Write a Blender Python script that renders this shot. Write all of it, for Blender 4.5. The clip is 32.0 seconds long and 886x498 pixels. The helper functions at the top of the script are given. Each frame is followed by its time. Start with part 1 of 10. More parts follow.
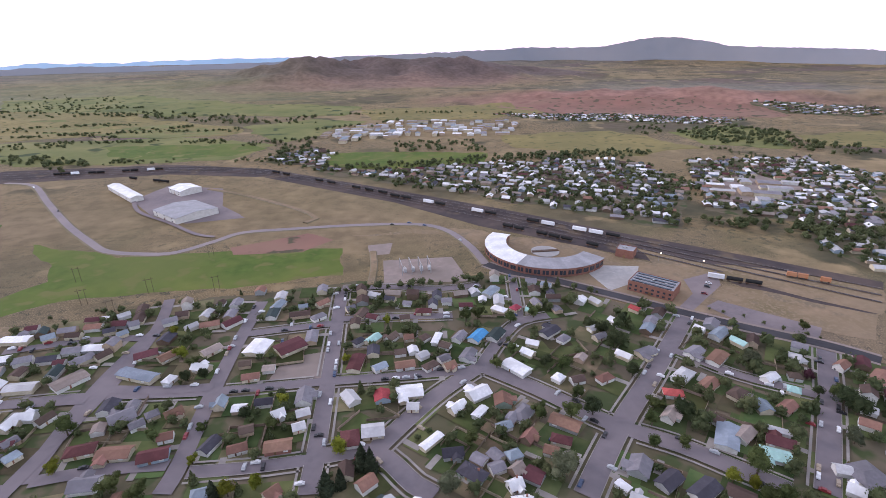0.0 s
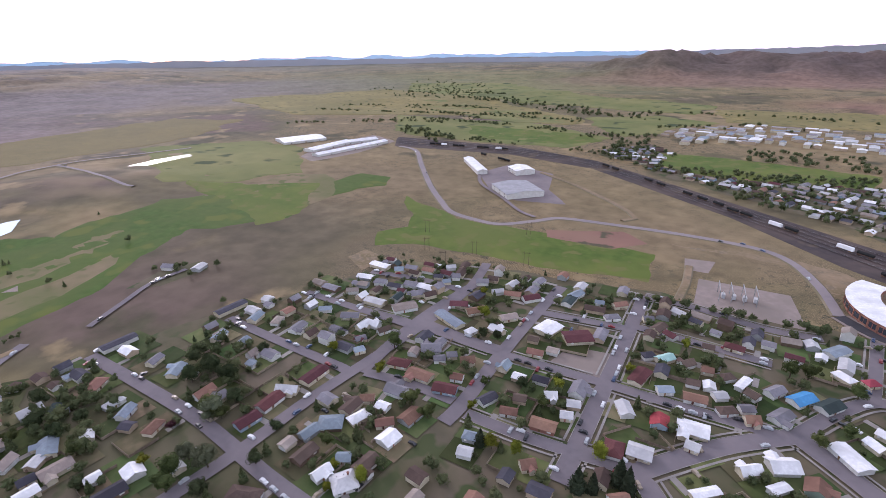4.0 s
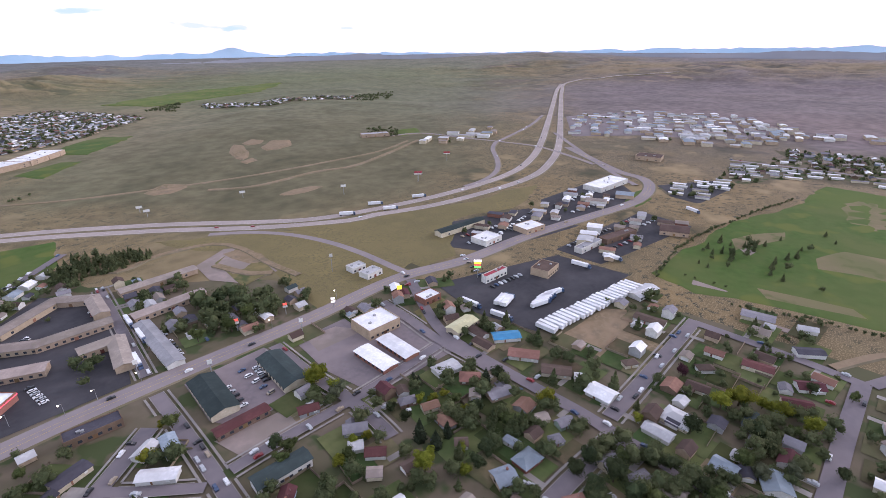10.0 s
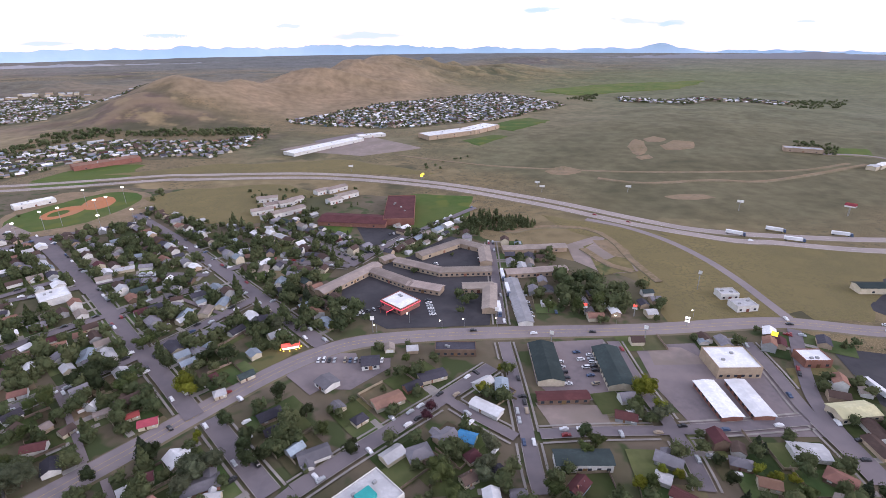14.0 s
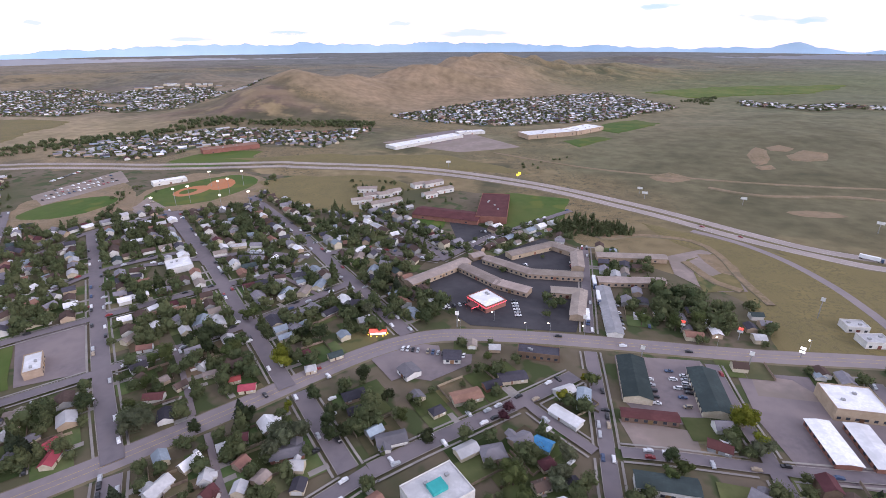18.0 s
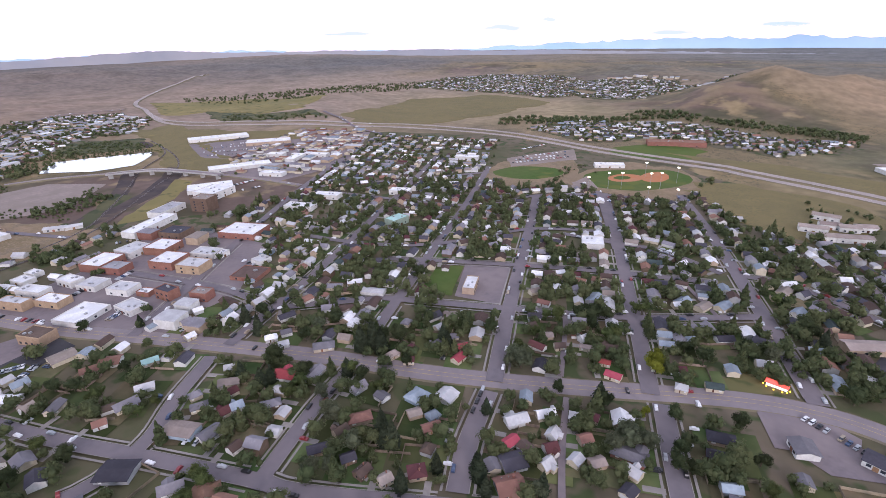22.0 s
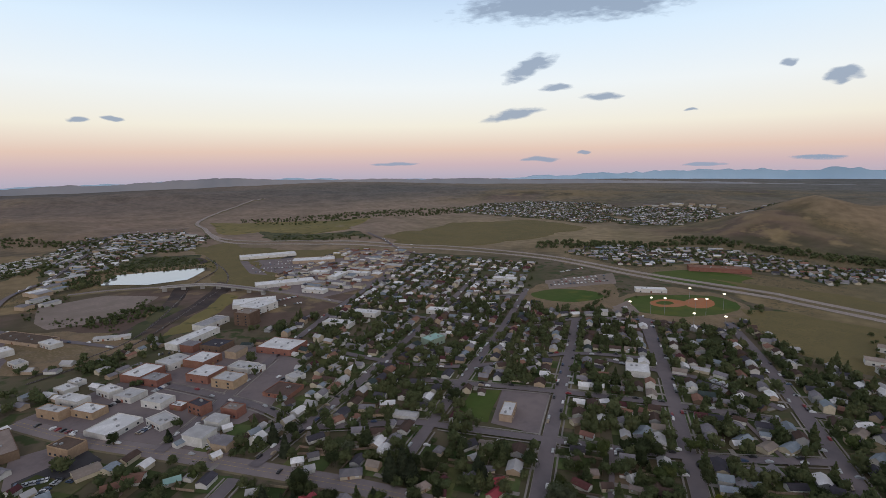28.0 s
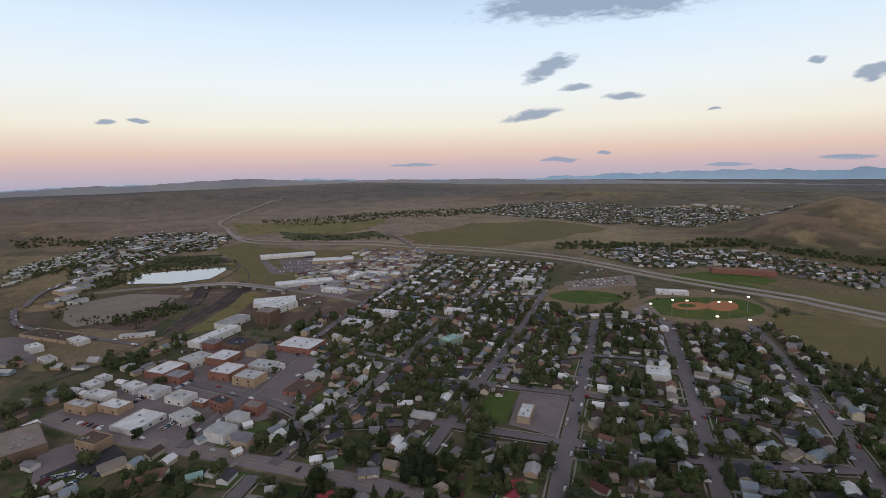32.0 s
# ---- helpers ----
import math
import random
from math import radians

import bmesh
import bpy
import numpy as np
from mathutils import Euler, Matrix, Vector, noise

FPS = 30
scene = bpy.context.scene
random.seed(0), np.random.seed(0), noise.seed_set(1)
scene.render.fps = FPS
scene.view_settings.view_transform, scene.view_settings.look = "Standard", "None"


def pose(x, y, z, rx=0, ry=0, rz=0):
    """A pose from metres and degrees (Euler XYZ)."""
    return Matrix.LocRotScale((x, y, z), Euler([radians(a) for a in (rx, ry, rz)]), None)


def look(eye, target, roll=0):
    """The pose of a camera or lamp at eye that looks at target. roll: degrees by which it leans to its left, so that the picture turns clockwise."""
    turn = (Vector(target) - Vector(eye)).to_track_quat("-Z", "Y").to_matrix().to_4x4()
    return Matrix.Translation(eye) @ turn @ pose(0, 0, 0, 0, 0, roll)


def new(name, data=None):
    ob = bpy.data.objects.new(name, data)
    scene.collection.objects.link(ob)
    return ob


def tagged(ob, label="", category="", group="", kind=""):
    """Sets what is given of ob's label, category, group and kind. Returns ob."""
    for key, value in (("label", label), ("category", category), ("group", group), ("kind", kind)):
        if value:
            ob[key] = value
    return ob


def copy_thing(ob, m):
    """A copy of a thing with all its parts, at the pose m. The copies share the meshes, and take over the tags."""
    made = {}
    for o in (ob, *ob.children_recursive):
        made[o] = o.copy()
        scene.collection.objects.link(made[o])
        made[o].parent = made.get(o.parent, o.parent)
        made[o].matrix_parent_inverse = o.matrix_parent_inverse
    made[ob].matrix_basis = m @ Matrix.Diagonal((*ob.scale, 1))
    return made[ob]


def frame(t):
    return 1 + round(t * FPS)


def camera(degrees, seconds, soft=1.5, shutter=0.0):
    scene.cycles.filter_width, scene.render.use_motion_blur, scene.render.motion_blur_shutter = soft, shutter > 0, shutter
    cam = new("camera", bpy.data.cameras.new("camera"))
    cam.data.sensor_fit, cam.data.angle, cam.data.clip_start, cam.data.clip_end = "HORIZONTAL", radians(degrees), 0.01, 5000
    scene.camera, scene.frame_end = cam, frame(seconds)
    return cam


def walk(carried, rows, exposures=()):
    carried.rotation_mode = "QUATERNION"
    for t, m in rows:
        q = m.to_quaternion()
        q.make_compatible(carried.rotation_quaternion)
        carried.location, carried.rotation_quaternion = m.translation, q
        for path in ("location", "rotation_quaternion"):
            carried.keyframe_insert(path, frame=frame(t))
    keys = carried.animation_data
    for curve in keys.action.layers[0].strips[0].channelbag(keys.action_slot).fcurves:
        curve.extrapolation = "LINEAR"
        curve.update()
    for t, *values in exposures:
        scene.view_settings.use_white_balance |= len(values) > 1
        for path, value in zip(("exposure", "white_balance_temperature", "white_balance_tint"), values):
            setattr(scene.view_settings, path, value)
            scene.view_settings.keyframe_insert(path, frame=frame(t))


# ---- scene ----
cam = camera(82.64, 32.0, soft=0.55)

# the drone hovers over the roofs and turns where it is: seconds, then the camera's turn about x, y and z
EYE = (0.0, 0.0, 180.0)
TURNS = (
    (0, 67.72, 0.62, -7.38), (0.5, 67.69, 0.55, -6.63), (1, 67.65, 0.66, -4.91), (1.5, 67.67, 0.63, -1.66), (2, 67.70, 0.54, 2.76),
    (2.5, 67.66, 0.48, 8.20), (4.5, 67.60, 1.10, 37.71), (5, 67.68, 1.05, 46.65), (5.5, 67.70, 0.77, 55.55), (6, 67.66, 0.59, 64.18),
    (6.5, 67.53, 0.52, 72.17), (7, 67.48, 0.41, 79.82), (7.5, 67.51, 0.16, 87.95), (8, 67.40, 0.26, 95.67), (8.5, 67.33, 0.18, 102.98),
    (9, 67.30, 0.37, 110.71), (9.5, 67.13, 0.42, 119.03), (10, 67.14, 0.60, 127.84), (10.5, 67.07, 0.49, 137.15), (11, 67.10, 0.58, 146.52),
    (11.5, 67.10, 0.72, 156.02), (12, 67.15, 0.66, 165.19), (12.5, 67.09, 0.60, 169.67), (13, 67.08, 0.63, 170.99), (13.5, 67.12, 0.59, 171.23),
    (14, 67.11, 0.52, 171.07), (14.5, 67.09, 0.40, 170.74), (16.5, 67.12, 0.21, 170.83), (17, 67.07, 0.21, 173.69), (17.5, 67.02, 0.25, 177.64),
    (18, 66.95, 0.32, -177.75), (18.5, 66.94, 0.57, -172.45), (19, 66.91, 0.78, -166.58), (19.5, 66.84, 0.80, -160.20), (20, 66.84, 0.87, -153.52),
    (20.5, 66.79, 0.79, -146.42), (21, 66.73, 0.83, -139.48), (21.5, 66.77, 0.92, -133.03), (22, 66.83, 0.95, -130.22), (22.5, 66.95, 0.90, -129.09),
    (23, 67.05, 0.88, -128.57), (23.5, 67.07, 0.75, -128.21), (24, 67.15, 0.67, -127.91), (24.5, 67.20, 0.65, -127.61), (25, 68.93, 0.60, -127.35),
    (25.5, 74.66, 0.68, -127.10), (26, 79.11, 0.65, -126.80), (26.5, 80.25, 0.67, -126.56), (28.5, 80.52, 0.69, -125.44), (29, 80.55, 0.70, -125.14),
    (29.5, 80.51, 0.84, -124.95), (30, 80.56, 0.78, -124.68), (30.5, 80.51, 0.75, -124.40), (31, 80.50, 0.75, -124.20), (31.5, 80.52, 0.73, -123.93),
    (32, 80.60, 0.84, -123.68),
)
walk(cam, [(t, pose(*EYE, rx, ry, rz)) for t, rx, ry, rz in TURNS],
     exposures=((0, 0.30, 5950, 21), (24.4, 0.30, 5950, 21), (25.1, 0.32, 5950, 20), (25.6, -0.14, 6120, 17), (26.0, -0.56, 6250, 13), (26.6, -0.92, 6310, 11), (28.5, -1.02, 6310, 11), (32.0, -1.02, 6310, 11)))

# ---- sky and light: the sun has just gone down, the whole sky glows ----
world = bpy.data.worlds.new("dusk_sky")
scene.world = world
world.use_nodes = True
wt = world.node_tree
wt.nodes.clear()
w_out, w_bg, w_add = wt.nodes.new("ShaderNodeOutputWorld"), wt.nodes.new("ShaderNodeBackground"), wt.nodes.new("ShaderNodeMixRGB")
w_sky = wt.nodes.new("ShaderNodeTexSky")
w_sky.sky_type, w_sky.sun_disc = "NISHITA", False
w_sky.sun_elevation, w_sky.sun_rotation = radians(2.0), radians(-60)
w_sky.altitude, w_sky.dust_density, w_sky.ozone_density = 2000, 1.5, 3.0
w_co, w_sep, w_ramp = wt.nodes.new("ShaderNodeTexCoord"), wt.nodes.new("ShaderNodeSeparateXYZ"), wt.nodes.new("ShaderNodeValToRGB")
wt.links.new(w_co.outputs["Generated"], w_sep.inputs[0])
w_map = wt.nodes.new("ShaderNodeMapRange")
w_map.inputs["From Min"].default_value, w_map.inputs["From Max"].default_value = -0.06, 0.64
wt.links.new(w_sep.outputs["Z"], w_map.inputs["Value"])
wt.links.new(w_map.outputs[0], w_ramp.inputs[0])
ramp = w_ramp.color_ramp
SKY = ((0.0, (0.60, 0.60, 0.74)), (0.055, (0.88, 0.80, 1.00)), (0.085, (1.12, 0.86, 0.95)), (0.125, (1.46, 1.04, 0.88)),
       (0.19, (1.74, 1.56, 1.26)), (0.29, (1.72, 1.72, 1.62)), (0.42, (1.42, 1.64, 1.78)), (0.56, (0.95, 1.22, 1.55)), (0.72, (0.84, 0.90, 1.00)), (1.0, (0.80, 0.78, 0.84)))
while len(ramp.elements) < len(SKY):
    ramp.elements.new(0.5)
for el, (at, col) in zip(ramp.elements, SKY):
    el.position, el.color = at, (*col, 1)
w_add.blend_type = "ADD"
w_add.inputs[0].default_value = 0.10
wt.links.new(w_ramp.outputs[0], w_add.inputs[1])
wt.links.new(w_sky.outputs[0], w_add.inputs[2])
wt.links.new(w_add.outputs[0], w_bg.inputs["Color"])
w_bg.inputs["Strength"].default_value = 1.0
wt.links.new(w_bg.outputs[0], w_out.inputs["Surface"])

sun_data = bpy.data.lights.new("sun", "SUN")
sun_data.energy, sun_data.angle, sun_data.color = 1.75, radians(20), (1.0, 0.89, 0.84)
sun = new("sun", sun_data)
sun.matrix_world = look((-600, 350, 260), (0, 0, 0))


# ---- materials ----
def surface(name, a, b, grain=1.0, blot=0.05, c=None, rough=0.9, metal=0.0, bump=0.0, vary=0.0, island=0.0, spots=None, spot_size=0.25, spot_cut=0.6, fine=None, draw_tone=None, bare=None, thin=0.0):
    """A worn surface: a and b mingle in the grain, c in wide blots; vary: lighter and darker from thing to thing; spots: shrubs and stains."""
    m = bpy.data.materials.new(name)
    m.use_nodes = True
    t = m.node_tree
    n, k = t.nodes, t.links
    bsdf = n["Principled BSDF"]
    bsdf.inputs["Roughness"].default_value, bsdf.inputs["Metallic"].default_value = rough, metal
    # rough, broken surfaces hardly gleam
    bsdf.inputs["Specular IOR Level"].default_value = 0.5 if rough < 0.55 else 0.3 if rough < 0.7 else 0.06
    geo = n.new("ShaderNodeNewGeometry")

    def noise_of(scale, lo, hi, detail=4):
        q, r = n.new("ShaderNodeTexNoise"), n.new("ShaderNodeMapRange")
        q.inputs["Scale"].default_value, q.inputs["Detail"].default_value = scale, detail
        r.inputs["From Min"].default_value, r.inputs["From Max"].default_value = lo, hi
        k.new(geo.outputs["Position"], q.inputs["Vector"])
        k.new(q.outputs["Fac"], r.inputs["Value"])
        return r.outputs[0], q

    def mix(f, one, two, mode="MIX"):
        q = n.new("ShaderNodeMixRGB")
        q.blend_type = mode
        for s, v in ((0, f), (1, one), (2, two)):
            if hasattr(v, "default_value"):
                k.new(v, q.inputs[s])
            else:
                q.inputs[s].default_value = (*v, 1) if isinstance(v, tuple) else v
        return q.outputs[0]

    f, q1 = noise_of(grain, 0.35, 0.65)
    col = mix(f, a, b)
    if c:
        g, _ = noise_of(blot, 0.42, 0.62)
        col = mix(g, col, c)
        g2, _ = noise_of(blot * 4.3, 0.45, 0.75, 3)
        col = mix(g2, col, tuple(0.5 * (u + v) for u, v in zip(b, c)))
    if spots:
        g, _ = noise_of(spot_size, spot_cut, spot_cut + 0.08, 2)
        col = mix(g, col, spots)
        g, _ = noise_of(spot_size * 0.11, spot_cut - 0.02, spot_cut + 0.12, 5)
        col = mix(g, col, tuple(0.45 * u + 0.55 * v for u, v in zip(a, spots)))
    if fine:
        g, _ = noise_of(spot_size * 6, 0.5, 0.62, 2)
        col = mix(g, col, fine)
    if draw_tone:
        # darker in the draws and paler on the crests of the hills
        at = n.new("ShaderNodeAttribute")
        at.attribute_name = "draw"
        soil = n.new("ShaderNodeAttribute")
        soil.attribute_name = "soil"
        # yellow grass, olive flats and purple-brown sage lie in wide bands
        for size, lo, hi, tone in ((0.0013, 0.50, 0.57, (0.225, 0.168, 0.092)), (0.0021, 0.51, 0.58, (0.092, 0.092, 0.040)), (0.0021, 0.53, 0.63, (0.125, 0.088, 0.072)), (0.009, 0.56, 0.64, (0.078, 0.070, 0.042)), (0.015, 0.58, 0.66, (0.255, 0.190, 0.105))):
            g, _ = noise_of(size, lo, hi, 9)
            col = mix(g, col, mix(f, tone, tuple(0.78 * v for v in tone)))
        for lo, hi, tone in ((0.15, 1.0, draw_tone), (-0.15, -1.0, bare)):
            r = n.new("ShaderNodeMapRange")
            r.inputs["From Min"].default_value, r.inputs["From Max"].default_value, r.inputs["To Max"].default_value = lo, hi, 0.5
            k.new(at.outputs["Fac"], r.inputs["Value"])
            col = mix(r.outputs[0], col, tone)
        # the region's soil tone, far off with haze painted in, shows through, its grain kept
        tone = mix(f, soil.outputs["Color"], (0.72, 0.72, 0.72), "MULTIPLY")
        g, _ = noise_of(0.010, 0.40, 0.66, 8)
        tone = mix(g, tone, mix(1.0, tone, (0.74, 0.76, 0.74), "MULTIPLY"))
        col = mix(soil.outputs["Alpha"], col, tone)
    if vary or island:
        if island:
            rnd = geo.outputs["Random Per Island"]
        else:
            oi = n.new("ShaderNodeObjectInfo")
            rnd = oi.outputs["Random"]
        hs, mr = n.new("ShaderNodeHueSaturation"), n.new("ShaderNodeMapRange")
        v = vary or island
        mr.inputs["To Min"].default_value, mr.inputs["To Max"].default_value = 1 - v, 1 + v
        k.new(rnd, mr.inputs["Value"])
        k.new(mr.outputs[0], hs.inputs["Value"])
        k.new(col, hs.inputs["Color"])
        mr2 = n.new("ShaderNodeMapRange")
        mr2.inputs["To Min"].default_value, mr2.inputs["To Max"].default_value = 0.5 - 0.05 * v, 0.5 + 0.06 * v
        fr = n.new("ShaderNodeMath")
        fr.operation = "FRACT"
        mu = n.new("ShaderNodeMath")
        mu.operation = "MULTIPLY"
        mu.inputs[1].default_value = 7.31
        k.new(rnd, mu.inputs[0])
        k.new(mu.outputs[0], fr.inputs[0])
        k.new(fr.outputs[0], mr2.inputs["Value"])
        k.new(mr2.outputs[0], hs.inputs["Hue"])
        col = hs.outputs[0]
    k.new(col, bsdf.inputs["Base Color"])
    if thin:
        # light comes through leaves
        back, both = n.new("ShaderNodeBsdfTranslucent"), n.new("ShaderNodeMixShader")
        k.new(col, back.inputs["Color"])
        both.inputs[0].default_value = thin
        k.new(bsdf.outputs[0], both.inputs[1])
        k.new(back.outputs[0], both.inputs[2])
        k.new(both.outputs[0], n["Material Output"].inputs["Surface"])
    if bump:
        bp = n.new("ShaderNodeBump")
        bp.inputs["Strength"].default_value, bp.inputs["Distance"].default_value = min(bump, 1), bump
        k.new(q1.outputs["Fac"], bp.inputs["Height"])
        k.new(bp.outputs[0], bsdf.inputs["Normal"])
    return m


def glow(name, col, strength):
    m = bpy.data.materials.new(name)
    m.use_nodes = True
    b = m.node_tree.nodes["Principled BSDF"]
    b.inputs["Base Color"].default_value = (*col, 1)
    b.inputs["Emission Color"].default_value = (*col, 1)
    b.inputs["Emission Strength"].default_value = strength
    return m


M = {
    "sage": surface("sagebrush_steppe", (0.215, 0.150, 0.074), (0.132, 0.098, 0.050), 0.05, 0.0026, (0.088, 0.078, 0.056), bump=0.6, spots=(0.050, 0.050, 0.034), spot_size=0.16, spot_cut=0.54, fine=(0.23, 0.172, 0.10), draw_tone=(0.062, 0.058, 0.038), bare=(0.24, 0.175, 0.105)),
    "sage_dark": surface("dark_brush", (0.092, 0.090, 0.046), (0.062, 0.068, 0.036), 0.05, 0.01, (0.115, 0.104, 0.052), spots=(0.040, 0.050, 0.026), spot_size=0.05, spot_cut=0.52),
    "sage_light": surface("bare_slope", (0.27, 0.20, 0.115), (0.18, 0.14, 0.08), 0.05, 0.01, (0.14, 0.11, 0.07), spots=(0.08, 0.07, 0.045), spot_size=0.15),
    "meadow": surface("green_meadow", (0.082, 0.118, 0.026), (0.060, 0.094, 0.021), 0.10, 0.010, (0.118, 0.134, 0.034), spots=(0.122, 0.122, 0.042), spot_size=0.05, spot_cut=0.55),
    "lawn": surface("mown_grass", (0.064, 0.104, 0.025), (0.048, 0.084, 0.019), 0.12, 0.011, (0.086, 0.104, 0.032), spots=(0.096, 0.112, 0.028), spot_size=0.03, spot_cut=0.57),
    "dry_grass": surface("dry_grass", (0.190, 0.150, 0.070), (0.130, 0.108, 0.050), 0.1, 0.02, (0.110, 0.106, 0.046), spots=(0.070, 0.082, 0.034), spot_size=0.06, spot_cut=0.56),
    "rough": surface("brown_rough_grass", (0.195, 0.148, 0.088), (0.155, 0.124, 0.072), 0.05, 0.012, (0.120, 0.118, 0.052), spots=(0.100, 0.108, 0.042), spot_size=0.05, spot_cut=0.57),
    "olive_field": surface("hay_field", (0.135, 0.145, 0.050), (0.105, 0.120, 0.042), 0.03, 0.006, (0.175, 0.165, 0.065), spots=(0.045, 0.06, 0.025), spot_size=0.02),
    "tan_field": surface("stubble_field", (0.225, 0.180, 0.072), (0.180, 0.148, 0.062), 0.04, 0.006, (0.150, 0.132, 0.054), spots=(0.100, 0.095, 0.042), spot_size=0.05, spot_cut=0.58),
    "yellow_field": surface("dry_meadow", (0.185, 0.148, 0.062), (0.142, 0.118, 0.052), 0.05, 0.007, (0.118, 0.104, 0.048), spots=(0.120, 0.102, 0.050), spot_size=0.3, spot_cut=0.5, fine=(0.165, 0.130, 0.066)),
    "dry_dirt": surface("dry_dirt", (0.250, 0.178, 0.115), (0.190, 0.140, 0.088), 0.12, 0.02, (0.150, 0.118, 0.066), spots=(0.160, 0.126, 0.084), spot_size=0.06, spot_cut=0.54, fine=(0.215, 0.160, 0.104)),
    "red_soil": surface("red_soil", (0.240, 0.125, 0.096), (0.185, 0.102, 0.080), 0.02, 0.006, (0.205, 0.128, 0.092), spots=(0.08, 0.07, 0.045), spot_size=0.05, spot_cut=0.58),
    "gravel": surface("gravel", (0.270, 0.215, 0.190), (0.220, 0.180, 0.160), 0.2, 0.03, (0.200, 0.165, 0.140)),
    "ballast": surface("rail_ballast", (0.062, 0.050, 0.050), (0.045, 0.038, 0.039), 0.15, 0.02, (0.090, 0.068, 0.060), spots=(0.110, 0.083, 0.060), spot_size=0.03, spot_cut=0.60),
    "concrete": surface("concrete", (0.37, 0.35, 0.33), (0.31, 0.30, 0.285), 0.3, 0.05, (0.27, 0.26, 0.25)),
    "asphalt": surface("new_asphalt", (0.050, 0.048, 0.052), (0.040, 0.039, 0.043), 0.3, 0.03, (0.066, 0.062, 0.066), rough=0.85),
    "asphalt_old": surface("worn_asphalt", (0.178, 0.150, 0.154), (0.148, 0.126, 0.130), 0.3, 0.03, (0.205, 0.170, 0.166), rough=0.88),
    "street": surface("street_asphalt", (0.158, 0.138, 0.146), (0.136, 0.120, 0.128), 0.25, 0.025, (0.178, 0.153, 0.157), rough=0.88),
    "highway": surface("highway_asphalt", (0.215, 0.184, 0.186), (0.188, 0.162, 0.165), 0.25, 0.025, (0.240, 0.203, 0.196), rough=0.88),
    "interstate": surface("interstate_concrete", (0.345, 0.290, 0.265), (0.300, 0.255, 0.236), 0.2, 0.02, (0.265, 0.226, 0.208)),
    "infield": surface("baseball_clay", (0.40, 0.165, 0.078), (0.35, 0.140, 0.066), 0.3, 0.05, (0.34, 0.170, 0.095)),
    "yard": surface("town_ground", (0.112, 0.092, 0.058), (0.078, 0.074, 0.042), 0.10, 0.02, (0.135, 0.108, 0.078), spots=(0.056, 0.070, 0.030), spot_size=0.06, spot_cut=0.52),
    "lot_green": surface("garden_lawn", (0.060, 0.084, 0.029), (0.044, 0.064, 0.022), 0.15, 0.04, (0.090, 0.100, 0.042), island=0.45),
    "lot_dry": surface("dry_yard", (0.165, 0.125, 0.078), (0.110, 0.094, 0.054), 0.15, 0.04, (0.090, 0.088, 0.045), island=0.4),
    "verge": surface("gravelly_verge", (0.200, 0.165, 0.115), (0.155, 0.130, 0.085), 0.12, 0.02, (0.135, 0.115, 0.070)),
    "walk": surface("pavement_concrete", (0.30, 0.275, 0.25), (0.25, 0.23, 0.21), 0.3, 0.05, (0.20, 0.18, 0.165)),
    "paint_y": surface("yellow_line_paint", (0.50, 0.36, 0.10), (0.42, 0.31, 0.10), 0.5),
    "paint_w": surface("white_line_paint", (0.60, 0.58, 0.55), (0.48, 0.47, 0.45), 0.5),
    "glass": surface("window_glass", (0.03, 0.035, 0.045), (0.04, 0.045, 0.055), 0.2, rough=0.12),
    "trim": surface("white_trim", (0.62, 0.61, 0.58), (0.54, 0.53, 0.50), 0.5, vary=0.15),
    "dark": surface("dark_rubber", (0.02, 0.02, 0.02), (0.03, 0.03, 0.03), 0.5),
    "door": surface("door_paint", (0.20, 0.10, 0.06), (0.16, 0.085, 0.055), 0.6, vary=0.6),
    "bark": surface("bark", (0.10, 0.075, 0.055), (0.07, 0.055, 0.04), 2.0),
    "wood": surface("weathered_wood", (0.26, 0.20, 0.145), (0.19, 0.15, 0.11), 0.6, island=0.35),
    "rust": surface("rusted_steel", (0.105, 0.068, 0.052), (0.075, 0.052, 0.042), 0.4, 0.1, (0.13, 0.08, 0.055), rough=0.8, vary=0.3),
    "rail": surface("rail_steel", (0.22, 0.20, 0.19), (0.15, 0.13, 0.12), 0.4, rough=0.45, metal=0.7),
    "pole": surface("galvanised_steel", (0.32, 0.32, 0.32), (0.26, 0.26, 0.26), 0.5, rough=0.5, metal=0.5),
    "semi": surface("white_trailer_side", (0.70, 0.70, 0.71), (0.62, 0.62, 0.64), 0.3, 0.1, (0.56, 0.55, 0.55), rough=0.5, vary=0.12),
}
ROOFS = {"white": (0.72, 0.71, 0.71), "pale": (0.46, 0.45, 0.45), "gray": (0.190, 0.178, 0.192), "bluegray": (0.265, 0.305, 0.345), "charcoal": (0.064, 0.060, 0.072),
         "brown": (0.120, 0.085, 0.070), "redbrown": (0.235, 0.130, 0.098), "maroon": (0.115, 0.048, 0.050), "tan": (0.300, 0.248, 0.215), "red": (0.36, 0.075, 0.080),
         "blue": (0.055, 0.240, 0.440), "green": (0.046, 0.060, 0.058), "mint": (0.330, 0.520, 0.470), "steel": (0.290, 0.280, 0.290), "yellow": (0.50, 0.47, 0.27), "teal": (0.05, 0.33, 0.30)}
for key, (r, g, b) in ROOFS.items():
    flat = key in ("white", "pale", "steel", "mint", "blue", "yellow")
    M["roof_" + key] = surface("roof_" + key, (r, g, b), (r * 0.84, g * 0.84, b * 0.85), 0.7, 0.12, (r * 0.72, g * 0.72, b * 0.72), rough=0.6 if flat else 0.9, vary=0.1 if flat else 0.22)
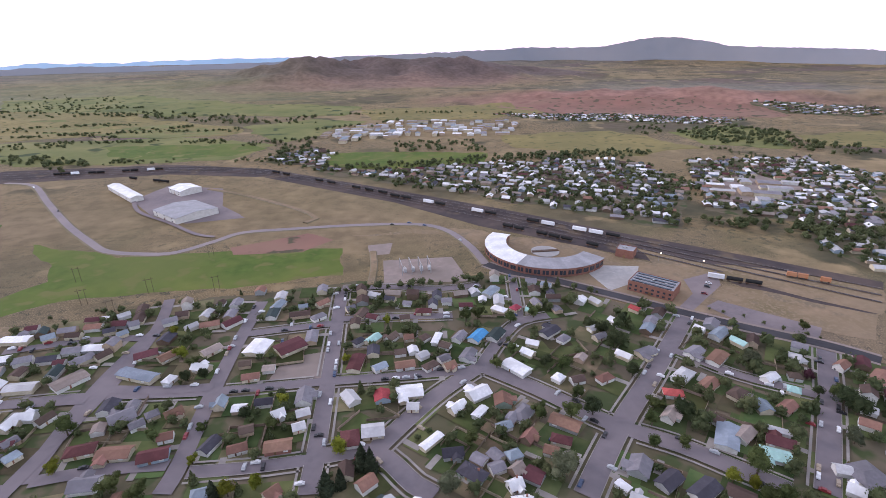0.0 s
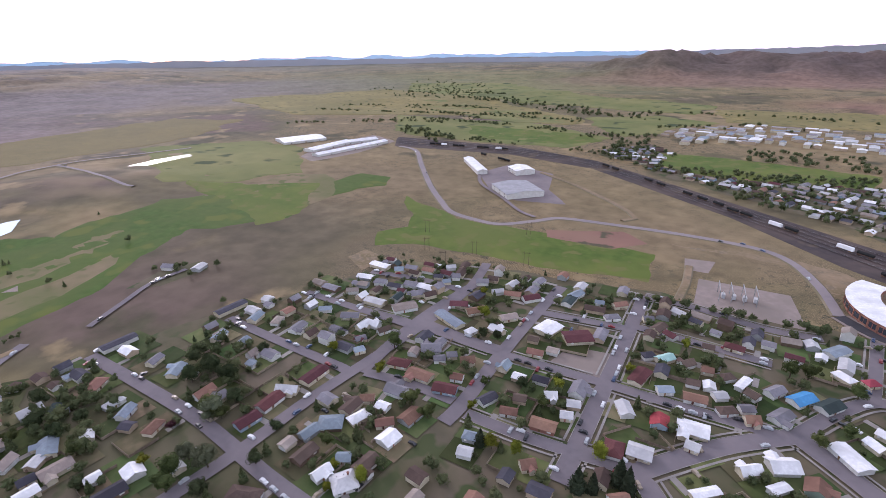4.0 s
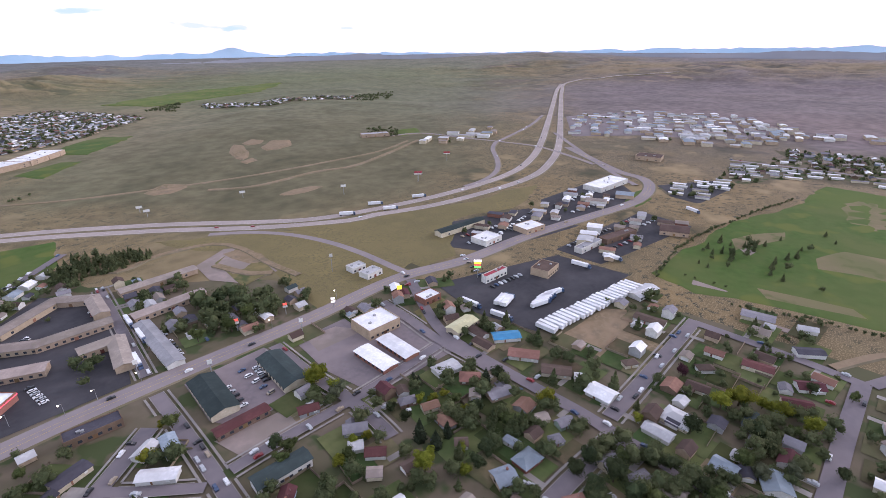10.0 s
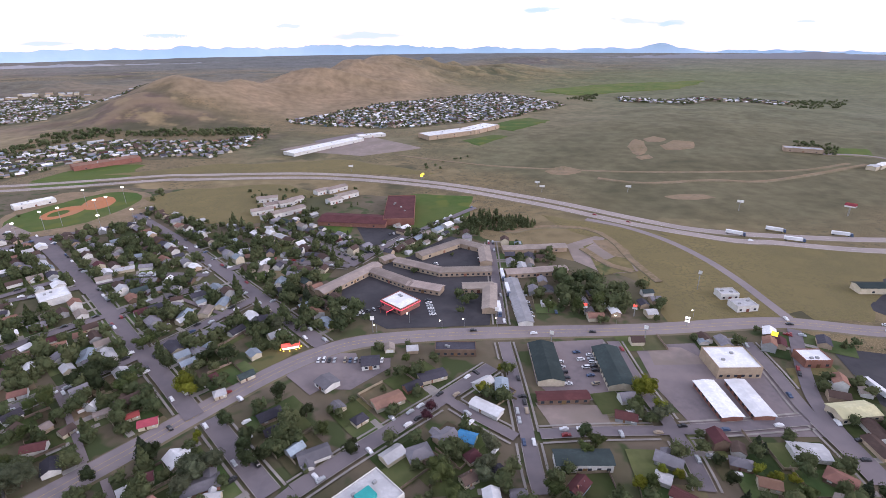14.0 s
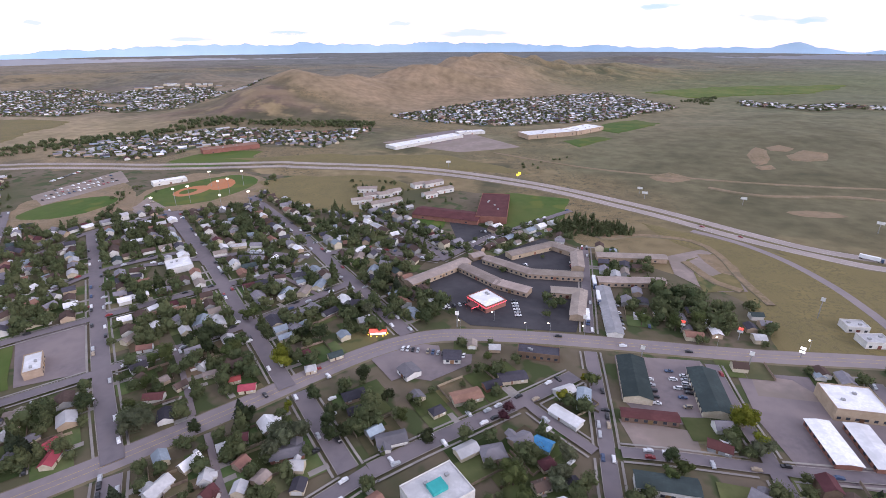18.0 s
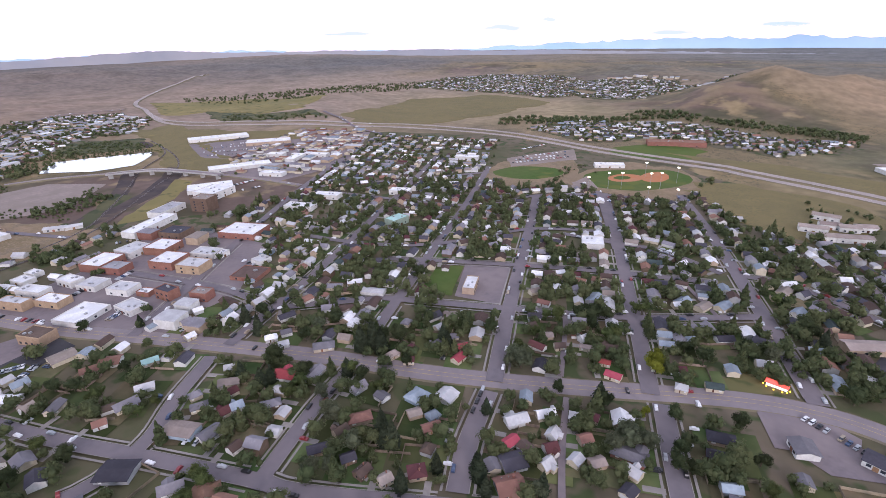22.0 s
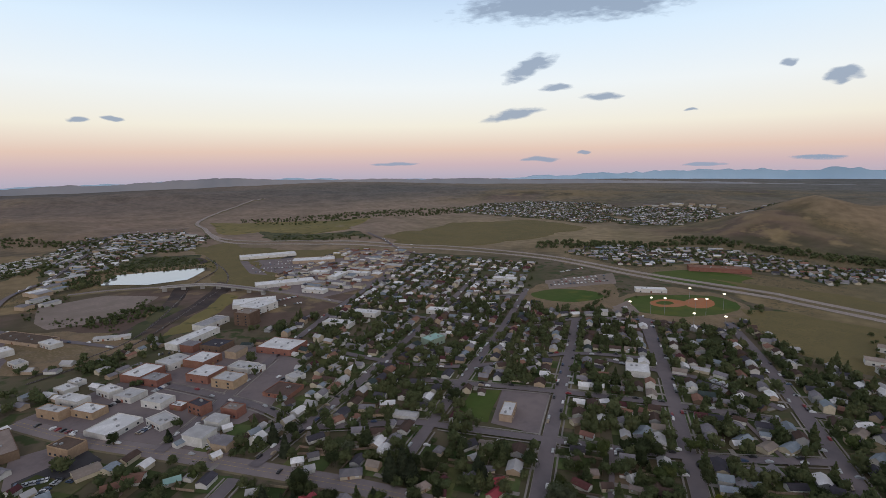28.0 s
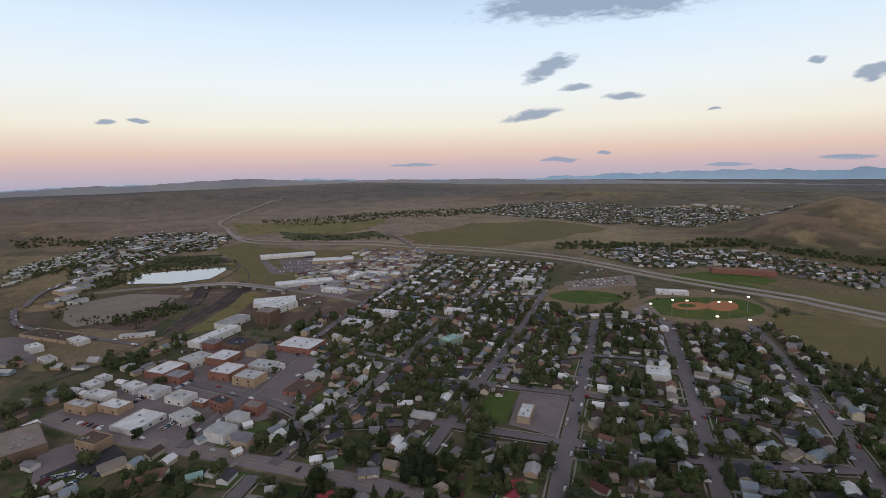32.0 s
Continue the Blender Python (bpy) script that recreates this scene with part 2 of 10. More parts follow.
WALLS = {"white_wall": (0.58, 0.56, 0.53), "cream_wall": (0.52, 0.45, 0.34), "tan_wall": (0.38, 0.29, 0.21), "brown_wall": (0.16, 0.11, 0.08), "blue_wall": (0.30, 0.36, 0.42),
         "gray_wall": (0.30, 0.30, 0.30), "green_wall": (0.28, 0.34, 0.27), "brick": (0.25, 0.122, 0.092), "yellow_brick": (0.37, 0.26, 0.175)}
for key, (r, g, b) in WALLS.items():
    M[key] = surface(key, (r, g, b), (r * 0.86, g * 0.86, b * 0.86), 0.8, 0.25, (r * 0.78, g * 0.77, b * 0.75), rough=0.85, vary=0.12)
LEAVES = {"leaf_dark": ((0.074, 0.090, 0.042), (0.054, 0.068, 0.032)), "leaf_green": ((0.112, 0.132, 0.048), (0.082, 0.102, 0.037)), "leaf_gray": ((0.150, 0.160, 0.096), (0.114, 0.126, 0.074)),
          "leaf_yellow": ((0.235, 0.240, 0.032), (0.175, 0.185, 0.027)), "leaf_spruce": ((0.066, 0.078, 0.046), (0.048, 0.060, 0.036)), "leaf_red": ((0.088, 0.036, 0.044), (0.066, 0.028, 0.036))}
for key, (one, two) in LEAVES.items():
    M[key] = surface(key, one, two, 0.9, 0.3, tuple(0.7 * v for v in two), rough=0.75, vary=0.25, thin=0.45)
M["woods"] = surface("woodland_leaves", (0.094, 0.112, 0.052), (0.068, 0.085, 0.039), 0.3, 0.02, (0.122, 0.133, 0.063), rough=0.8, island=0.25, thin=0.45)
CARS = {"white": (0.62, 0.62, 0.62), "silver": (0.32, 0.33, 0.34), "black": (0.02, 0.02, 0.022), "red": (0.21, 0.03, 0.03), "blue": (0.04, 0.065, 0.12), "tan": (0.26, 0.21, 0.15)}
for key, (r, g, b) in CARS.items():
    M["car_" + key] = surface("car_paint_" + key, (r, g, b), (r * 0.95, g * 0.95, b * 0.95), 0.5, rough=0.3, vary=0.1)
M["neon"] = glow("red_neon", (1.0, 0.08, 0.12), 1.25)
M["lamp"] = glow("lit_lamp", (1.0, 0.86, 0.62), 4.0)
M["sign_y"] = glow("lit_yellow_sign", (1.0, 0.74, 0.05), 0.9)
M["sign_r"] = glow("lit_red_sign", (1.0, 0.12, 0.08), 0.5)
M["sign_g"] = glow("lit_green_sign", (0.15, 0.9, 0.1), 1.3)
M["sign_w"] = glow("lit_white_sign", (1.0, 0.93, 0.85), 0.7)

# a thin evening cloud: dense in its middle, torn towards its edges
cloud_mat = bpy.data.materials.new("evening_cloud")
cloud_mat.use_nodes = True
ct = cloud_mat.node_tree
ct.nodes.clear()
c_out, c_mix, c_clear, c_glow = (ct.nodes.new(q) for q in ("ShaderNodeOutputMaterial", "ShaderNodeMixShader", "ShaderNodeBsdfTransparent", "ShaderNodeEmission"))
c_at, c_geo, c_map, c_noise = (ct.nodes.new(q) for q in ("ShaderNodeAttribute", "ShaderNodeNewGeometry", "ShaderNodeMapping", "ShaderNodeTexNoise"))
c_at.attribute_name = "dense"
c_map.inputs["Scale"].default_value = (0.006, 0.006, 0.020)
c_noise.inputs["Scale"].default_value, c_noise.inputs["Detail"].default_value, c_noise.inputs["Roughness"].default_value = 1.0, 7.0, 0.6
c_sum, c_cut = ct.nodes.new("ShaderNodeMath"), ct.nodes.new("ShaderNodeMapRange")
c_sum.operation = "ADD"
c_cut.inputs["From Min"].default_value, c_cut.inputs["From Max"].default_value, c_cut.inputs["To Max"].default_value = 0.80, 1.12, 0.85
c_glow.inputs["Color"].default_value, c_glow.inputs["Strength"].default_value = (0.60, 0.76, 1.0, 1), 0.92
for one, two in ((c_geo.outputs["Position"], c_map.inputs[0]), (c_map.outputs[0], c_noise.inputs["Vector"]), (c_noise.outputs["Fac"], c_sum.inputs[0]), (c_at.outputs["Fac"], c_sum.inputs[1]), (c_sum.outputs[0], c_cut.inputs["Value"]),
                 (c_cut.outputs[0], c_mix.inputs[0]), (c_clear.outputs[0], c_mix.inputs[1]), (c_glow.outputs[0], c_mix.inputs[2]), (c_mix.outputs[0], c_out.inputs["Surface"])):
    ct.links.new(one, two)
M["cloud"] = cloud_mat
water = bpy.data.materials.new("still_water")
water.use_nodes = True
wb = water.node_tree.nodes["Principled BSDF"]
wb.inputs["Base Color"].default_value, wb.inputs["Roughness"].default_value, wb.inputs["IOR"].default_value = (0.34, 0.34, 0.34, 1), 0.05, 2.4
wb.inputs["Specular IOR Level"].default_value = 1.0
M["water"] = water


# ---- the shape of the land ----
def smooth(a, b, v):
    u = np.clip((v - a) / (b - a), 0.0, 1.0)
    return u * u * (3 - 2 * u)


# hills: centre x, y, height, spread along the line of the ridge, spread across, turn of the ridge in degrees
HILLS = ((40, 2750, 72, 620, 300, 5), (-350, 2650, 40, 300, 200, 20), (520, 2900, 50, 480, 260, -8),
         (2150, 3750, 45, 1150, 420, -32), (1100, 4150, 30, 900, 420, -8),
         (527, -1383, 44, 150, 190, -25), (449, -1515, 50, 170, 200, -25), (349, -1664, 10, 170, 210, -25), (230, -1785, 6, 180, 220, -25), (113, -1897, 80, 190, 230, -25),
         (-29, -2060, 52, 190, 230, -25), (-147, -2195, 38, 170, 230, -25), (-336, -2326, 44, 200, 220, -25), (-511, -2345, 21, 200, 210, -25), (-718, -2499, 33, 200, 220, -25),
         (1000, -1960, 32, 400, 180, -30), (-1000, -3300, 45, 420, 300, 30),
         (-2900, 150, 52, 520, 1250, 0), (-3300, 1500, 40, 600, 600, 0), (-3300, -1700, 40, 700, 500, 30),
         (900, 1520, 34, 620, 130, -27), (1500, 1150, 26, 420, 140, -40),
         (-620, -950, 13, 260, 180, 30), (-1050, -1250, 15, 350, 220, 35), (-750, 330, 12, 230, 150, 20),
         (1900, 250, 30, 350, 260, 70), (2900, -200, 42, 800, 420, 80), (3300, -1500, 40, 900, 500, 40),
         (1300, -700, 16, 380, 150, -35), (1900, -1900, 26, 700, 300, 30), (-420, 1750, 8, 300, 200, 0))


# ponds: centre, reach, level of the ground round them
POOLS = []


def lattice(x, y):
    """Smooth value noise between -1 and 1."""
    ix, iy = np.floor(x), np.floor(y)
    fx, fy = x - ix, y - iy
    fx, fy = fx * fx * (3 - 2 * fx), fy * fy * (3 - 2 * fy)

    def at(a, b):
        v = np.sin((a % 289) * 12.9898 + (b % 293) * 78.233) * 4375.5453
        return v - np.floor(v)
    low = at(ix, iy) * (1 - fx) + at(ix + 1, iy) * fx
    high = at(ix, iy + 1) * (1 - fx) + at(ix + 1, iy + 1) * fx
    return 2 * (low * (1 - fy) + high * fy) - 1


def folds(x, y):
    """Ridges and draws of the hills, between about -1 and 1."""
    wx, wy = x + 90 * lattice(x / 310, y / 310), y + 90 * lattice(x / 310 + 40, y / 310 + 17)
    near = smooth(1100, 1900, np.hypot(x, y))
    return 1.2 * (0.45 - np.abs(lattice(wx / 420, wy / 420))) + 0.75 * (0.4 - np.abs(lattice(wx / 170 + 9, wy / 170))) + near * 0.42 * (0.4 - np.abs(lattice(wx / 85 + 3, wy / 85 + 5))) + 0.16 * lattice(x / 48, y / 48)


def height(x, y):
    """The height of the ground at x, y: level under the town, hills all round it."""
    x, y = np.asarray(x, float), np.asarray(y, float)
    r = np.hypot(x, y)
    z = 34.0 * smooth(1700, 4800, r)
    bulk = 0.0 * r
    for cx, cy, h, along, across, turn in HILLS:
        c, s = math.cos(radians(turn)), math.sin(radians(turn))
        u, v = ((x - cx) * c + (y - cy) * s) / along, (-(x - cx) * s + (y - cy) * c) / across
        bulk = bulk + h * np.exp(-(u * u + v * v) * 0.8)
    f = folds(x, y)
    z = z + smooth(520, 900, r) * bulk * (0.85 + (0.50 - 0.30 * smooth(2700, 3300, r)) * f) + smooth(700, 1600, r) * 3.2 * f
    for cx, cy, reach, level in POOLS:
        w = 1 - smooth(0.75, 1.5, np.hypot(x - cx, y - cy) / reach)
        z = z * (1 - w) + level * w
    return z


for cx, cy, reach in ((-660, 197, 48), (-617, 168, 22), (-577, 137, 14), (-806, 490, 62), (955, -92, 90)):
    POOLS.append((cx, cy, reach, float(height(cx, cy))))


# ---- mesh helpers ----
def link_mesh(name, bm, material, parent=None, label="", smooth_faces=False):
    me = bpy.data.meshes.new(name)
    if smooth_faces:
        for f in bm.faces:
            f.smooth = True
    bm.to_mesh(me)
    bm.free()
    for m in material if isinstance(material, (list, tuple)) else [material]:
        me.materials.append(m)
    ob = new(name, me)
    if parent:
        ob.parent = parent
    if label:
        ob["label"] = label
    return ob


def part(name, bm, material, parent, label=""):
    """One mesh under a thing or under a part."""
    return link_mesh(name, bm, material, parent, label)


def raw_mesh(name, verts, faces, material, smooth_faces=False):
    me = bpy.data.meshes.new(name)
    me.from_pydata(verts, [], faces)
    me.materials.append(material)
    if smooth_faces:
        me.polygons.foreach_set("use_smooth", [True] * len(me.polygons))
    me.update()
    return new(name, me)


def box(bm, x0, x1, y0, y1, z0, z1, m=None):
    vs = [bm.verts.new((x, y, z)) for z in (z0, z1) for x, y in ((x0, y0), (x1, y0), (x1, y1), (x0, y1))]
    if m is not None:
        for v in vs:
            v.co = m @ v.co
    for f in ((3, 2, 1, 0), (4, 5, 6, 7), (0, 1, 5, 4), (1, 2, 6, 5), (2, 3, 7, 6), (3, 0, 4, 7)):
        bm.faces.new([vs[i] for i in f])
    return vs


def solid(bm, pts, thick):
    """A slab: the outline pts pushed down by thick."""
    a = [bm.verts.new(p) for p in pts]
    b = [bm.verts.new((p[0], p[1], p[2] - thick)) for p in pts]
    bm.faces.new(a)
    bm.faces.new(b[::-1])
    n = len(pts)
    for i in range(n):
        bm.faces.new((a[i], b[i], b[(i + 1) % n], a[(i + 1) % n]))


def tube(bm, r0, r1, z0, z1, n=8, x=0.0, y=0.0):
    lo = [bm.verts.new((x + r0 * math.cos(6.2832 * i / n), y + r0 * math.sin(6.2832 * i / n), z0)) for i in range(n)]
    hi = [bm.verts.new((x + r1 * math.cos(6.2832 * i / n), y + r1 * math.sin(6.2832 * i / n), z1)) for i in range(n)]
    for i in range(n):
        bm.faces.new((lo[i], lo[(i + 1) % n], hi[(i + 1) % n], hi[i]))
    bm.faces.new(hi)
    bm.faces.new(lo[::-1])


BOUNDS = []


def inside(poly, x, y):
    hit = False
    for (ax, ay), (bx, by) in zip(poly, poly[1:] + poly[:1]):
        if (ay > y) != (by > y) and x < (bx - ax) * (y - ay) / (by - ay) + ax:
            hit = not hit
    return hit


# ---- the ground: one sheet out to the horizon ----
radii = [0.0] + list(np.concatenate([np.arange(60, 600, 60), np.geomspace(600, 4880, 240)]))
SPOKES = 720
ga, gr = np.meshgrid(np.linspace(0, 2 * math.pi, SPOKES, endpoint=False), np.array(radii[1:]), indexing="xy")
gx, gy = gr * np.cos(ga), gr * np.sin(ga)
gv = np.stack([gx, gy, height(gx, gy)], -1).reshape(-1, 3)
verts = [(0.0, 0.0, 0.0)] + gv.tolist()
faces = [(0, 1 + i, 1 + (i + 1) % SPOKES) for i in range(SPOKES)]
for j in range(len(radii) - 2):
    base, top = 1 + j * SPOKES, 1 + (j + 1) * SPOKES
    faces += [(base + i, top + i, top + (i + 1) % SPOKES, base + (i + 1) % SPOKES) for i in range(SPOKES)]
ground = raw_mesh("ground", verts, faces, M["sage"], True)
mean_h = sum(height(gx + dx, gy + dy) for dx, dy in ((32, 0), (-32, 0), (0, 32), (0, -32))) / 4
draw = np.clip((mean_h - height(gx, gy)) / (0.35 + 0.0007 * gr), -1, 1).reshape(-1)
ground.data.attributes.new("draw", "FLOAT", "POINT").data.foreach_set("value", np.concatenate([[0.0], draw]).astype(np.float32))
# soils, the far ones with haze painted in: centre x, y, reach along and across, turn in degrees, amount, tone
SOIL_HAZE_TONES = (
    (40, 2720, 650, 330, 5, 2.5, (0.130, 0.096, 0.088)),
    (560, 2880, 480, 300, -8, 2.0, (0.146, 0.109, 0.101)),
    (20, 2330, 620, 150, 5, 1.6, (0.260, 0.163, 0.127)),
    (760, 1440, 480, 150, -24, 1.5, (0.305, 0.166, 0.130)),
    (1362, 1712, 700, 400, -30, 0.8, (0.195, 0.172, 0.146)),
    (-1078, 2116, 900, 700, 0, 0.7, (0.176, 0.179, 0.081)),
    (-176, 622, 260, 130, -15, 0.7, (0.220, 0.167, 0.092)),
    (-46, 500, 120, 60, -20, 0.7, (0.237, 0.174, 0.106)),
    (260, 278, 90, 40, -40, 0.8, (0.237, 0.176, 0.138)),
    # western slopes: mauve haze is put into the soil tone
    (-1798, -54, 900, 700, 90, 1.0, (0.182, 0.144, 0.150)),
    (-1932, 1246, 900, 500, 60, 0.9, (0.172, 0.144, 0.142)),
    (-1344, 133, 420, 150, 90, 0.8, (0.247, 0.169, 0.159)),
    (-394, 331, 150, 120, 30, 0.9, (0.130, 0.106, 0.068)),
    (-461, 523, 180, 120, 30, 0.7, (0.204, 0.152, 0.092)),
    (-543, -756, 330, 260, 40, 0.9, (0.123, 0.110, 0.064)),
    (-1045, -1286, 900, 500, 30, 0.8, (0.166, 0.153, 0.104)),
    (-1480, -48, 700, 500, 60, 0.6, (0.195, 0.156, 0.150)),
    (160, -1780, 800, 400, -38, 2.2, (0.305, 0.217, 0.142)),
    (-554, -749, 420, 320, 40, 0.8, (0.141, 0.123, 0.070)),
    (-1429, -1844, 1500, 800, 30, 0.8, (0.143, 0.156, 0.075)),
    (2049, -230, 900, 600, 20, 0.8, (0.277, 0.199, 0.156)),
    (1705, -882, 900, 700, 0, 1.1, (0.310, 0.236, 0.180)),
    (970, -992, 420, 260, 0, 0.8, (0.312, 0.244, 0.131)),
    # far ring: paler, mauve or blue-grey tones hold the painted haze
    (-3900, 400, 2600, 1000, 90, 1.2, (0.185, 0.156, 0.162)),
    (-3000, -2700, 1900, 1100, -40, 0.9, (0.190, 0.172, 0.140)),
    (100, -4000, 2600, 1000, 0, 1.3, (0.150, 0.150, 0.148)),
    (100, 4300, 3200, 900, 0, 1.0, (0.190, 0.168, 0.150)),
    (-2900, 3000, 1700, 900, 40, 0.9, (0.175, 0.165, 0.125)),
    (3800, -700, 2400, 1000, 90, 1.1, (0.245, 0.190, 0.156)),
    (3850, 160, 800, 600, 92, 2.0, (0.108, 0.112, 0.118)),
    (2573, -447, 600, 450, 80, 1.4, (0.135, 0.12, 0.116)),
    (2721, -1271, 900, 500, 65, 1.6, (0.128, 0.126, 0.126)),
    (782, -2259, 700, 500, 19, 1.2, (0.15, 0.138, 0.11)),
    (2900, -2900, 1700, 1000, 45, 0.9, (0.235, 0.190, 0.145)),
)
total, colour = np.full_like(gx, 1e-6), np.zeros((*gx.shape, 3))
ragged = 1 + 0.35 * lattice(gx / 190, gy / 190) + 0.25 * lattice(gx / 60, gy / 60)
for cx, cy, along, across, turn, amount, tone in SOIL_HAZE_TONES:
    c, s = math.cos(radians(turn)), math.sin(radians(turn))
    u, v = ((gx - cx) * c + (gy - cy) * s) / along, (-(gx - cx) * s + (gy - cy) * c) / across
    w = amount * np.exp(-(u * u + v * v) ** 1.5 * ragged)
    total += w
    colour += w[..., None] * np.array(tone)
# soil tones and painted haze share this one colour attribute
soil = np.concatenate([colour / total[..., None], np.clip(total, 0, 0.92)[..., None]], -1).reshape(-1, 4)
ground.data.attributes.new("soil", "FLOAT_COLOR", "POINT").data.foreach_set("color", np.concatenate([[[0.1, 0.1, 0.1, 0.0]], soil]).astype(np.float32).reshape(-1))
tagged(ground, "dry sagebrush steppe rising to folded brown hills", "ground", kind="structure")

# far ranges along the horizon, haze painted into their blue and grey
def range_mesh(name, radius, low, material, crest):
    vs, fs, n = [], [], 1440
    for i in range(n):
        a = 2 * math.pi * i / n
        c, s = math.cos(a), math.sin(a)
        e = crest(math.degrees(a))
        for f in (0.0, 0.6, 1.0):
            rr = radius + 30 * f
            vs.append((rr * c, rr * s, low + (180 + rr * math.tan(radians(e)) - low) * f))
    for i in range(n):
        p, q = 3 * i, 3 * ((i + 1) % n)
        fs += [(p, q, q + 1, p + 1), (p + 1, q + 1, q + 2, p + 2)]
    return raw_mesh(name, vs, fs, material, True)


def bump_of(a, centre, width):
    d = (a - centre + 180) % 360 - 180
    return math.exp(-(d / width) ** 2)


def far_crest(a):
    """Elevation, in degrees, of the far skyline by compass angle."""
    rough = 0.16 * noise.noise((a * 0.11, 0.3, 0)) + 0.24 * noise.noise((a * 0.33, 7.1, 0)) + 0.10 * noise.noise((a * 1.1, 3.3, 0))
    peaks = 0.34 * bump_of(a, 275, 42) * (0.55 - abs(noise.noise((a * 0.62, 4.4, 0))) - 0.5 * abs(noise.noise((a * 1.9, 8.8, 0))))
    e = -1.85 + rough + peaks + 0.75 * bump_of(a, 170, 40) + 0.95 * bump_of(a, 275, 24) + 0.6 * bump_of(a, 300, 14) + 0.35 * bump_of(a, 240, 20)
    return e + 0.5 * bump_of(a, 100, 26) + 0.55 * bump_of(a, 345, 22) + 0.55 * bump_of(a, 239.3, 1.6)


def near_crest(a):
    rough = 0.10 * noise.noise((a * 0.2, 1.3, 0)) + 0.06 * noise.noise((a * 0.7, 5.1, 0)) + 0.04 * noise.noise((a * 2.3, 2.2, 0))
    return -1.78 + 1.6 * rough + 0.4 * bump_of(a, 160, 30) + 0.35 * bump_of(a, 340, 30) + 0.3 * bump_of(a, 230, 10) + 0.3 * bump_of(a, 349, 6) + 1.75 * bump_of(a, 60, 6) + 1.15 * bump_of(a, 72, 9) + 1.0 * bump_of(a, 48, 8) + 0.6 * bump_of(a, 88, 10) - 0.55 * bump_of(a, 268, 34)


# blue of the distant haze is painted into the base colour
M["range_far"] = surface("far_haze_blue_range", (0.33, 0.46, 0.58), (0.29, 0.42, 0.54), 0.006, 0.0015, (0.38, 0.50, 0.61))
# these ridges get a grey-blue haze as their own colour
M["range_near"] = surface("haze_tinted_ridge", (0.255, 0.262, 0.290), (0.220, 0.228, 0.256), 0.005, 0.0015, (0.285, 0.275, 0.290))
tagged(range_mesh("backdrop", 4930, 20, M["range_far"], far_crest), "far mountain ranges on the horizon, blue haze in their colour", "mountains", kind="structure")
tagged(range_mesh("backdrop_ridge", 3950, 0, M["range_near"], near_crest), "ridges in the distance, grey haze in their colour", "mountains", kind="structure")


# ---- fields, lots and roads laid over the ground ----
LAID = []
PATCH = {"rough": "brown unmown grass between the fairways", "meadow": "green irrigated meadow", "lawn": "mown green grass", "dry_grass": "dry yellowish grass", "olive_field": "olive green hay field", "tan_field": "tan stubble field",
         "yellow_field": "dry yellow meadow", "dry_dirt": "bare dry dirt", "red_soil": "reddish bare soil", "gravel": "pale gravel ground", "ballast": "dark rail yard ballast",
         "concrete": "pale concrete plaza", "asphalt": "dark new asphalt lot", "asphalt_old": "worn grey asphalt lot", "infield": "orange clay infield", "water": "still pond mirroring the pale sky",
         "sage_light": "bare pale slope", "sage_dark": "dark green brushy ground", "yard": "mixed dry and green ground of the town"}


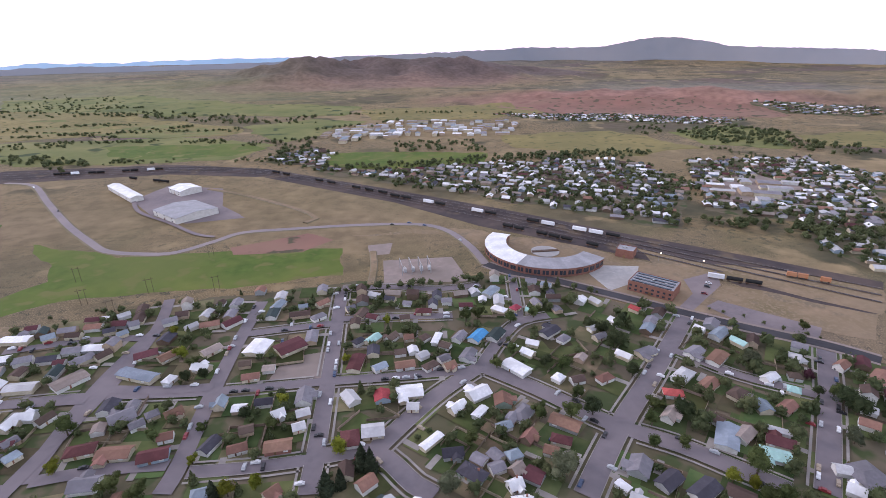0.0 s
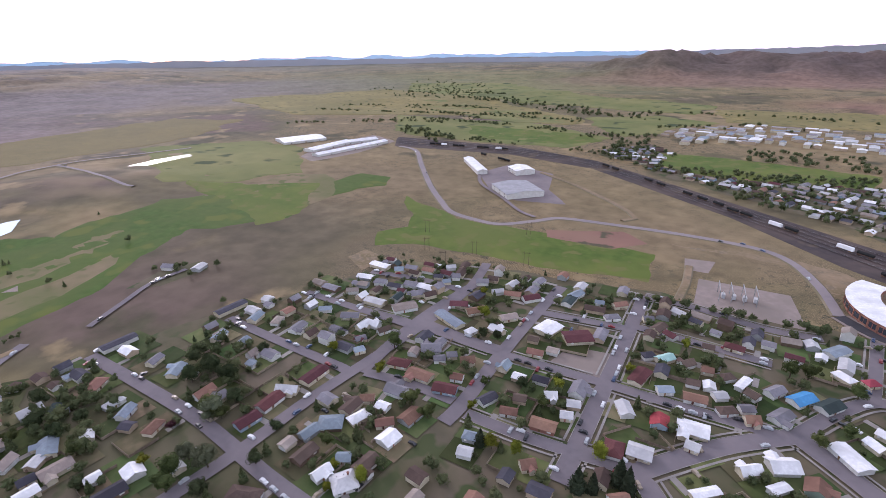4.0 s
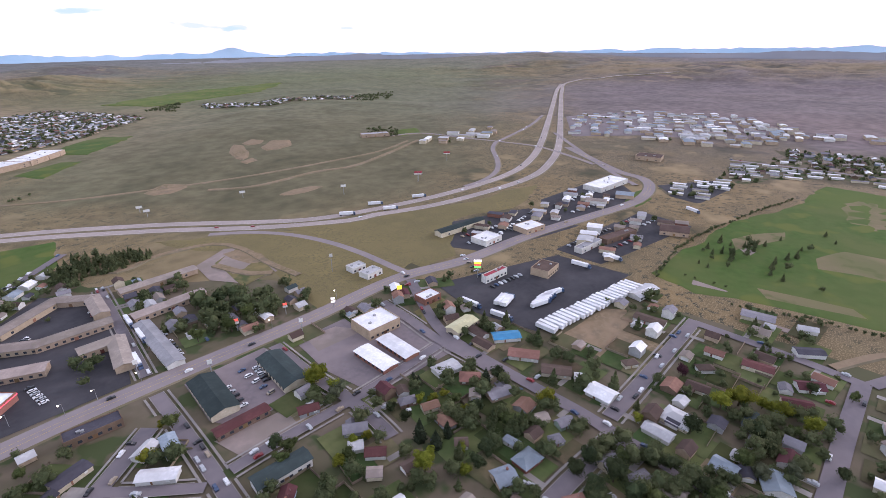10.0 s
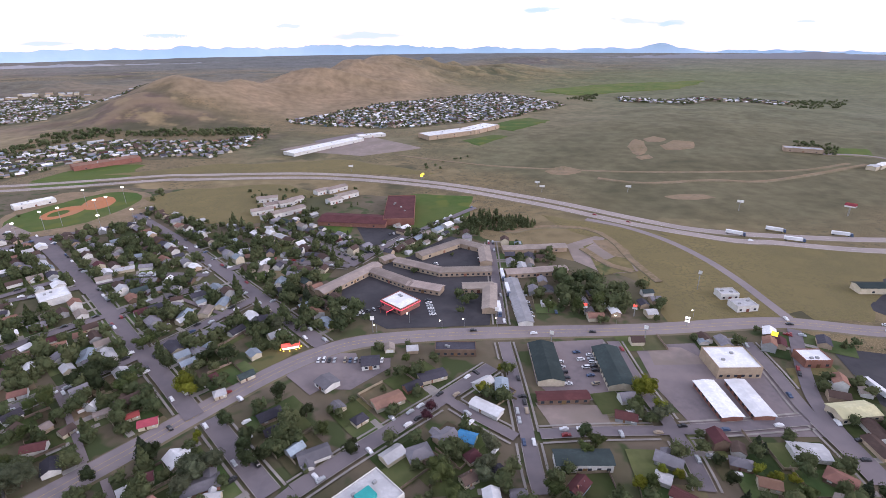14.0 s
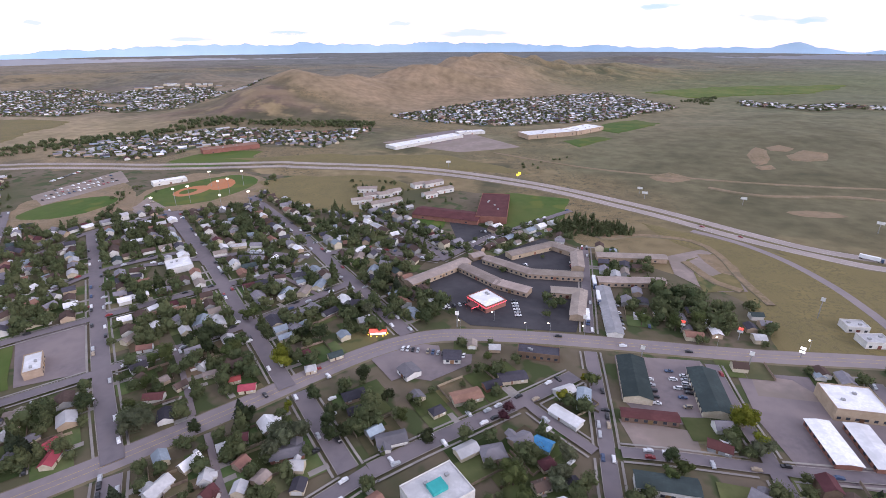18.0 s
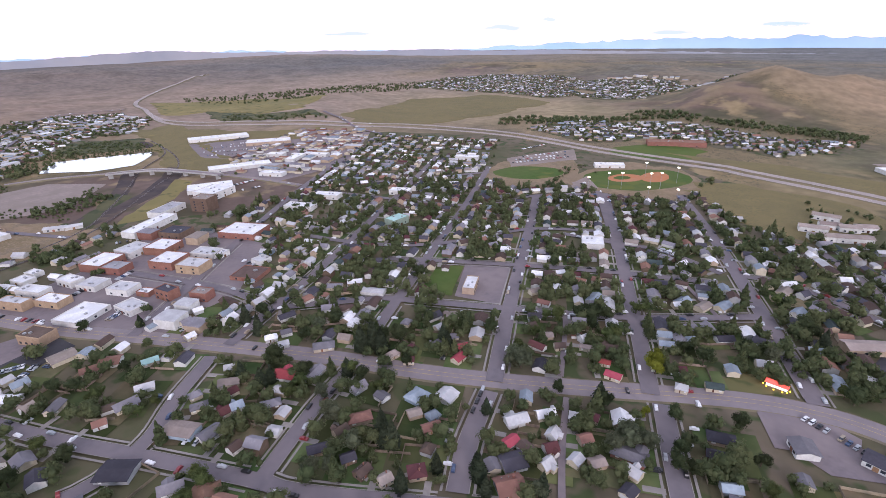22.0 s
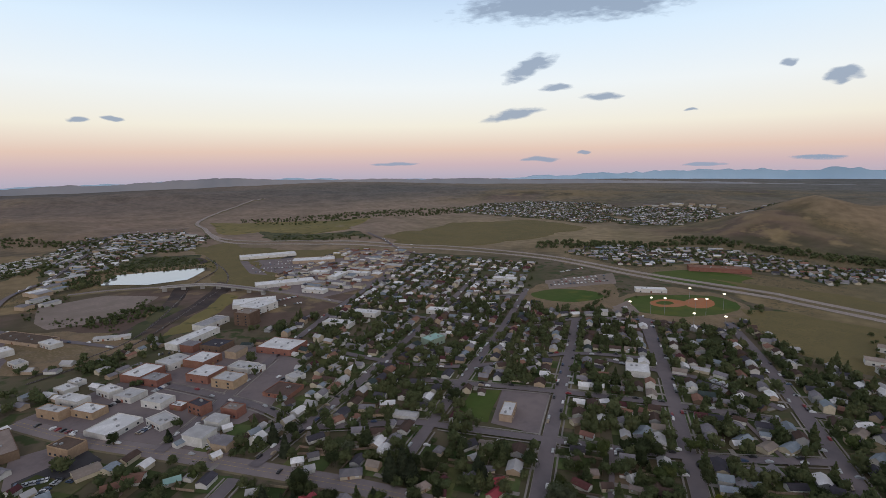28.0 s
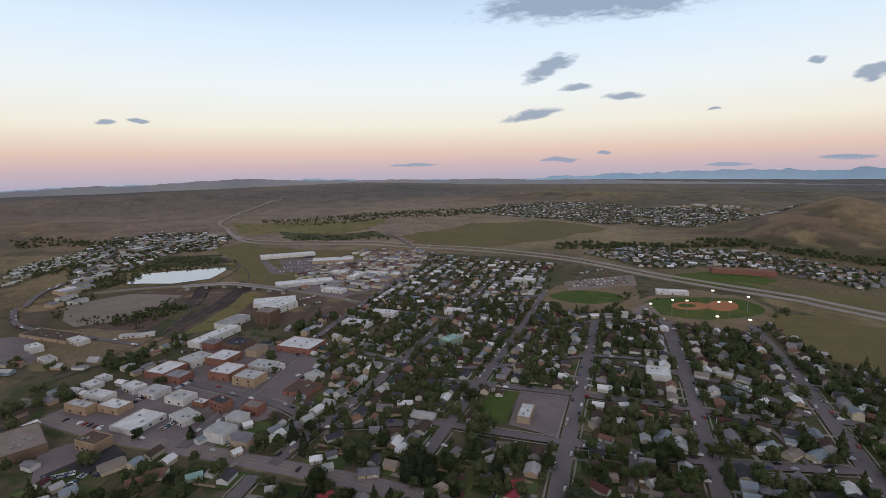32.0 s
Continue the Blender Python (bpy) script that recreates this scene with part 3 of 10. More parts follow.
def patch(kind, pts):
    """A sheet of ground draped over the land, its edge wavering a little where it is natural."""
    lift = 0.03 + 0.0014 * sum(k == "yard" for k, _ in LAID) if kind == "yard" else 0.06 + 0.003 * len(LAID)
    far = max(math.hypot(*p) for p in pts)
    step = 24 if far < 900 else 36
    ring = []
    spread = min(max(p[i] for p in pts) - min(p[i] for p in pts) for i in (0, 1))
    natural = kind in ("rough", "meadow", "dry_grass", "olive_field", "tan_field", "yellow_field", "red_soil", "sage_light", "sage_dark", "water", "dry_dirt", "lawn", "yard")
    for (ax, ay), (bx, by) in zip(pts, pts[1:] + pts[:1]):
        n = max(1, int(math.hypot(bx - ax, by - ay) / 12)) if natural else 1
        for i in range(n):
            x, y = ax + (bx - ax) * i / n, ay + (by - ay) * i / n
            w = min(26.0, 0.028 * math.hypot(x, y), 0.12 * spread) if natural and kind != "water" else (4.0 if natural else 0)
            ring.append((x + w * noise.noise((x * 0.013, y * 0.013, 1.7)) + 0.4 * w * noise.noise((x * 0.05, y * 0.05, 4.7)), y + w * noise.noise((x * 0.013, y * 0.013, 9.2)) + 0.4 * w * noise.noise((x * 0.05, y * 0.05, 6.1))))
    bm = bmesh.new()
    bm.faces.new([bm.verts.new((x, y, 0)) for x, y in ring])
    xs, ys = [p[0] for p in ring], [p[1] for p in ring]
    if far > 520:
        for axis, lo, hi in ((0, min(xs), max(xs)), (1, min(ys), max(ys))):
            v = lo + step
            while v < hi:
                co, no = ((v, 0, 0), (1, 0, 0)) if axis == 0 else ((0, v, 0), (0, 1, 0))
                bmesh.ops.bisect_plane(bm, geom=bm.verts[:] + bm.edges[:] + bm.faces[:], plane_co=co, plane_no=no)
                v += step
    bmesh.ops.triangulate(bm, faces=bm.faces[:])
    if bm.faces and sum(f.normal.z for f in bm.faces) < 0:
        bmesh.ops.reverse_faces(bm, faces=bm.faces[:])
    level = sum(float(height(*p)) for p in ring) / len(ring)
    for v in bm.verts:
        r = math.hypot(v.co.x, v.co.y)
        extra = 0.0 if r < 520 else (r - 520) * 0.0012
        v.co.z = (level if kind == "water" else float(height(v.co.x, v.co.y))) + lift + extra
    if far > 520 and kind != "water":
        # the edge runs out in a gentle bank
        out = {}
        for e in [e for e in bm.edges if e.is_boundary]:
            a, b = e.verts
            d = (b.co - a.co).cross(Vector((0, 0, 1))).normalized()
            if d.dot(e.link_faces[0].calc_center_median() - a.co) > 0:
                d = -d
            for v in (a, b):
                out[v] = out.get(v, Vector()) + d
        slope = {v: v.co + d.normalized() * 9.0 for v, d in out.items() if d.length > 0.01}
        foot = {v: bm.verts.new((p.x, p.y, float(height(p.x, p.y)) - 0.5)) for v, p in slope.items()}
        for e in [e for e in bm.edges if e.is_boundary]:
            a, b = e.verts
            if a in foot and b in foot:
                f = bm.faces.new((a, b, foot[b], foot[a]))
                f.normal_update()
                if f.normal.z < 0:
                    f.normal_flip()
    ob = link_mesh("pond" if kind == "water" else kind, bm, M[kind])
    LAID.append((kind, pts))
    BOUNDS.append((kind, pts, min(xs), max(xs), min(ys), max(ys)))
    return tagged(ob, PATCH[kind], "pond" if kind == "water" else "ground", kind="structure")


ROADS = []


def offset_line(pts, d):
    out = []
    for i, p in enumerate(pts):
        a, b = Vector(pts[max(0, i - 1)]), Vector(pts[min(len(pts) - 1, i + 1)])
        t = (b - a).normalized()
        out.append((p[0] - t.y * d, p[1] + t.x * d))
    return out


def resample(pts, step):
    out = [tuple(pts[0])]
    for i in range(len(pts) - 1):
        p0, p1, p2, p3 = (Vector(pts[max(0, min(len(pts) - 1, i + k))]) for k in (-1, 0, 1, 2))
        n = max(1, int((p2 - p1).length / step))
        for j in range(1, n + 1):
            u = j / n
            c = 0.5 * (2 * p1 + (p2 - p0) * u + (2 * p0 - 5 * p1 + 4 * p2 - p3) * u * u + (3 * p1 - p0 - 3 * p2 + p3) * u ** 3)
            out.append((c.x, c.y))
    return out


def strip(bm, pts, d0, d1, lift, keep=None):
    a, b = offset_line(pts, d0), offset_line(pts, d1)
    def up(p):
        r = math.hypot(*p)
        return (p[0], p[1], float(height(*p)) + lift + max(0.0, r - 520) * 0.0014)
    for i in range(len(pts) - 1):
        if keep and not keep(i):
            continue
        vs = [bm.verts.new(up(p)) for p in (b[i], a[i], a[i + 1], b[i + 1])]
        bm.faces.new(vs if d1 > d0 else vs[::-1])


ROAD_LABEL = {"res": "worn grey asphalt street between houses", "main": "wide worn asphalt highway", "inter": "pale concrete carriageway of an interstate", "street": "dark asphalt road with pale verges",
              "alley": "narrow worn alley behind houses", "dirt": "dirt track across dry steppe"}


def road(name, width, kind, pts):
    line = resample(pts, 12 if kind in ("inter", "dirt") else 6)
    width *= {"res": 0.80, "main": 0.92}.get(kind, 1.0)
    lift = 0.48 + 0.006 * len(ROADS)
    ROADS.append((name, width, kind, line, lift))
    bm = bmesh.new()
    strip(bm, line, -width / 2, width / 2, lift)
    if kind == "street":
        verge = bmesh.new()
        for d in (-1, 1):
            strip(verge, line, d * (width / 2 + 0.2), d * (width / 2 + 2.6), lift + 0.03)
        tagged(link_mesh("road_verge", verge, M["gravel"]), "pale gravel verge beside the road", "road verge", kind="structure")
    if kind in ("inter", "main", "dirt"):
        bank = bmesh.new()
        for d in (-1, 1):
            top, foot = offset_line(line, d * width / 2), offset_line(line, d * (width / 2 + (1.6 if kind == "dirt" else 3.2)))
            for i in range(len(line) - 1):
                vs = []
                for (x, y), up in ((top[i], 1), (foot[i], 0), (foot[i + 1], 0), (top[i + 1], 1)):
                    r = math.hypot(x, y)
                    vs.append(bank.verts.new((x, y, float(height(x, y)) + (lift + max(0.0, r - 520) * 0.0014 if up else -0.6))))
                bank.faces.new(vs if d < 0 else vs[::-1])
        tagged(link_mesh("road_verge", bank, M["verge"]), "dry gravelly bank beside the road", "road verge", kind="structure")
    mat = {"res": M["street"], "main": M["highway"], "inter": M["interstate"], "street": M["asphalt"], "alley": M["asphalt_old"], "dirt": M["dry_dirt"]}[kind]
    ob = link_mesh("road" if kind != "alley" else "alley", bm, mat)
    return tagged(ob, ROAD_LABEL[kind], "road", kind="structure")


CELLS = {}


def near_road(x, y, gap, skip=-1):
    if not CELLS:
        for i, (_, w, k, line, _) in enumerate(ROADS):
            for a in resample(line, 3):
                CELLS.setdefault((int(a[0] // 25), int(a[1] // 25)), []).append((i, a[0], a[1], w / 2))
    cx, cy = int(x // 25), int(y // 25)
    for ix in (cx - 1, cx, cx + 1):
        for iy in (cy - 1, cy, cy + 1):
            for i, ax, ay, w in CELLS.get((ix, iy), ()):
                if i != skip and (ax - x) ** 2 + (ay - y) ** 2 < (w + gap + 0.3) ** 2:
                    return True
    return False


def on_patch(x, y, but=()):
    return any(x0 < x < x1 and y0 < y < y1 and inside(p, x, y) for q, p, x0, x1, y0, y1 in BOUNDS if q not in but)

# ---- the plan: town ground, fields and lots ----
town_outline = [(-130, 372), (75, 372), (125, 345), (300, 215), (225, 120), (330, 110), (470, 130), (620, 30), (560, -240), (860, -540), (650, -700), (300, -700), (-60, -590), (-110, -440), (-260, -260), (-345, -90), (-345, 60), (-330, 130), (-270, 260), (-250, 330)]
patch("yard", town_outline)
LAID.clear()
BOUNDS.clear()
patch("meadow", [(-340, 514), (-303, 493), (-250, 455), (-158, 459), (-64, 456), (-37, 452), (-32, 388), (-129, 387), (-240, 379), (-277, 358), (-295, 387), (-275, 414)])
patch("gravel", [(-2, 417), (60, 416), (67, 364), (-2, 370)])
patch("gravel", [(-16, 456), (8, 459), (4, 431), (-14, 431)])
patch("asphalt_old", [(-308, 656), (-290, 721), (-215, 694), (-194, 613), (-156, 564), (-214, 554), (-263, 592)])
patch("ballast", [(-586, 858), (-340, 862), (-177, 803), (19, 646), (144, 540), (238, 450), (324, 375), (390, 313), (344, 269), (292, 290), (265, 351), (194, 416), (102, 494), (17, 595), (-168, 755), (-317, 799), (-539, 781)])
patch("dry_dirt", [(229, 407), (281, 375), (331, 337), (382, 302), (343, 264), (322, 284), (298, 309), (267, 338), (232, 363)])
patch("dry_dirt", [(-34, 482), (48, 494), (101, 491), (192, 412), (263, 348), (239, 298), (209, 298), (129, 368), (95, 411), (69, 478)])
patch("concrete", [(179, 379), (216, 371), (198, 342), (172, 331), (168, 363)])
patch("dry_dirt", [(268, 326), (340, 265), (315, 241), (288, 251), (243, 306)])
patch("asphalt_old", [(230, 297), (244, 304), (288, 258), (274, 245), (241, 269)])
patch("asphalt_old", [(239, 341), (275, 352), (262, 327), (215, 291), (209, 298), (232, 317)])
patch("gravel", [(-71, 253), (-65, 274), (-39, 278), (-38, 250)])
patch("red_soil", [(-148, 469), (-80, 497), (-50, 476), (-74, 450), (-141, 451)])
patch("olive_field", [(-748, 1122), (-398, 1125), (-208, 1024), (-258, 890), (-481, 888), (-624, 921)])
patch("tan_field", [(-972, 1485), (-720, 1528), (-331, 1272), (-300, 1142), (-821, 1238)])
patch("tan_field", [(256, 1030), (497, 1046), (582, 836), (389, 808), (256, 898)])
patch("meadow", [(-109, 899), (20, 910), (175, 861), (170, 790), (24, 776), (-92, 820)])
patch("olive_field", [(-1306, 2028), (-891, 2143), (-431, 1702), (-45, 1616), (-102, 1426), (-564, 1504), (-1097, 1688)])
patch("tan_field", [(-43, 1541), (403, 1560), (455, 1386), (270, 1264), (-10, 1326)])
patch("red_soil", [(289, 1515), (580, 1558), (847, 1441), (1008, 1293), (1015, 1156), (809, 1184), (565, 1299)])
patch("olive_field", [(610, 996), (780, 1058), (843, 950), (706, 812), (604, 869)])
patch("tan_field", [(840, 917), (1037, 936), (877, 781), (798, 816)])
patch("gravel", [(427, 599), (534, 643), (546, 565), (466, 516), (415, 536)])
patch("olive_field", [(-317, 1269), (-155, 1364), (-38, 1303), (-130, 1110), (-191, 1052)])
patch("olive_field", [(-885, 1464), (-595, 1394), (-311, 1191), (-435, 1134), (-758, 1240)])
patch("meadow", [(-525, 1041), (-275, 1037), (-211, 986), (-265, 915), (-450, 917)])
patch("lawn", [(-399, -96), (-452, -89), (-510, -75), (-660, -27), (-775, 11), (-757, 78), (-699, 163), (-640, 186), (-578, 226), (-594, 299), (-607, 350), (-575, 382), (-518, 341), (-473, 270), (-439, 208), (-417, 150), (-408, 109), (-402, 72), (-393, 37), (-391, 7), (-389, -29), (-380, -59)])
patch("rough", [(-689, 20), (-729, 44), (-682, 105), (-652, 163), (-605, 146), (-564, 169), (-584, 113), (-612, 78), (-622, 40), (-646, 23)])
patch("rough", [(-510, 2), (-543, 26), (-542, 79), (-528, 138), (-527, 192), (-561, 258), (-536, 270), (-506, 233), (-488, 170), (-491, 115), (-487, 80), (-491, 31), (-487, 8)])
patch("rough", [(-445, 66), (-458, 101), (-470, 139), (-471, 183), (-485, 237), (-459, 214), (-438, 158), (-432, 121), (-426, 88), (-425, 69)])
patch("rough", [(-516, -57), (-542, -43), (-566, -20), (-546, -17), (-512, -36), (-489, -49)])
patch("rough", [(-417, -21), (-419, 9), (-420, 37), (-409, 45), (-405, 13), (-402, -13)])
patch("lawn", [(-572, 305), (-564, 399), (-476, 398), (-439, 351), (-459, 317), (-501, 304)])
patch("olive_field", [(-954, 563), (-845, 689), (-679, 684), (-555, 553), (-607, 457), (-674, 399)])
patch("lawn", [(-537, 357), (-529, 392), (-473, 402), (-422, 402), (-418, 382), (-443, 354), (-502, 347)])
patch("lawn", [(-472, 514), (-464, 578), (-413, 580), (-399, 542), (-425, 513), (-431, 472)])
patch("rough", [(-550, 435), (-553, 519), (-514, 546), (-434, 475), (-435, 414), (-482, 410)])
patch("gravel", [(-500, -44), (-497, -34), (-485, -37), (-491, -43)])
patch("gravel", [(-404, -65), (-399, -39), (-397, -40), (-395, -64)])
patch("gravel", [(-606, 81), (-605, 90), (-596, 85)])
patch("meadow", [(-648, 424), (-482, 494), (-419, 399), (-427, 349), (-537, 388)])
patch("olive_field", [(-795, 493), (-706, 629), (-587, 572), (-653, 459)])
patch("yellow_field", [(-1150, 241), (-1277, 477), (-1289, 835), (-1117, 905), (-980, 637), (-1012, 377)])
patch("gravel", [(-495, -47), (-495, -38), (-484, -40)])
patch("gravel", [(-602, 83), (-601, 93), (-591, 89)])
patch("gravel", [(-363, 12), (-365, -7), (-359, -6), (-357, 12)])
patch("gravel", [(-485, 138), (-488, 151), (-476, 146)])
patch("water", [(-661, 163), (-682, 187), (-683, 221), (-679, 233), (-641, 209), (-633, 192), (-642, 171)])
patch("water", [(-622, 154), (-630, 172), (-629, 183), (-605, 175), (-605, 161)])
patch("water", [(-577, 125), (-584, 140), (-580, 148), (-571, 137)])
patch("water", [(-815, 436), (-820, 484), (-810, 541), (-791, 534), (-791, 455)])
patch("gravel", [(-631, 631), (-666, 712), (-650, 853), (-575, 817), (-571, 702), (-591, 611)])
patch("tan_field", [(-1541, 1241), (-1233, 1748), (-693, 1559), (-535, 1228), (-787, 1137), (-1034, 1026)])
patch("dry_dirt", [(-284, 323), (-280, 345), (-250, 337), (-256, 306)])
patch("asphalt", [(-276, -224), (-315, -207), (-385, -173), (-383, -108), (-262, -127), (-258, -176)])
patch("asphalt", [(-382, -307), (-484, -257), (-466, -192), (-357, -227), (-347, -258)])
patch("asphalt", [(-524, -259), (-671, -237), (-595, -170), (-531, -181), (-463, -217)])
patch("asphalt", [(-398, -177), (-546, -153), (-531, -99), (-451, -120), (-392, -136)])
patch("dry_dirt", [(-267, -112), (-317, -104), (-326, -90), (-304, -84), (-298, -53), (-257, -80)])
patch("asphalt_old", [(-158, -246), (-198, -242), (-225, -207), (-216, -157), (-152, -168), (-150, -206)])
patch("asphalt_old", [(-93, -260), (-142, -256), (-146, -201), (-94, -202), (-86, -220)])
patch("gravel", [(-80, -205), (-119, -196), (-115, -180), (-83, -183)])
patch("asphalt", [(-3, -389), (-77, -451), (-108, -421), (-91, -336), (-75, -285), (-6, -292), (26, -330), (24, -363)])
patch("gravel", [(-179, -411), (-226, -432), (-216, -346), (-187, -345), (-172, -375)])
patch("asphalt_old", [(-247, -303), (-278, -298), (-271, -250), (-241, -258)])
patch("gravel", [(-165, -244), (-186, -239), (-195, -220), (-160, -225)])
patch("asphalt", [(-666, -166), (-742, -107), (-707, -95), (-620, -112), (-630, -141)])
patch("lawn", [(-576, -181), (-637, -179), (-603, -162), (-565, -165)])
patch("lawn", [(-60, -596), (-127, -571), (-107, -515), (-37, -469)])
patch("asphalt", [(14, -495), (-34, -481), (-23, -441), (4, -440)])
patch("lawn", [(69, -508), (11, -508), (19, -474), (52, -473)])
patch("dry_dirt", [(366, -524), (410, -653), (389, -684), (325, -690), (274, -664), (256, -623), (255, -537), (329, -522)])
patch("dry_grass", [(-232, -210), (-261, -208), (-255, -190), (-226, -193)])
patch("lawn", [(458, -738), (423, -766), (357, -806), (329, -773), (404, -713)])
patch("asphalt_old", [(36, -236), (24, -260), (-7, -262), (-6, -249), (17, -232)])
patch("dry_grass", [(77, -261), (68, -290), (39, -288), (66, -256)])
patch("dry_grass", [(20, -219), (-2, -234), (-7, -223), (11, -211)])
patch("gravel", [(141, -912), (4, -1022), (-93, -875), (5, -838)])
patch("lawn", [(-270, -1055), (-384, -1183), (-419, -1123), (-303, -1003)])
patch("lawn", [(-181, -914), (-247, -966), (-265, -947), (-204, -876)])
patch("asphalt_old", [(88, -979), (3, -1054), (24, -911), (63, -895)])
patch("lawn", [(-766, -716), (-814, -711), (-775, -665), (-733, -672)])
patch("lawn", [(269, -203), (304, -243), (286, -262), (250, -218)])
patch("asphalt_old", [(285, -262), (256, -287), (217, -234), (249, -218)])
patch("dry_dirt", [(441, -436), (520, -554), (449, -632), (374, -531), (391, -474)])
patch("dry_dirt", [(274, -663), (267, -638), (267, -610), (274, -583), (286, -558), (303, -539), (323, -527), (344, -523), (364, -529), (381, -544), (392, -567), (396, -597), (390, -629), (376, -659), (356, -681), (332, -693), (309, -694), (289, -683)])
patch("lawn", [(280, -657), (274, -636), (275, -613), (282, -589), (293, -568), (309, -550), (326, -539), (344, -535), (361, -538), (375, -550), (384, -569), (385, -594), (379, -621), (367, -646), (349, -666), (328, -677), (309, -679), (292, -672)])
patch("lawn", [(415, -561), (409, -549), (408, -536), (411, -521), (417, -508), (427, -497), (439, -489), (452, -486), (464, -488), (475, -495), (482, -506), (484, -520), (482, -536), (475, -550), (464, -563), (451, -570), (437, -572), (425, -569)])
patch("infield", [(326, -618), (323, -611), (323, -603), (325, -594), (329, -587), (334, -581), (340, -577), (346, -576), (352, -578), (357, -583), (360, -590), (360, -598), (359, -607), (355, -615), (349, -621), (343, -624), (336, -625), (330, -623)])
patch("lawn", [(336, -606), (335, -603), (335, -599), (336, -595), (338, -591), (340, -589), (343, -587), (346, -587), (349, -587), (351, -590), (352, -593), (352, -597), (352, -600), (350, -604), (347, -607), (344, -609), (341, -609), (339, -608)])
patch("infield", [(305, -645), (301, -637), (300, -627), (300, -619), (303, -612), (307, -607), (313, -605), (319, -606), (325, -611), (330, -617), (334, -626), (335, -636), (335, -645), (332, -653), (328, -658), (322, -659), (316, -658), (310, -653)])
patch("ballast", [(574, 34), (604, 10), (654, -46), (713, -105), (786, -147), (859, -174), (966, -186), (1060, -177), (1140, -149), (1146, -164), (1063, -193), (966, -202), (856, -189), (779, -162), (703, -118), (642, -57), (593, -1), (564, 22)])
patch("ballast", [(621, -2), (680, -56), (777, -90), (848, -108), (845, -119), (773, -100), (674, -66), (614, -10)])
patch("tan_field", [(607, -64), (693, -123), (757, -155), (735, -163), (667, -131), (602, -81)])
patch("tan_field", [(1166, -205), (1051, -270), (880, -224), (889, -198), (1002, -209)])
patch("asphalt_old", [(784, -206), (976, -445), (859, -533), (678, -377), (654, -257)])
patch("gravel", [(374, -531), (382, -572), (338, -534), (352, -507)])
patch("gravel", [(527, -574), (497, -697), (451, -641), (487, -538)])
patch("lawn", [(453, -757), (417, -835), (342, -833), (353, -782)])
patch("water", [(936, -10), (1009, -33), (999, -87), (981, -170), (958, -168), (892, -127), (893, -73)])
patch("gravel", [(753, 55), (833, 56), (853, -14), (801, -72), (714, -21), (716, 43)])
patch("asphalt", [(992, -239), (990, -355), (849, -357), (829, -237)])
patch("asphalt_old", [(457, 52), (493, -22), (553, -90), (460, -162), (356, -88), (321, -58), (405, 14)])
patch("asphalt_old", [(397, 54), (399, 24), (367, 8), (325, 39), (358, 54)])
patch("asphalt_old", [(54, -251), (40, -271), (14, -267), (11, -251), (39, -231)])
patch("asphalt", [(364, 50), (379, 13), (361, 6), (332, 37), (339, 48)])
patch("asphalt_old", [(-236, -297), (-274, -314), (-271, -274), (-273, -251), (-237, -258)])
patch("asphalt_old", [(400, 13), (348, -30), (366, -70), (410, -38), (390, -21), (389, 3)])
patch("asphalt_old", [(708, 110), (688, 67), (596, -14), (566, 46), (621, 99)])
patch("yellow_field", [(1277, -187), (1037, -373), (950, -482), (885, -401), (971, -233), (772, -219), (820, -167), (1099, -195)])
patch("sage_dark", [(1176, -64), (1143, -184), (1034, -172), (1058, -53)])
patch("sage_dark", [(666, 52), (633, -24), (731, -71), (707, -80), (605, -31), (626, 30)])
patch("sage_dark", [(1438, -405), (1179, -543), (1077, -564), (1258, -376)])
patch("yellow_field", [(1063, -601), (1240, -934), (1152, -1177), (921, -1165), (853, -873), (886, -665), (945, -560)])
patch("tan_field", [(1749, -333), (1633, -603), (1416, -729), (1221, -563), (1438, -405), (1457, -311)])
patch("yellow_field", [(263, -601), (194, -679), (99, -639), (85, -575), (131, -566), (214, -576)])
patch("meadow", [(-602, -1744), (-880, -1901), (-1348, -1933), (-1105, -1702), (-684, -1596)])
patch("yellow_field", [(375, -776), (213, -812), (23, -800), (-89, -694), (71, -737), (257, -765)])
patch("yellow_field", [(275, -645), (233, -679), (111, -675), (63, -620), (140, -600), (103, -524), (148, -523), (216, -564)])
patch("yellow_field", [(-184, -495), (-239, -455), (-293, -389), (-280, -259), (-198, -267), (-211, -330), (-224, -417)])
patch("yellow_field", [(-332, -355), (-486, -317), (-582, -299), (-479, -275), (-381, -313), (-333, -253), (-297, -255)])
patch("asphalt_old", [(-1167, -525), (-1370, -401), (-1311, -204), (-1046, -193), (-1006, -313), (-933, -404)])
patch("dry_grass", [(-190, -399), (-228, -421), (-211, -346), (-179, -341)])
patch("dry_dirt", [(-190, -386), (-215, -401), (-209, -376), (-188, -368)])
patch("yellow_field", [(-281, -442), (-327, -385), (-443, -342), (-372, -277), (-287, -267), (-292, -332)])

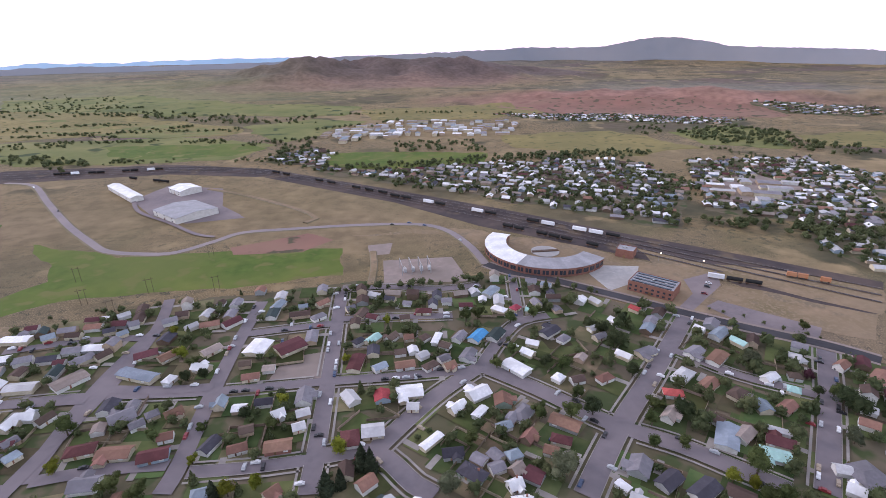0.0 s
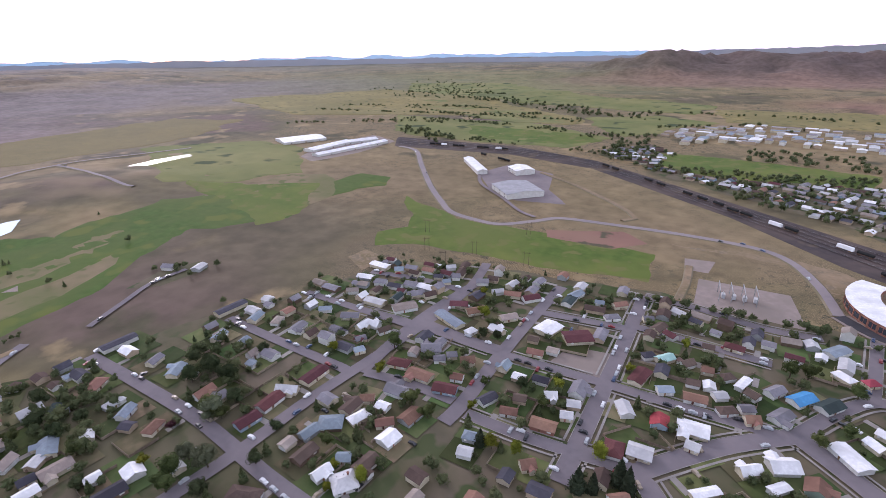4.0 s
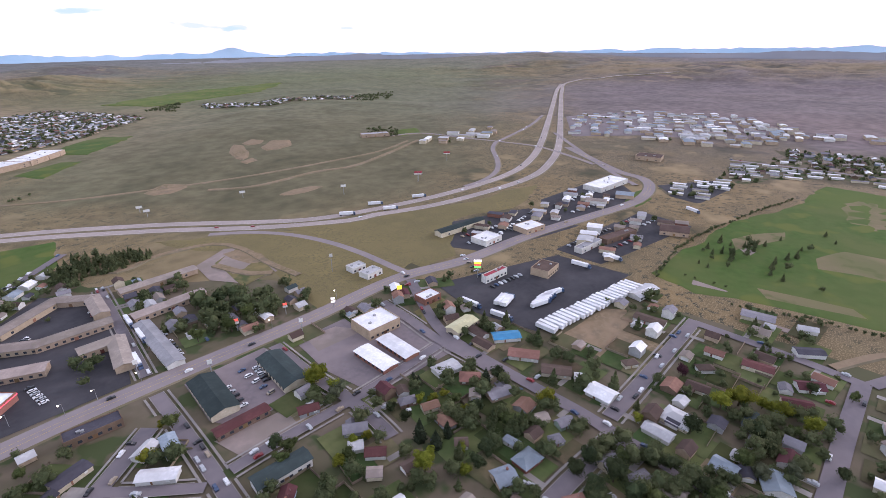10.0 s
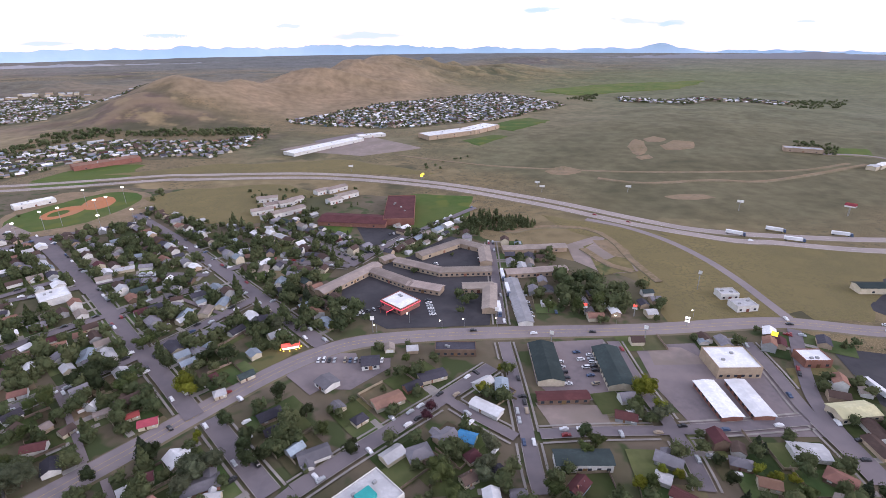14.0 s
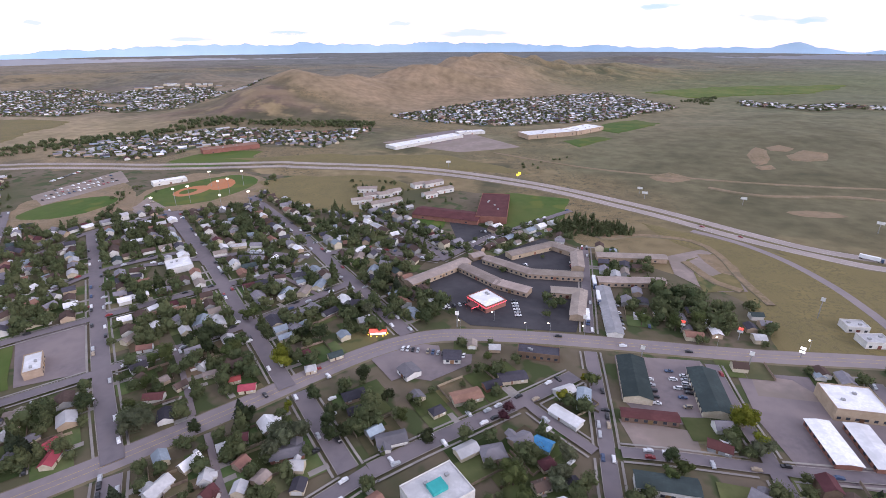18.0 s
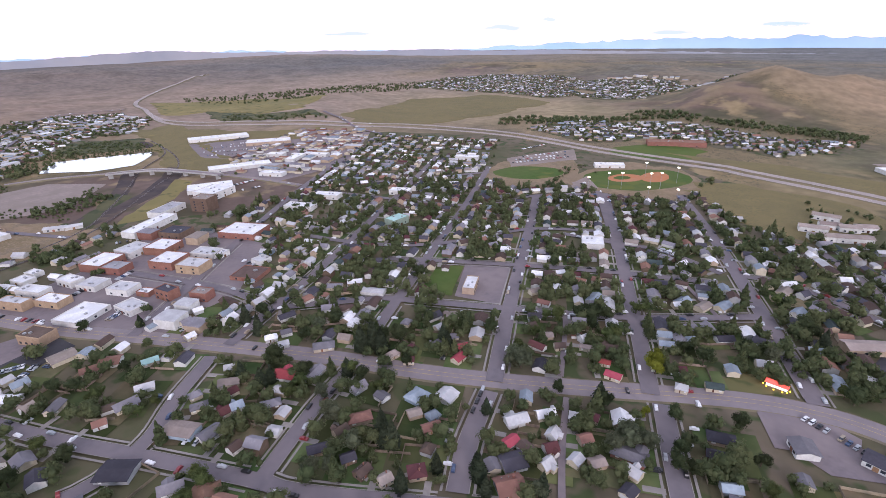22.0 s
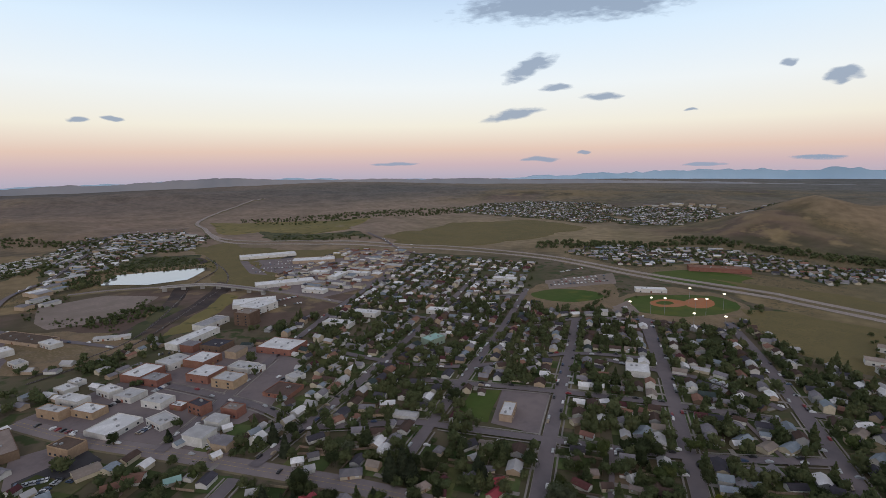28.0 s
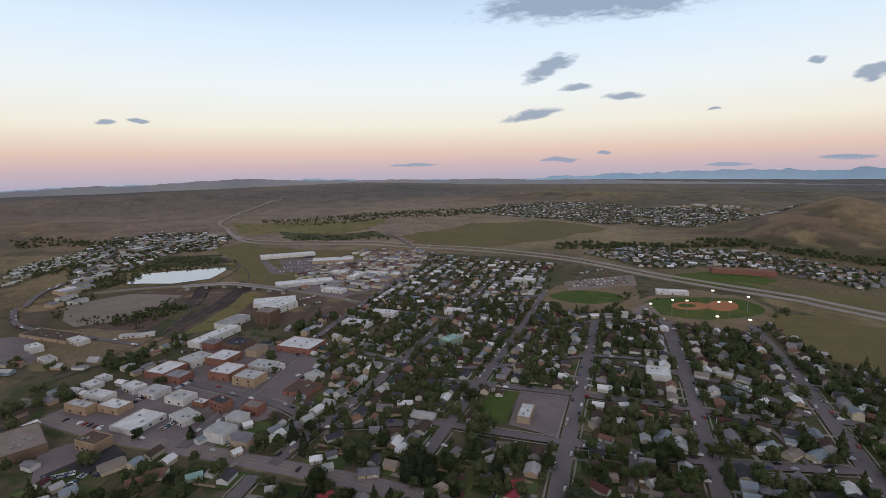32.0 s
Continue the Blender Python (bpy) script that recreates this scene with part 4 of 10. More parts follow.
patch("dry_dirt", [(-258, -677), (-278, -690), (-296, -683), (-297, -666), (-276, -657), (-262, -664)])
patch("dry_dirt", [(-443, -788), (-479, -842), (-481, -828), (-455, -774), (-427, -738), (-428, -753)])
patch("dry_dirt", [(-498, -839), (-519, -849), (-526, -833), (-508, -820), (-495, -824)])
patch("dry_dirt", [(-500, -787), (-539, -814), (-555, -797), (-531, -766), (-503, -760), (-491, -763)])
patch("dry_dirt", [(-423, -725), (-441, -733), (-437, -719), (-421, -714)])
patch("dry_dirt", [(-269, -683), (-287, -698), (-300, -677), (-289, -661), (-275, -666)])
patch("yellow_field", [(1249, -232), (1281, -291), (1065, -274), (870, -250), (761, -271), (754, -232), (780, -180), (920, -191)])
patch("asphalt_old", [(1000, -237), (961, -345), (835, -384), (756, -358), (788, -281), (870, -221)])
patch("dry_dirt", [(719, 78), (683, 30), (622, -22), (593, -46), (553, 6), (580, 67)])
patch("dry_dirt", [(-356, -533), (-377, -536), (-399, -530), (-404, -522), (-381, -521), (-363, -526)])
patch("gravel", [(-186, -395), (-209, -412), (-226, -405), (-224, -384), (-201, -372), (-188, -380)])
patch("dry_dirt", [(-207, -416), (-222, -414), (-228, -390), (-222, -369), (-209, -377), (-205, -398)])

# roads: name, width, kind, line
road("highway", 15, "main", [(455, 55), (396, 15), (337, -34), (295, -68), (243, -109), (195, -142), (159, -170), (124, -200), (92, -229), (63, -254), (38, -270), (11, -279), (-33, -279), (-85, -274), (-178, -262), (-266, -255), (-329, -232), (-414, -216), (-501, -191), (-579, -170), (-643, -173), (-687, -195), (-709, -238), (-773, -312), (-821, -366)])
road("interstate", 12, "inter", [(1609, -289), (1348, -285), (1165, -423), (970, -547), (850, -668), (670, -734), (460, -736), (291, -754), (253, -751), (70, -724), (-83, -650), (-199, -553), (-280, -463), (-320, -425), (-380, -397), (-477, -368), (-595, -355), (-701, -374), (-854, -433), (-1193, -586), (-1663, -800), (-1900, -896)])
road("interstate", 12, "inter", [(1540, -283), (1286, -277), (1119, -405), (938, -529), (818, -643), (646, -709), (444, -711), (280, -729), (246, -725), (69, -701), (-80, -631), (-192, -534), (-271, -447), (-338, -392), (-366, -383), (-450, -346), (-596, -322), (-708, -342), (-853, -398), (-1214, -569), (-1670, -784), (-1941, -890), (-2150, -836), (-2426, -604)])
road("ramp", 8, "main", [(-226, -474), (-255, -444), (-275, -405), (-284, -359), (-284, -316), (-280, -279), (-277, -253)])
road("ramp", 8, "main", [(-936, -448), (-841, -367), (-750, -289), (-695, -239), (-650, -192)])
road("ramp", 8, "main", [(-787, -492), (-735, -465), (-666, -412), (-611, -379), (-561, -366), (-518, -368)])
road("ramp", 8, "main", [(-787, -492), (-888, -510), (-1004, -535), (-1142, -582)])
road("crossroad", 9, "main", [(-710, -687), (-777, -654), (-790, -550), (-797, -494), (-798, -414), (-767, -346), (-728, -280)])
road("far_highway", 10, "inter", [(1609, -289), (1761, -297), (1986, -383), (2277, -551), (2501, -732)])
road("gravel_track", 5, "dirt", [(-50, -826), (-171, -731), (-284, -679), (-380, -646), (-510, -621), (-608, -611), (-703, -632)])
road("rail_road", 8, "main", [(-532, 777), (-482, 754), (-412, 660), (-340, 565), (-289, 506), (-261, 478), (-225, 466), (-195, 465), (-166, 490), (-144, 511), (-94, 515), (-23, 516), (37, 508), (64, 486), (80, 441), (87, 395)])
road("rail_road", 9, "street", [(87, 395), (103, 376), (127, 361), (176, 319), (205, 293), (241, 263), (273, 239), (292, 219)])
road("street", 11, "res", [(-35, 365), (-36, 292), (-37, 234), (-38, 192), (-39, 167)])
road("street", 11, "res", [(-94, 352), (-98, 301), (-100, 246), (-100, 194), (-102, 176)])
road("street", 11, "res", [(-156, 328), (-164, 282), (-167, 246), (-166, 190)])
road("street", 9, "res", [(-211, 250), (-167, 251), (-101, 246), (-40, 246), (2, 245), (50, 245)])
road("street", 9, "res", [(-96, 306), (-37, 312)])
road("street", 9, "res", [(-245, 306), (-200, 313), (-162, 311)])
road("street", 9, "res", [(-95, 187), (-65, 186), (-40, 187)])
road("street", 9, "res", [(-35, 317), (5, 314), (45, 310)])
road("street", 9, "res", [(-35, 365), (-2, 363), (42, 353), (74, 356)])
road("street", 12, "res", [(53, 248), (26, 227), (6, 207), (-11, 188)])
road("street", 12, "res", [(-39, 188), (-11, 188), (7, 166), (15, 159)])
road("street", 13, "res", [(53, 248), (80, 222), (108, 191), (134, 172), (150, 157), (167, 140)])
road("street", 13, "res", [(206, 284), (154, 230), (116, 192), (96, 170), (79, 150)])
road("street", 12, "res", [(268, 233), (228, 187), (181, 137)])
road("street", 9, "res", [(53, 248), (72, 276), (90, 295), (112, 300)])
road("street", 8, "res", [(103, 367), (96, 328), (90, 295)])
road("street", 8, "res", [(175, 248), (195, 221), (219, 202), (233, 193)])
road("street", 10, "res", [(-338, -48), (-279, -53), (-242, -56), (-211, -59)])
road("street", 9, "res", [(-335, -48), (-331, -16), (-327, 12), (-320, 45)])
road("street", 11, "res", [(-322, 42), (-258, 35), (-204, 30), (-168, 25)])
road("street", 9, "res", [(-322, 46), (-347, 64), (-368, 87), (-380, 110)])
road("street", 10, "res", [(-193, 29), (-187, 62), (-179, 109), (-175, 158), (-168, 204), (-159, 269), (-158, 323), (-165, 366)])
road("street", 10, "res", [(-327, 123), (-268, 121), (-217, 118), (-177, 112), (-153, 108), (-127, 105)])
road("street", 9, "res", [(-288, 196), (-227, 191), (-178, 188), (-169, 186)])
road("street", 9, "res", [(-267, 252), (-213, 250), (-167, 248)])
road("street", 9, "res", [(-159, 256), (-127, 251), (-101, 250)])
road("street", 9, "res", [(-163, 191), (-135, 194), (-105, 193)])
road("street", 10, "res", [(-270, -245), (-238, -201), (-222, -171), (-213, -126), (-206, -74), (-201, -51), (-194, -12), (-189, 14)])
road("street", 10, "res", [(-202, -51), (-162, -58), (-146, -60)])
road("street", 13, "res", [(35, -279), (65, -322), (108, -383), (180, -482), (256, -577)])
road("street", 12, "res", [(96, -223), (126, -264), (154, -301), (231, -405), (321, -520)])
road("street", 12, "res", [(88, -220), (66, -189), (50, -167)])
road("street", 11, "res", [(40, -167), (19, -182), (-5, -198), (-38, -220), (-65, -239)])
road("street", 9, "res", [(-79, -263), (-76, -237), (-71, -199), (-65, -159), (-64, -148)])
road("street", 7, "res", [(-34, -216), (-44, -203), (-63, -182)])
road("street", 9, "res", [(-147, -252), (-142, -210), (-141, -181), (-138, -155), (-134, -138)])
road("street", 8, "res", [(-75, -182), (-104, -179), (-139, -174), (-172, -171), (-210, -169)])
road("street", 9, "res", [(-229, -237), (-223, -206), (-215, -174), (-212, -148), (-209, -129)])
road("street", 9, "res", [(274, -378), (229, -393), (189, -408), (134, -400)])
road("street", 9, "res", [(19, -397), (-23, -447), (-88, -506), (-119, -533)])
road("street", 9, "res", [(122, -407), (87, -418), (19, -397)])
road("street", 9, "res", [(101, -511), (51, -455), (14, -401)])
road("street", 8, "res", [(-111, -428), (-95, -346), (-83, -284)])
road("street", 12, "res", [(159, -168), (201, -223), (256, -299), (304, -366), (370, -455)])
road("street", 12, "res", [(155, -160), (135, -126), (117, -103)])
road("street", 10, "res", [(235, -128), (284, -199), (340, -279), (405, -374), (509, -514)])
road("street", 10, "res", [(223, -113), (209, -87), (191, -60), (176, -38)])
road("street", 10, "res", [(296, -68), (320, -105), (348, -149), (396, -214), (452, -289), (531, -396), (615, -505)])
road("street", 10, "res", [(290, -56), (263, -29), (240, -11), (226, 13), (225, 28)])
road("street", 10, "res", [(349, -24), (379, -54), (428, -98), (499, -165), (595, -262), (711, -396)])
road("street", 10, "res", [(310, 52), (268, 24), (228, -6), (181, -40), (152, -61), (40, -167)])
road("street", 9, "res", [(342, -216), (305, -249), (252, -294), (193, -339), (132, -379)])
road("street", 9, "res", [(282, -176), (210, -233), (146, -286), (85, -355)])
road("street", 9, "res", [(324, -106), (282, -176)])
road("street", 9, "res", [(493, -22), (378, -91), (324, -106)])
road("street", 9, "res", [(499, -165), (396, -214), (337, -269), (303, -363), (247, -413)])
road("street", 9, "res", [(564, -278), (400, -369), (370, -455), (320, -512), (244, -548)])
road("street", 9, "res", [(595, -262), (531, -396), (486, -491)])
road("street", 9, "res", [(217, -382), (268, -445), (331, -523)])
road("street", 9, "res", [(855, 117), (765, 105), (700, 68), (624, 10), (592, -14)])
road("overpass", 9, "main", [(891, 29), (885, -23), (861, -84), (815, -158), (738, -208), (665, -245), (608, -268)])
road("street", 9, "res", [(1250, 62), (1463, -16), (1596, -104), (1643, -253)])
road("street", 9, "res", [(1113, -569), (1019, -561), (904, -535), (831, -542)])
road("far_road", 8, "main", [(-871, -122), (-870, -27), (-859, 73), (-836, 158), (-871, 260), (-909, 336), (-923, 435), (-880, 595)])
road("far_road", 6, "main", [(-920, 386), (-792, 372), (-698, 360), (-675, 362)])
road("lane", 6, "res", [(-365, 142), (-380, 176), (-392, 205), (-391, 236)])
road("track", 5, "dirt", [(-329, 28), (-347, 40), (-366, 56), (-377, 80), (-377, 103)])
road("street", 9, "res", [(855, 106), (939, 95), (1048, 51), (1241, 10), (1348, -23), (1470, -51)])
road("far_road", 7, "dirt", [(-190, -399), (-198, -360), (-211, -346)])
road("track", 5, "dirt", [(-230, 695), (-178, 658), (-120, 606), (-83, 565), (-73, 545), (-84, 532)])
road("lane", 5, "alley", [(-316, 669), (-283, 604), (-232, 555), (-192, 514), (-170, 502)])
road("track", 5, "dirt", [(-11, 439), (-10, 401), (-13, 368)])
road("track", 6, "dirt", [(-118, -482), (-134, -453), (-171, -460), (-214, -447), (-225, -414), (-221, -368), (-221, -324)])
road("track", 6, "dirt", [(-309, -626), (-358, -592), (-451, -588), (-507, -570), (-602, -588), (-720, -620)])
road("alley", 3.2, "alley", [(124, -187), (103, -156), (84, -131)])
road("alley", 3.2, "alley", [(137, -199), (163, -237), (181, -261)])
road("alley", 3.2, "alley", [(101, -325), (144, -360)])

# ---- pavements with kerbs along the nearer streets, cut where streets cross ----
walk_bm = bmesh.new()
for i, (_, w, k, line, lift) in enumerate(ROADS):
    if k not in ("res",) or min(math.hypot(*p) for p in line) > 420 or max(p[0] for p in line) < -60 and max(p[1] for p in line) > 0:
        continue
    for side in (-1, 1):
        mids = offset_line(line, side * (w / 2 + 2.4))
        def clear(j):
            x, y = (mids[j][0] + mids[j + 1][0]) / 2, (mids[j][1] + mids[j + 1][1]) / 2
            return math.hypot(x, y) < 480 and not near_road(x, y, 1.6, i)
        strip(walk_bm, line, side * (w / 2 + 1.8), side * (w / 2 + 3.0), 0.52, clear)
        strip(walk_bm, line, side * (w / 2), side * (w / 2 + 0.35), lift + 0.12, clear)
pavement = link_mesh("pavement", walk_bm, M["walk"])
tagged(pavement, "pale concrete footpaths and kerbs beside the streets", "pavement", kind="structure")

# painted lines on the highways
for colour, which, places, dash in (("paint_y", "main", (-1.7, 1.7), 0), ("paint_w", "inter", (-5.2, 5.0), 0), ("paint_w", "inter", (0.0,), 3)):
    bm = bmesh.new()
    for _, w, k, line, lift in ROADS:
        if k == which and w > 8:
            fine_line = line
            for d in places:
                strip(bm, fine_line, d - 0.08, d + 0.08, lift + 0.05, (lambda j: j % dash == 0) if dash else None)
    tagged(link_mesh("lane_marking", bm, M[colour]), "painted lane lines on the highway", "road marking", kind="structure")


# ---- houses ----
FOOT = []                       # centre and reach of all that stands on the ground


GRID = {}
SEEN = [0]


def taken(x, y, r):
    """Whether something stands within r of x, y."""
    while SEEN[0] < len(FOOT):
        a, b, c = FOOT[SEEN[0]]
        GRID.setdefault((int(a // 40), int(b // 40)), []).append((a, b, c))
        SEEN[0] += 1
    cx, cy = int(x // 40), int(y // 40)
    for ix in (cx - 1, cx, cx + 1):
        for iy in (cy - 1, cy, cy + 1):
            for a, b, c in GRID.get((ix, iy), ()):
                if (x - a) ** 2 + (y - b) ** 2 < (r + c) ** 2:
                    return True
    return False


def gable_body(bm, L, W, h, rise, x=0.0, y=0.0):
    """Walls with gable ends, the ridge along x."""
    pts = [(-L / 2, -W / 2), (L / 2, -W / 2), (L / 2, W / 2), (-L / 2, W / 2)]
    lo = [bm.verts.new((x + px, y + py, -0.1)) for px, py in pts]
    hi = [bm.verts.new((x + px, y + py, h)) for px, py in pts]
    g0, g1 = bm.verts.new((x - L / 2, y, h + rise)), bm.verts.new((x + L / 2, y, h + rise))
    bm.faces.new((lo[0], lo[1], hi[1], hi[0]))
    bm.faces.new((lo[2], lo[3], hi[3], hi[2]))
    bm.faces.new((lo[1], lo[2], hi[2], g1, hi[1]))
    bm.faces.new((lo[3], lo[0], hi[0], g0, hi[3]))


def gable_roof(bm, L, W, h, rise, over=0.5, x=0.0, y=0.0, hip=0.0):
    e = rise * over / (W / 2)
    for s in (-1, 1):
        solid(bm, [(x - L / 2 - over, y + s * (W / 2 + over), h - e + 0.06), (x + L / 2 + over, y + s * (W / 2 + over), h - e + 0.06),
                   (x + L / 2 + over - hip, y, h + rise + 0.06), (x - L / 2 - over + hip, y, h + rise + 0.06)][::s], 0.16)
    if hip:
        for s in (-1, 1):
            solid(bm, [(x + s * (L / 2 + over), y - W / 2 - over, h - e + 0.06), (x + s * (L / 2 + over), y + W / 2 + over, h - e + 0.06), (x + s * (L / 2 + over - hip), y, h + rise + 0.06)][::s], 0.16)


def turned(bm, a):
    bmesh.ops.rotate(bm, verts=bm.verts[:], cent=(0, 0, 0), matrix=Matrix.Rotation(a, 3, "Z"))


SHAPES = {  # length, width, wall height, rise, wing (x, length, width) or None, hip, storeys
    "bungalow": (10.4, 7.2, 2.6, 1.7, None, 0.0, 1), "ranch": (13.6, 7.2, 2.5, 1.4, (-3.8, 4.4, 5.2), 0.0, 1), "cottage": (8.0, 6.4, 2.8, 2.4, (1.2, 3.2, 4.2), 0.0, 1),
    "hipped": (10.2, 8.4, 2.6, 1.9, None, 3.5, 1), "two_storey": (8.4, 7.2, 4.9, 2.2, (1.8, 3.6, 5.0), 0.0, 2), "long": (18.5, 8.0, 2.8, 0.9, None, 0.0, 1), "trailer": (14.5, 4.4, 2.5, 0.45, None, 0.0, 1)}
WALL_WORD = {"white_wall": "white", "cream_wall": "cream", "tan_wall": "tan", "brown_wall": "brown", "blue_wall": "blue-grey", "gray_wall": "grey", "green_wall": "pale green", "brick": "red brick", "yellow_brick": "yellow brick"}
ROOF_WORD = {"white": "white metal", "pale": "pale grey", "gray": "grey shingle", "bluegray": "blue-grey shingle", "charcoal": "charcoal shingle", "brown": "brown shingle", "redbrown": "rust-brown shingle",
             "maroon": "dark maroon shingle", "tan": "tan shingle", "red": "bright red metal", "blue": "bright blue metal", "green": "dark green", "mint": "mint green metal", "steel": "grey metal", "yellow": "pale yellow metal"}
PROTO = {}


def house(shape, roof, wall, m, rich):
    key = (shape, roof, wall, rich)
    if key in PROTO:
        return copy_thing(PROTO[key], m)
    L, W, h, rise, wing, hip, storeys = SHAPES[shape]
    base = new("house")
    base.matrix_basis = m
    tagged(base, f"{WALL_WORD[wall]} {shape.replace('_', '-')} house with a {ROOF_WORD[roof]} roof", "house", "houses of the town", "")
    bm = bmesh.new()
    if hip:
        box(bm, -L / 2, L / 2, -W / 2, W / 2, -0.1, h)
    else:
        gable_body(bm, L, W, h, rise)
    part("wall", bm, M[wall], base)
    bm = bmesh.new()
    gable_roof(bm, L, W, h, rise, 0.55, hip=hip)
    roof_ob = part("roof", bm, M["roof_" + roof], base)
    if wing:
        wx, wl, ww = wing
        wr = rise * wl / W
        bm = bmesh.new()
        gable_body(bm, ww, wl, h, wr)
        turned(bm, math.pi / 2)
        bmesh.ops.translate(bm, verts=bm.verts[:], vec=(wx, -W / 2 - ww / 2 + 2.2, 0))
        part("wing", bm, M[wall], base)
        bm = bmesh.new()
        gable_roof(bm, ww + 1.6, wl, h, wr, 0.5)
        turned(bm, math.pi / 2)
        bmesh.ops.translate(bm, verts=bm.verts[:], vec=(wx, -W / 2 - ww / 2 + 2.9, 0.01))
        part("wing_roof", bm, M["roof_" + roof], base)
    fronts = [(-0.30, 1), (0.32, 1)] if rich else [(0.3, 1)]
    for s in range(storeys):
        z = 1.0 + 2.6 * s
        for fx, _ in fronts:
            for side in (-1, 1):
                if wing and side < 0 and abs(fx * L - wing[0]) < wing[1] / 2 + 0.8:
                    continue
                bm = bmesh.new()
                box(bm, fx * L - 0.85, fx * L + 0.85, side * W / 2 - 0.06, side * W / 2 + 0.06, z, z + 1.25)
                win = part("window", bm, M["trim"], base)
                if rich:
                    bm = bmesh.new()
                    box(bm, fx * L - 0.72, fx * L + 0.72, side * W / 2 - 0.08, side * W / 2 + 0.08, z + 0.12, z + 1.13)
                    part("pane", bm, M["glass"], win)
        if rich:
            for side in (-1, 1):
                bm = bmesh.new()
                box(bm, side * L / 2 - 0.07, side * L / 2 + 0.07, -0.7, 0.7, z, z + 1.2)
                part("window", bm, M["glass"], base)
    bm = bmesh.new()
    box(bm, -0.1 * L - 0.5, -0.1 * L + 0.5, -W / 2 - 0.08, -W / 2 + 0.05, 0.1, 2.15)
    part("door", bm, M["door"], base)
    if rich and shape != "trailer":
        bm = bmesh.new()
        box(bm, L * 0.22 - 0.4, L * 0.22 + 0.4, 0.7, 1.4, h, h + rise + 0.7)
        box(bm, L * 0.22 - 0.5, L * 0.22 + 0.5, 0.6, 1.5, h + rise + 0.7, h + rise + 0.82)
        part("chimney", bm, M["brick"], base)
        bm = bmesh.new()
        box(bm, -0.1 * L - 1.6, -0.1 * L + 1.6, -W / 2 - 1.7, -W / 2, -0.05, 0.25)
        part("porch", bm, M["walk"], base)
        for vx in (-0.24, 0.05):
            bm = bmesh.new()
            tube(bm, 0.12, 0.12, h + rise * 0.4, h + rise * 0.4 + 1.2, 6, vx * L, 1.6)
            part("vent_pipe", bm, M["pole"], base)
    PROTO[key] = base
    return base


def garage(roof, wall, m):
    key = ("garage", roof, wall)
    if key in PROTO:
        return copy_thing(PROTO[key], m)
    base = new("garage")
    base.matrix_basis = m
    tagged(base, f"small {WALL_WORD[wall]} garage with a {ROOF_WORD[roof]} roof", "garage", "garages of the town")
    bm = bmesh.new()
    gable_body(bm, 6.8, 6.0, 2.4, 1.3)
    part("wall", bm, M[wall], base)
    bm = bmesh.new()
    gable_roof(bm, 6.8, 6.0, 2.4, 1.3, 0.35)
    part("roof", bm, M["roof_" + roof], base)
    bm = bmesh.new()
    box(bm, 3.38, 3.46, -2.2, 2.2, 0.05, 2.15)
    part("garage_door", bm, M["trim"], base)
    PROTO[key] = base
    return base


rng = random.Random(11)
ROOF_MIX = ["gray"] * 7 + ["brown"] * 8 + ["redbrown"] * 3 + ["charcoal"] * 4 + ["pale"] * 5 + ["white"] * 4 + ["bluegray"] * 3 + ["maroon"] * 2 + ["tan"] * 4 + ["green"] * 1
WALL_MIX = ["white_wall"] * 5 + ["cream_wall"] * 4 + ["tan_wall"] * 3 + ["gray_wall"] * 2 + ["blue_wall"] * 2 + ["brown_wall"] * 2 + ["green_wall"] + ["brick"]
LOTS = []
PLACED = []                      # houses: x, y, turn, reach
NEAR = []                        # houses and trees told apart one by one


def street_turn(x, y):
    """The direction of the nearest street, in radians, and the distance to it."""
    best = (1e9, 0.0)
    for _, w, k, line, _ in ROADS:
        if k in ("inter", "dirt"):
            continue
        for a, b in zip(line, line[1:]):
            d = (a[0] - x) ** 2 + (a[1] - y) ** 2
            if d < best[0]:
                side = (b[0] - a[0]) * (y - a[1]) - (b[1] - a[1]) * (x - a[0])
                best = (d, math.atan2(b[1] - a[1], b[0] - a[0]) + (0 if side > 0 else math.pi))
    return best[1], math.sqrt(best[0])


def set_house(shape, roof, wall, x, y, turn, L=None, W=None):
    L0, W0 = SHAPES[shape][:2]
    L, W = L or L0, W or W0
    rich = math.hypot(x, y) < 172
    m = Matrix.Translation((x, y, float(height(x, y)) + 0.5)) @ Matrix.Rotation(turn, 4, "Z") @ Matrix.Diagonal((L / L0, W / W0, 1, 1))
    house(shape, roof, wall, Matrix.Identity(4), rich).matrix_basis = m
    FOOT.append((x, y, 0.5 * math.hypot(L, W) * 0.80))
    PLACED.append((x, y, turn, 0.5 * math.hypot(L, W)))


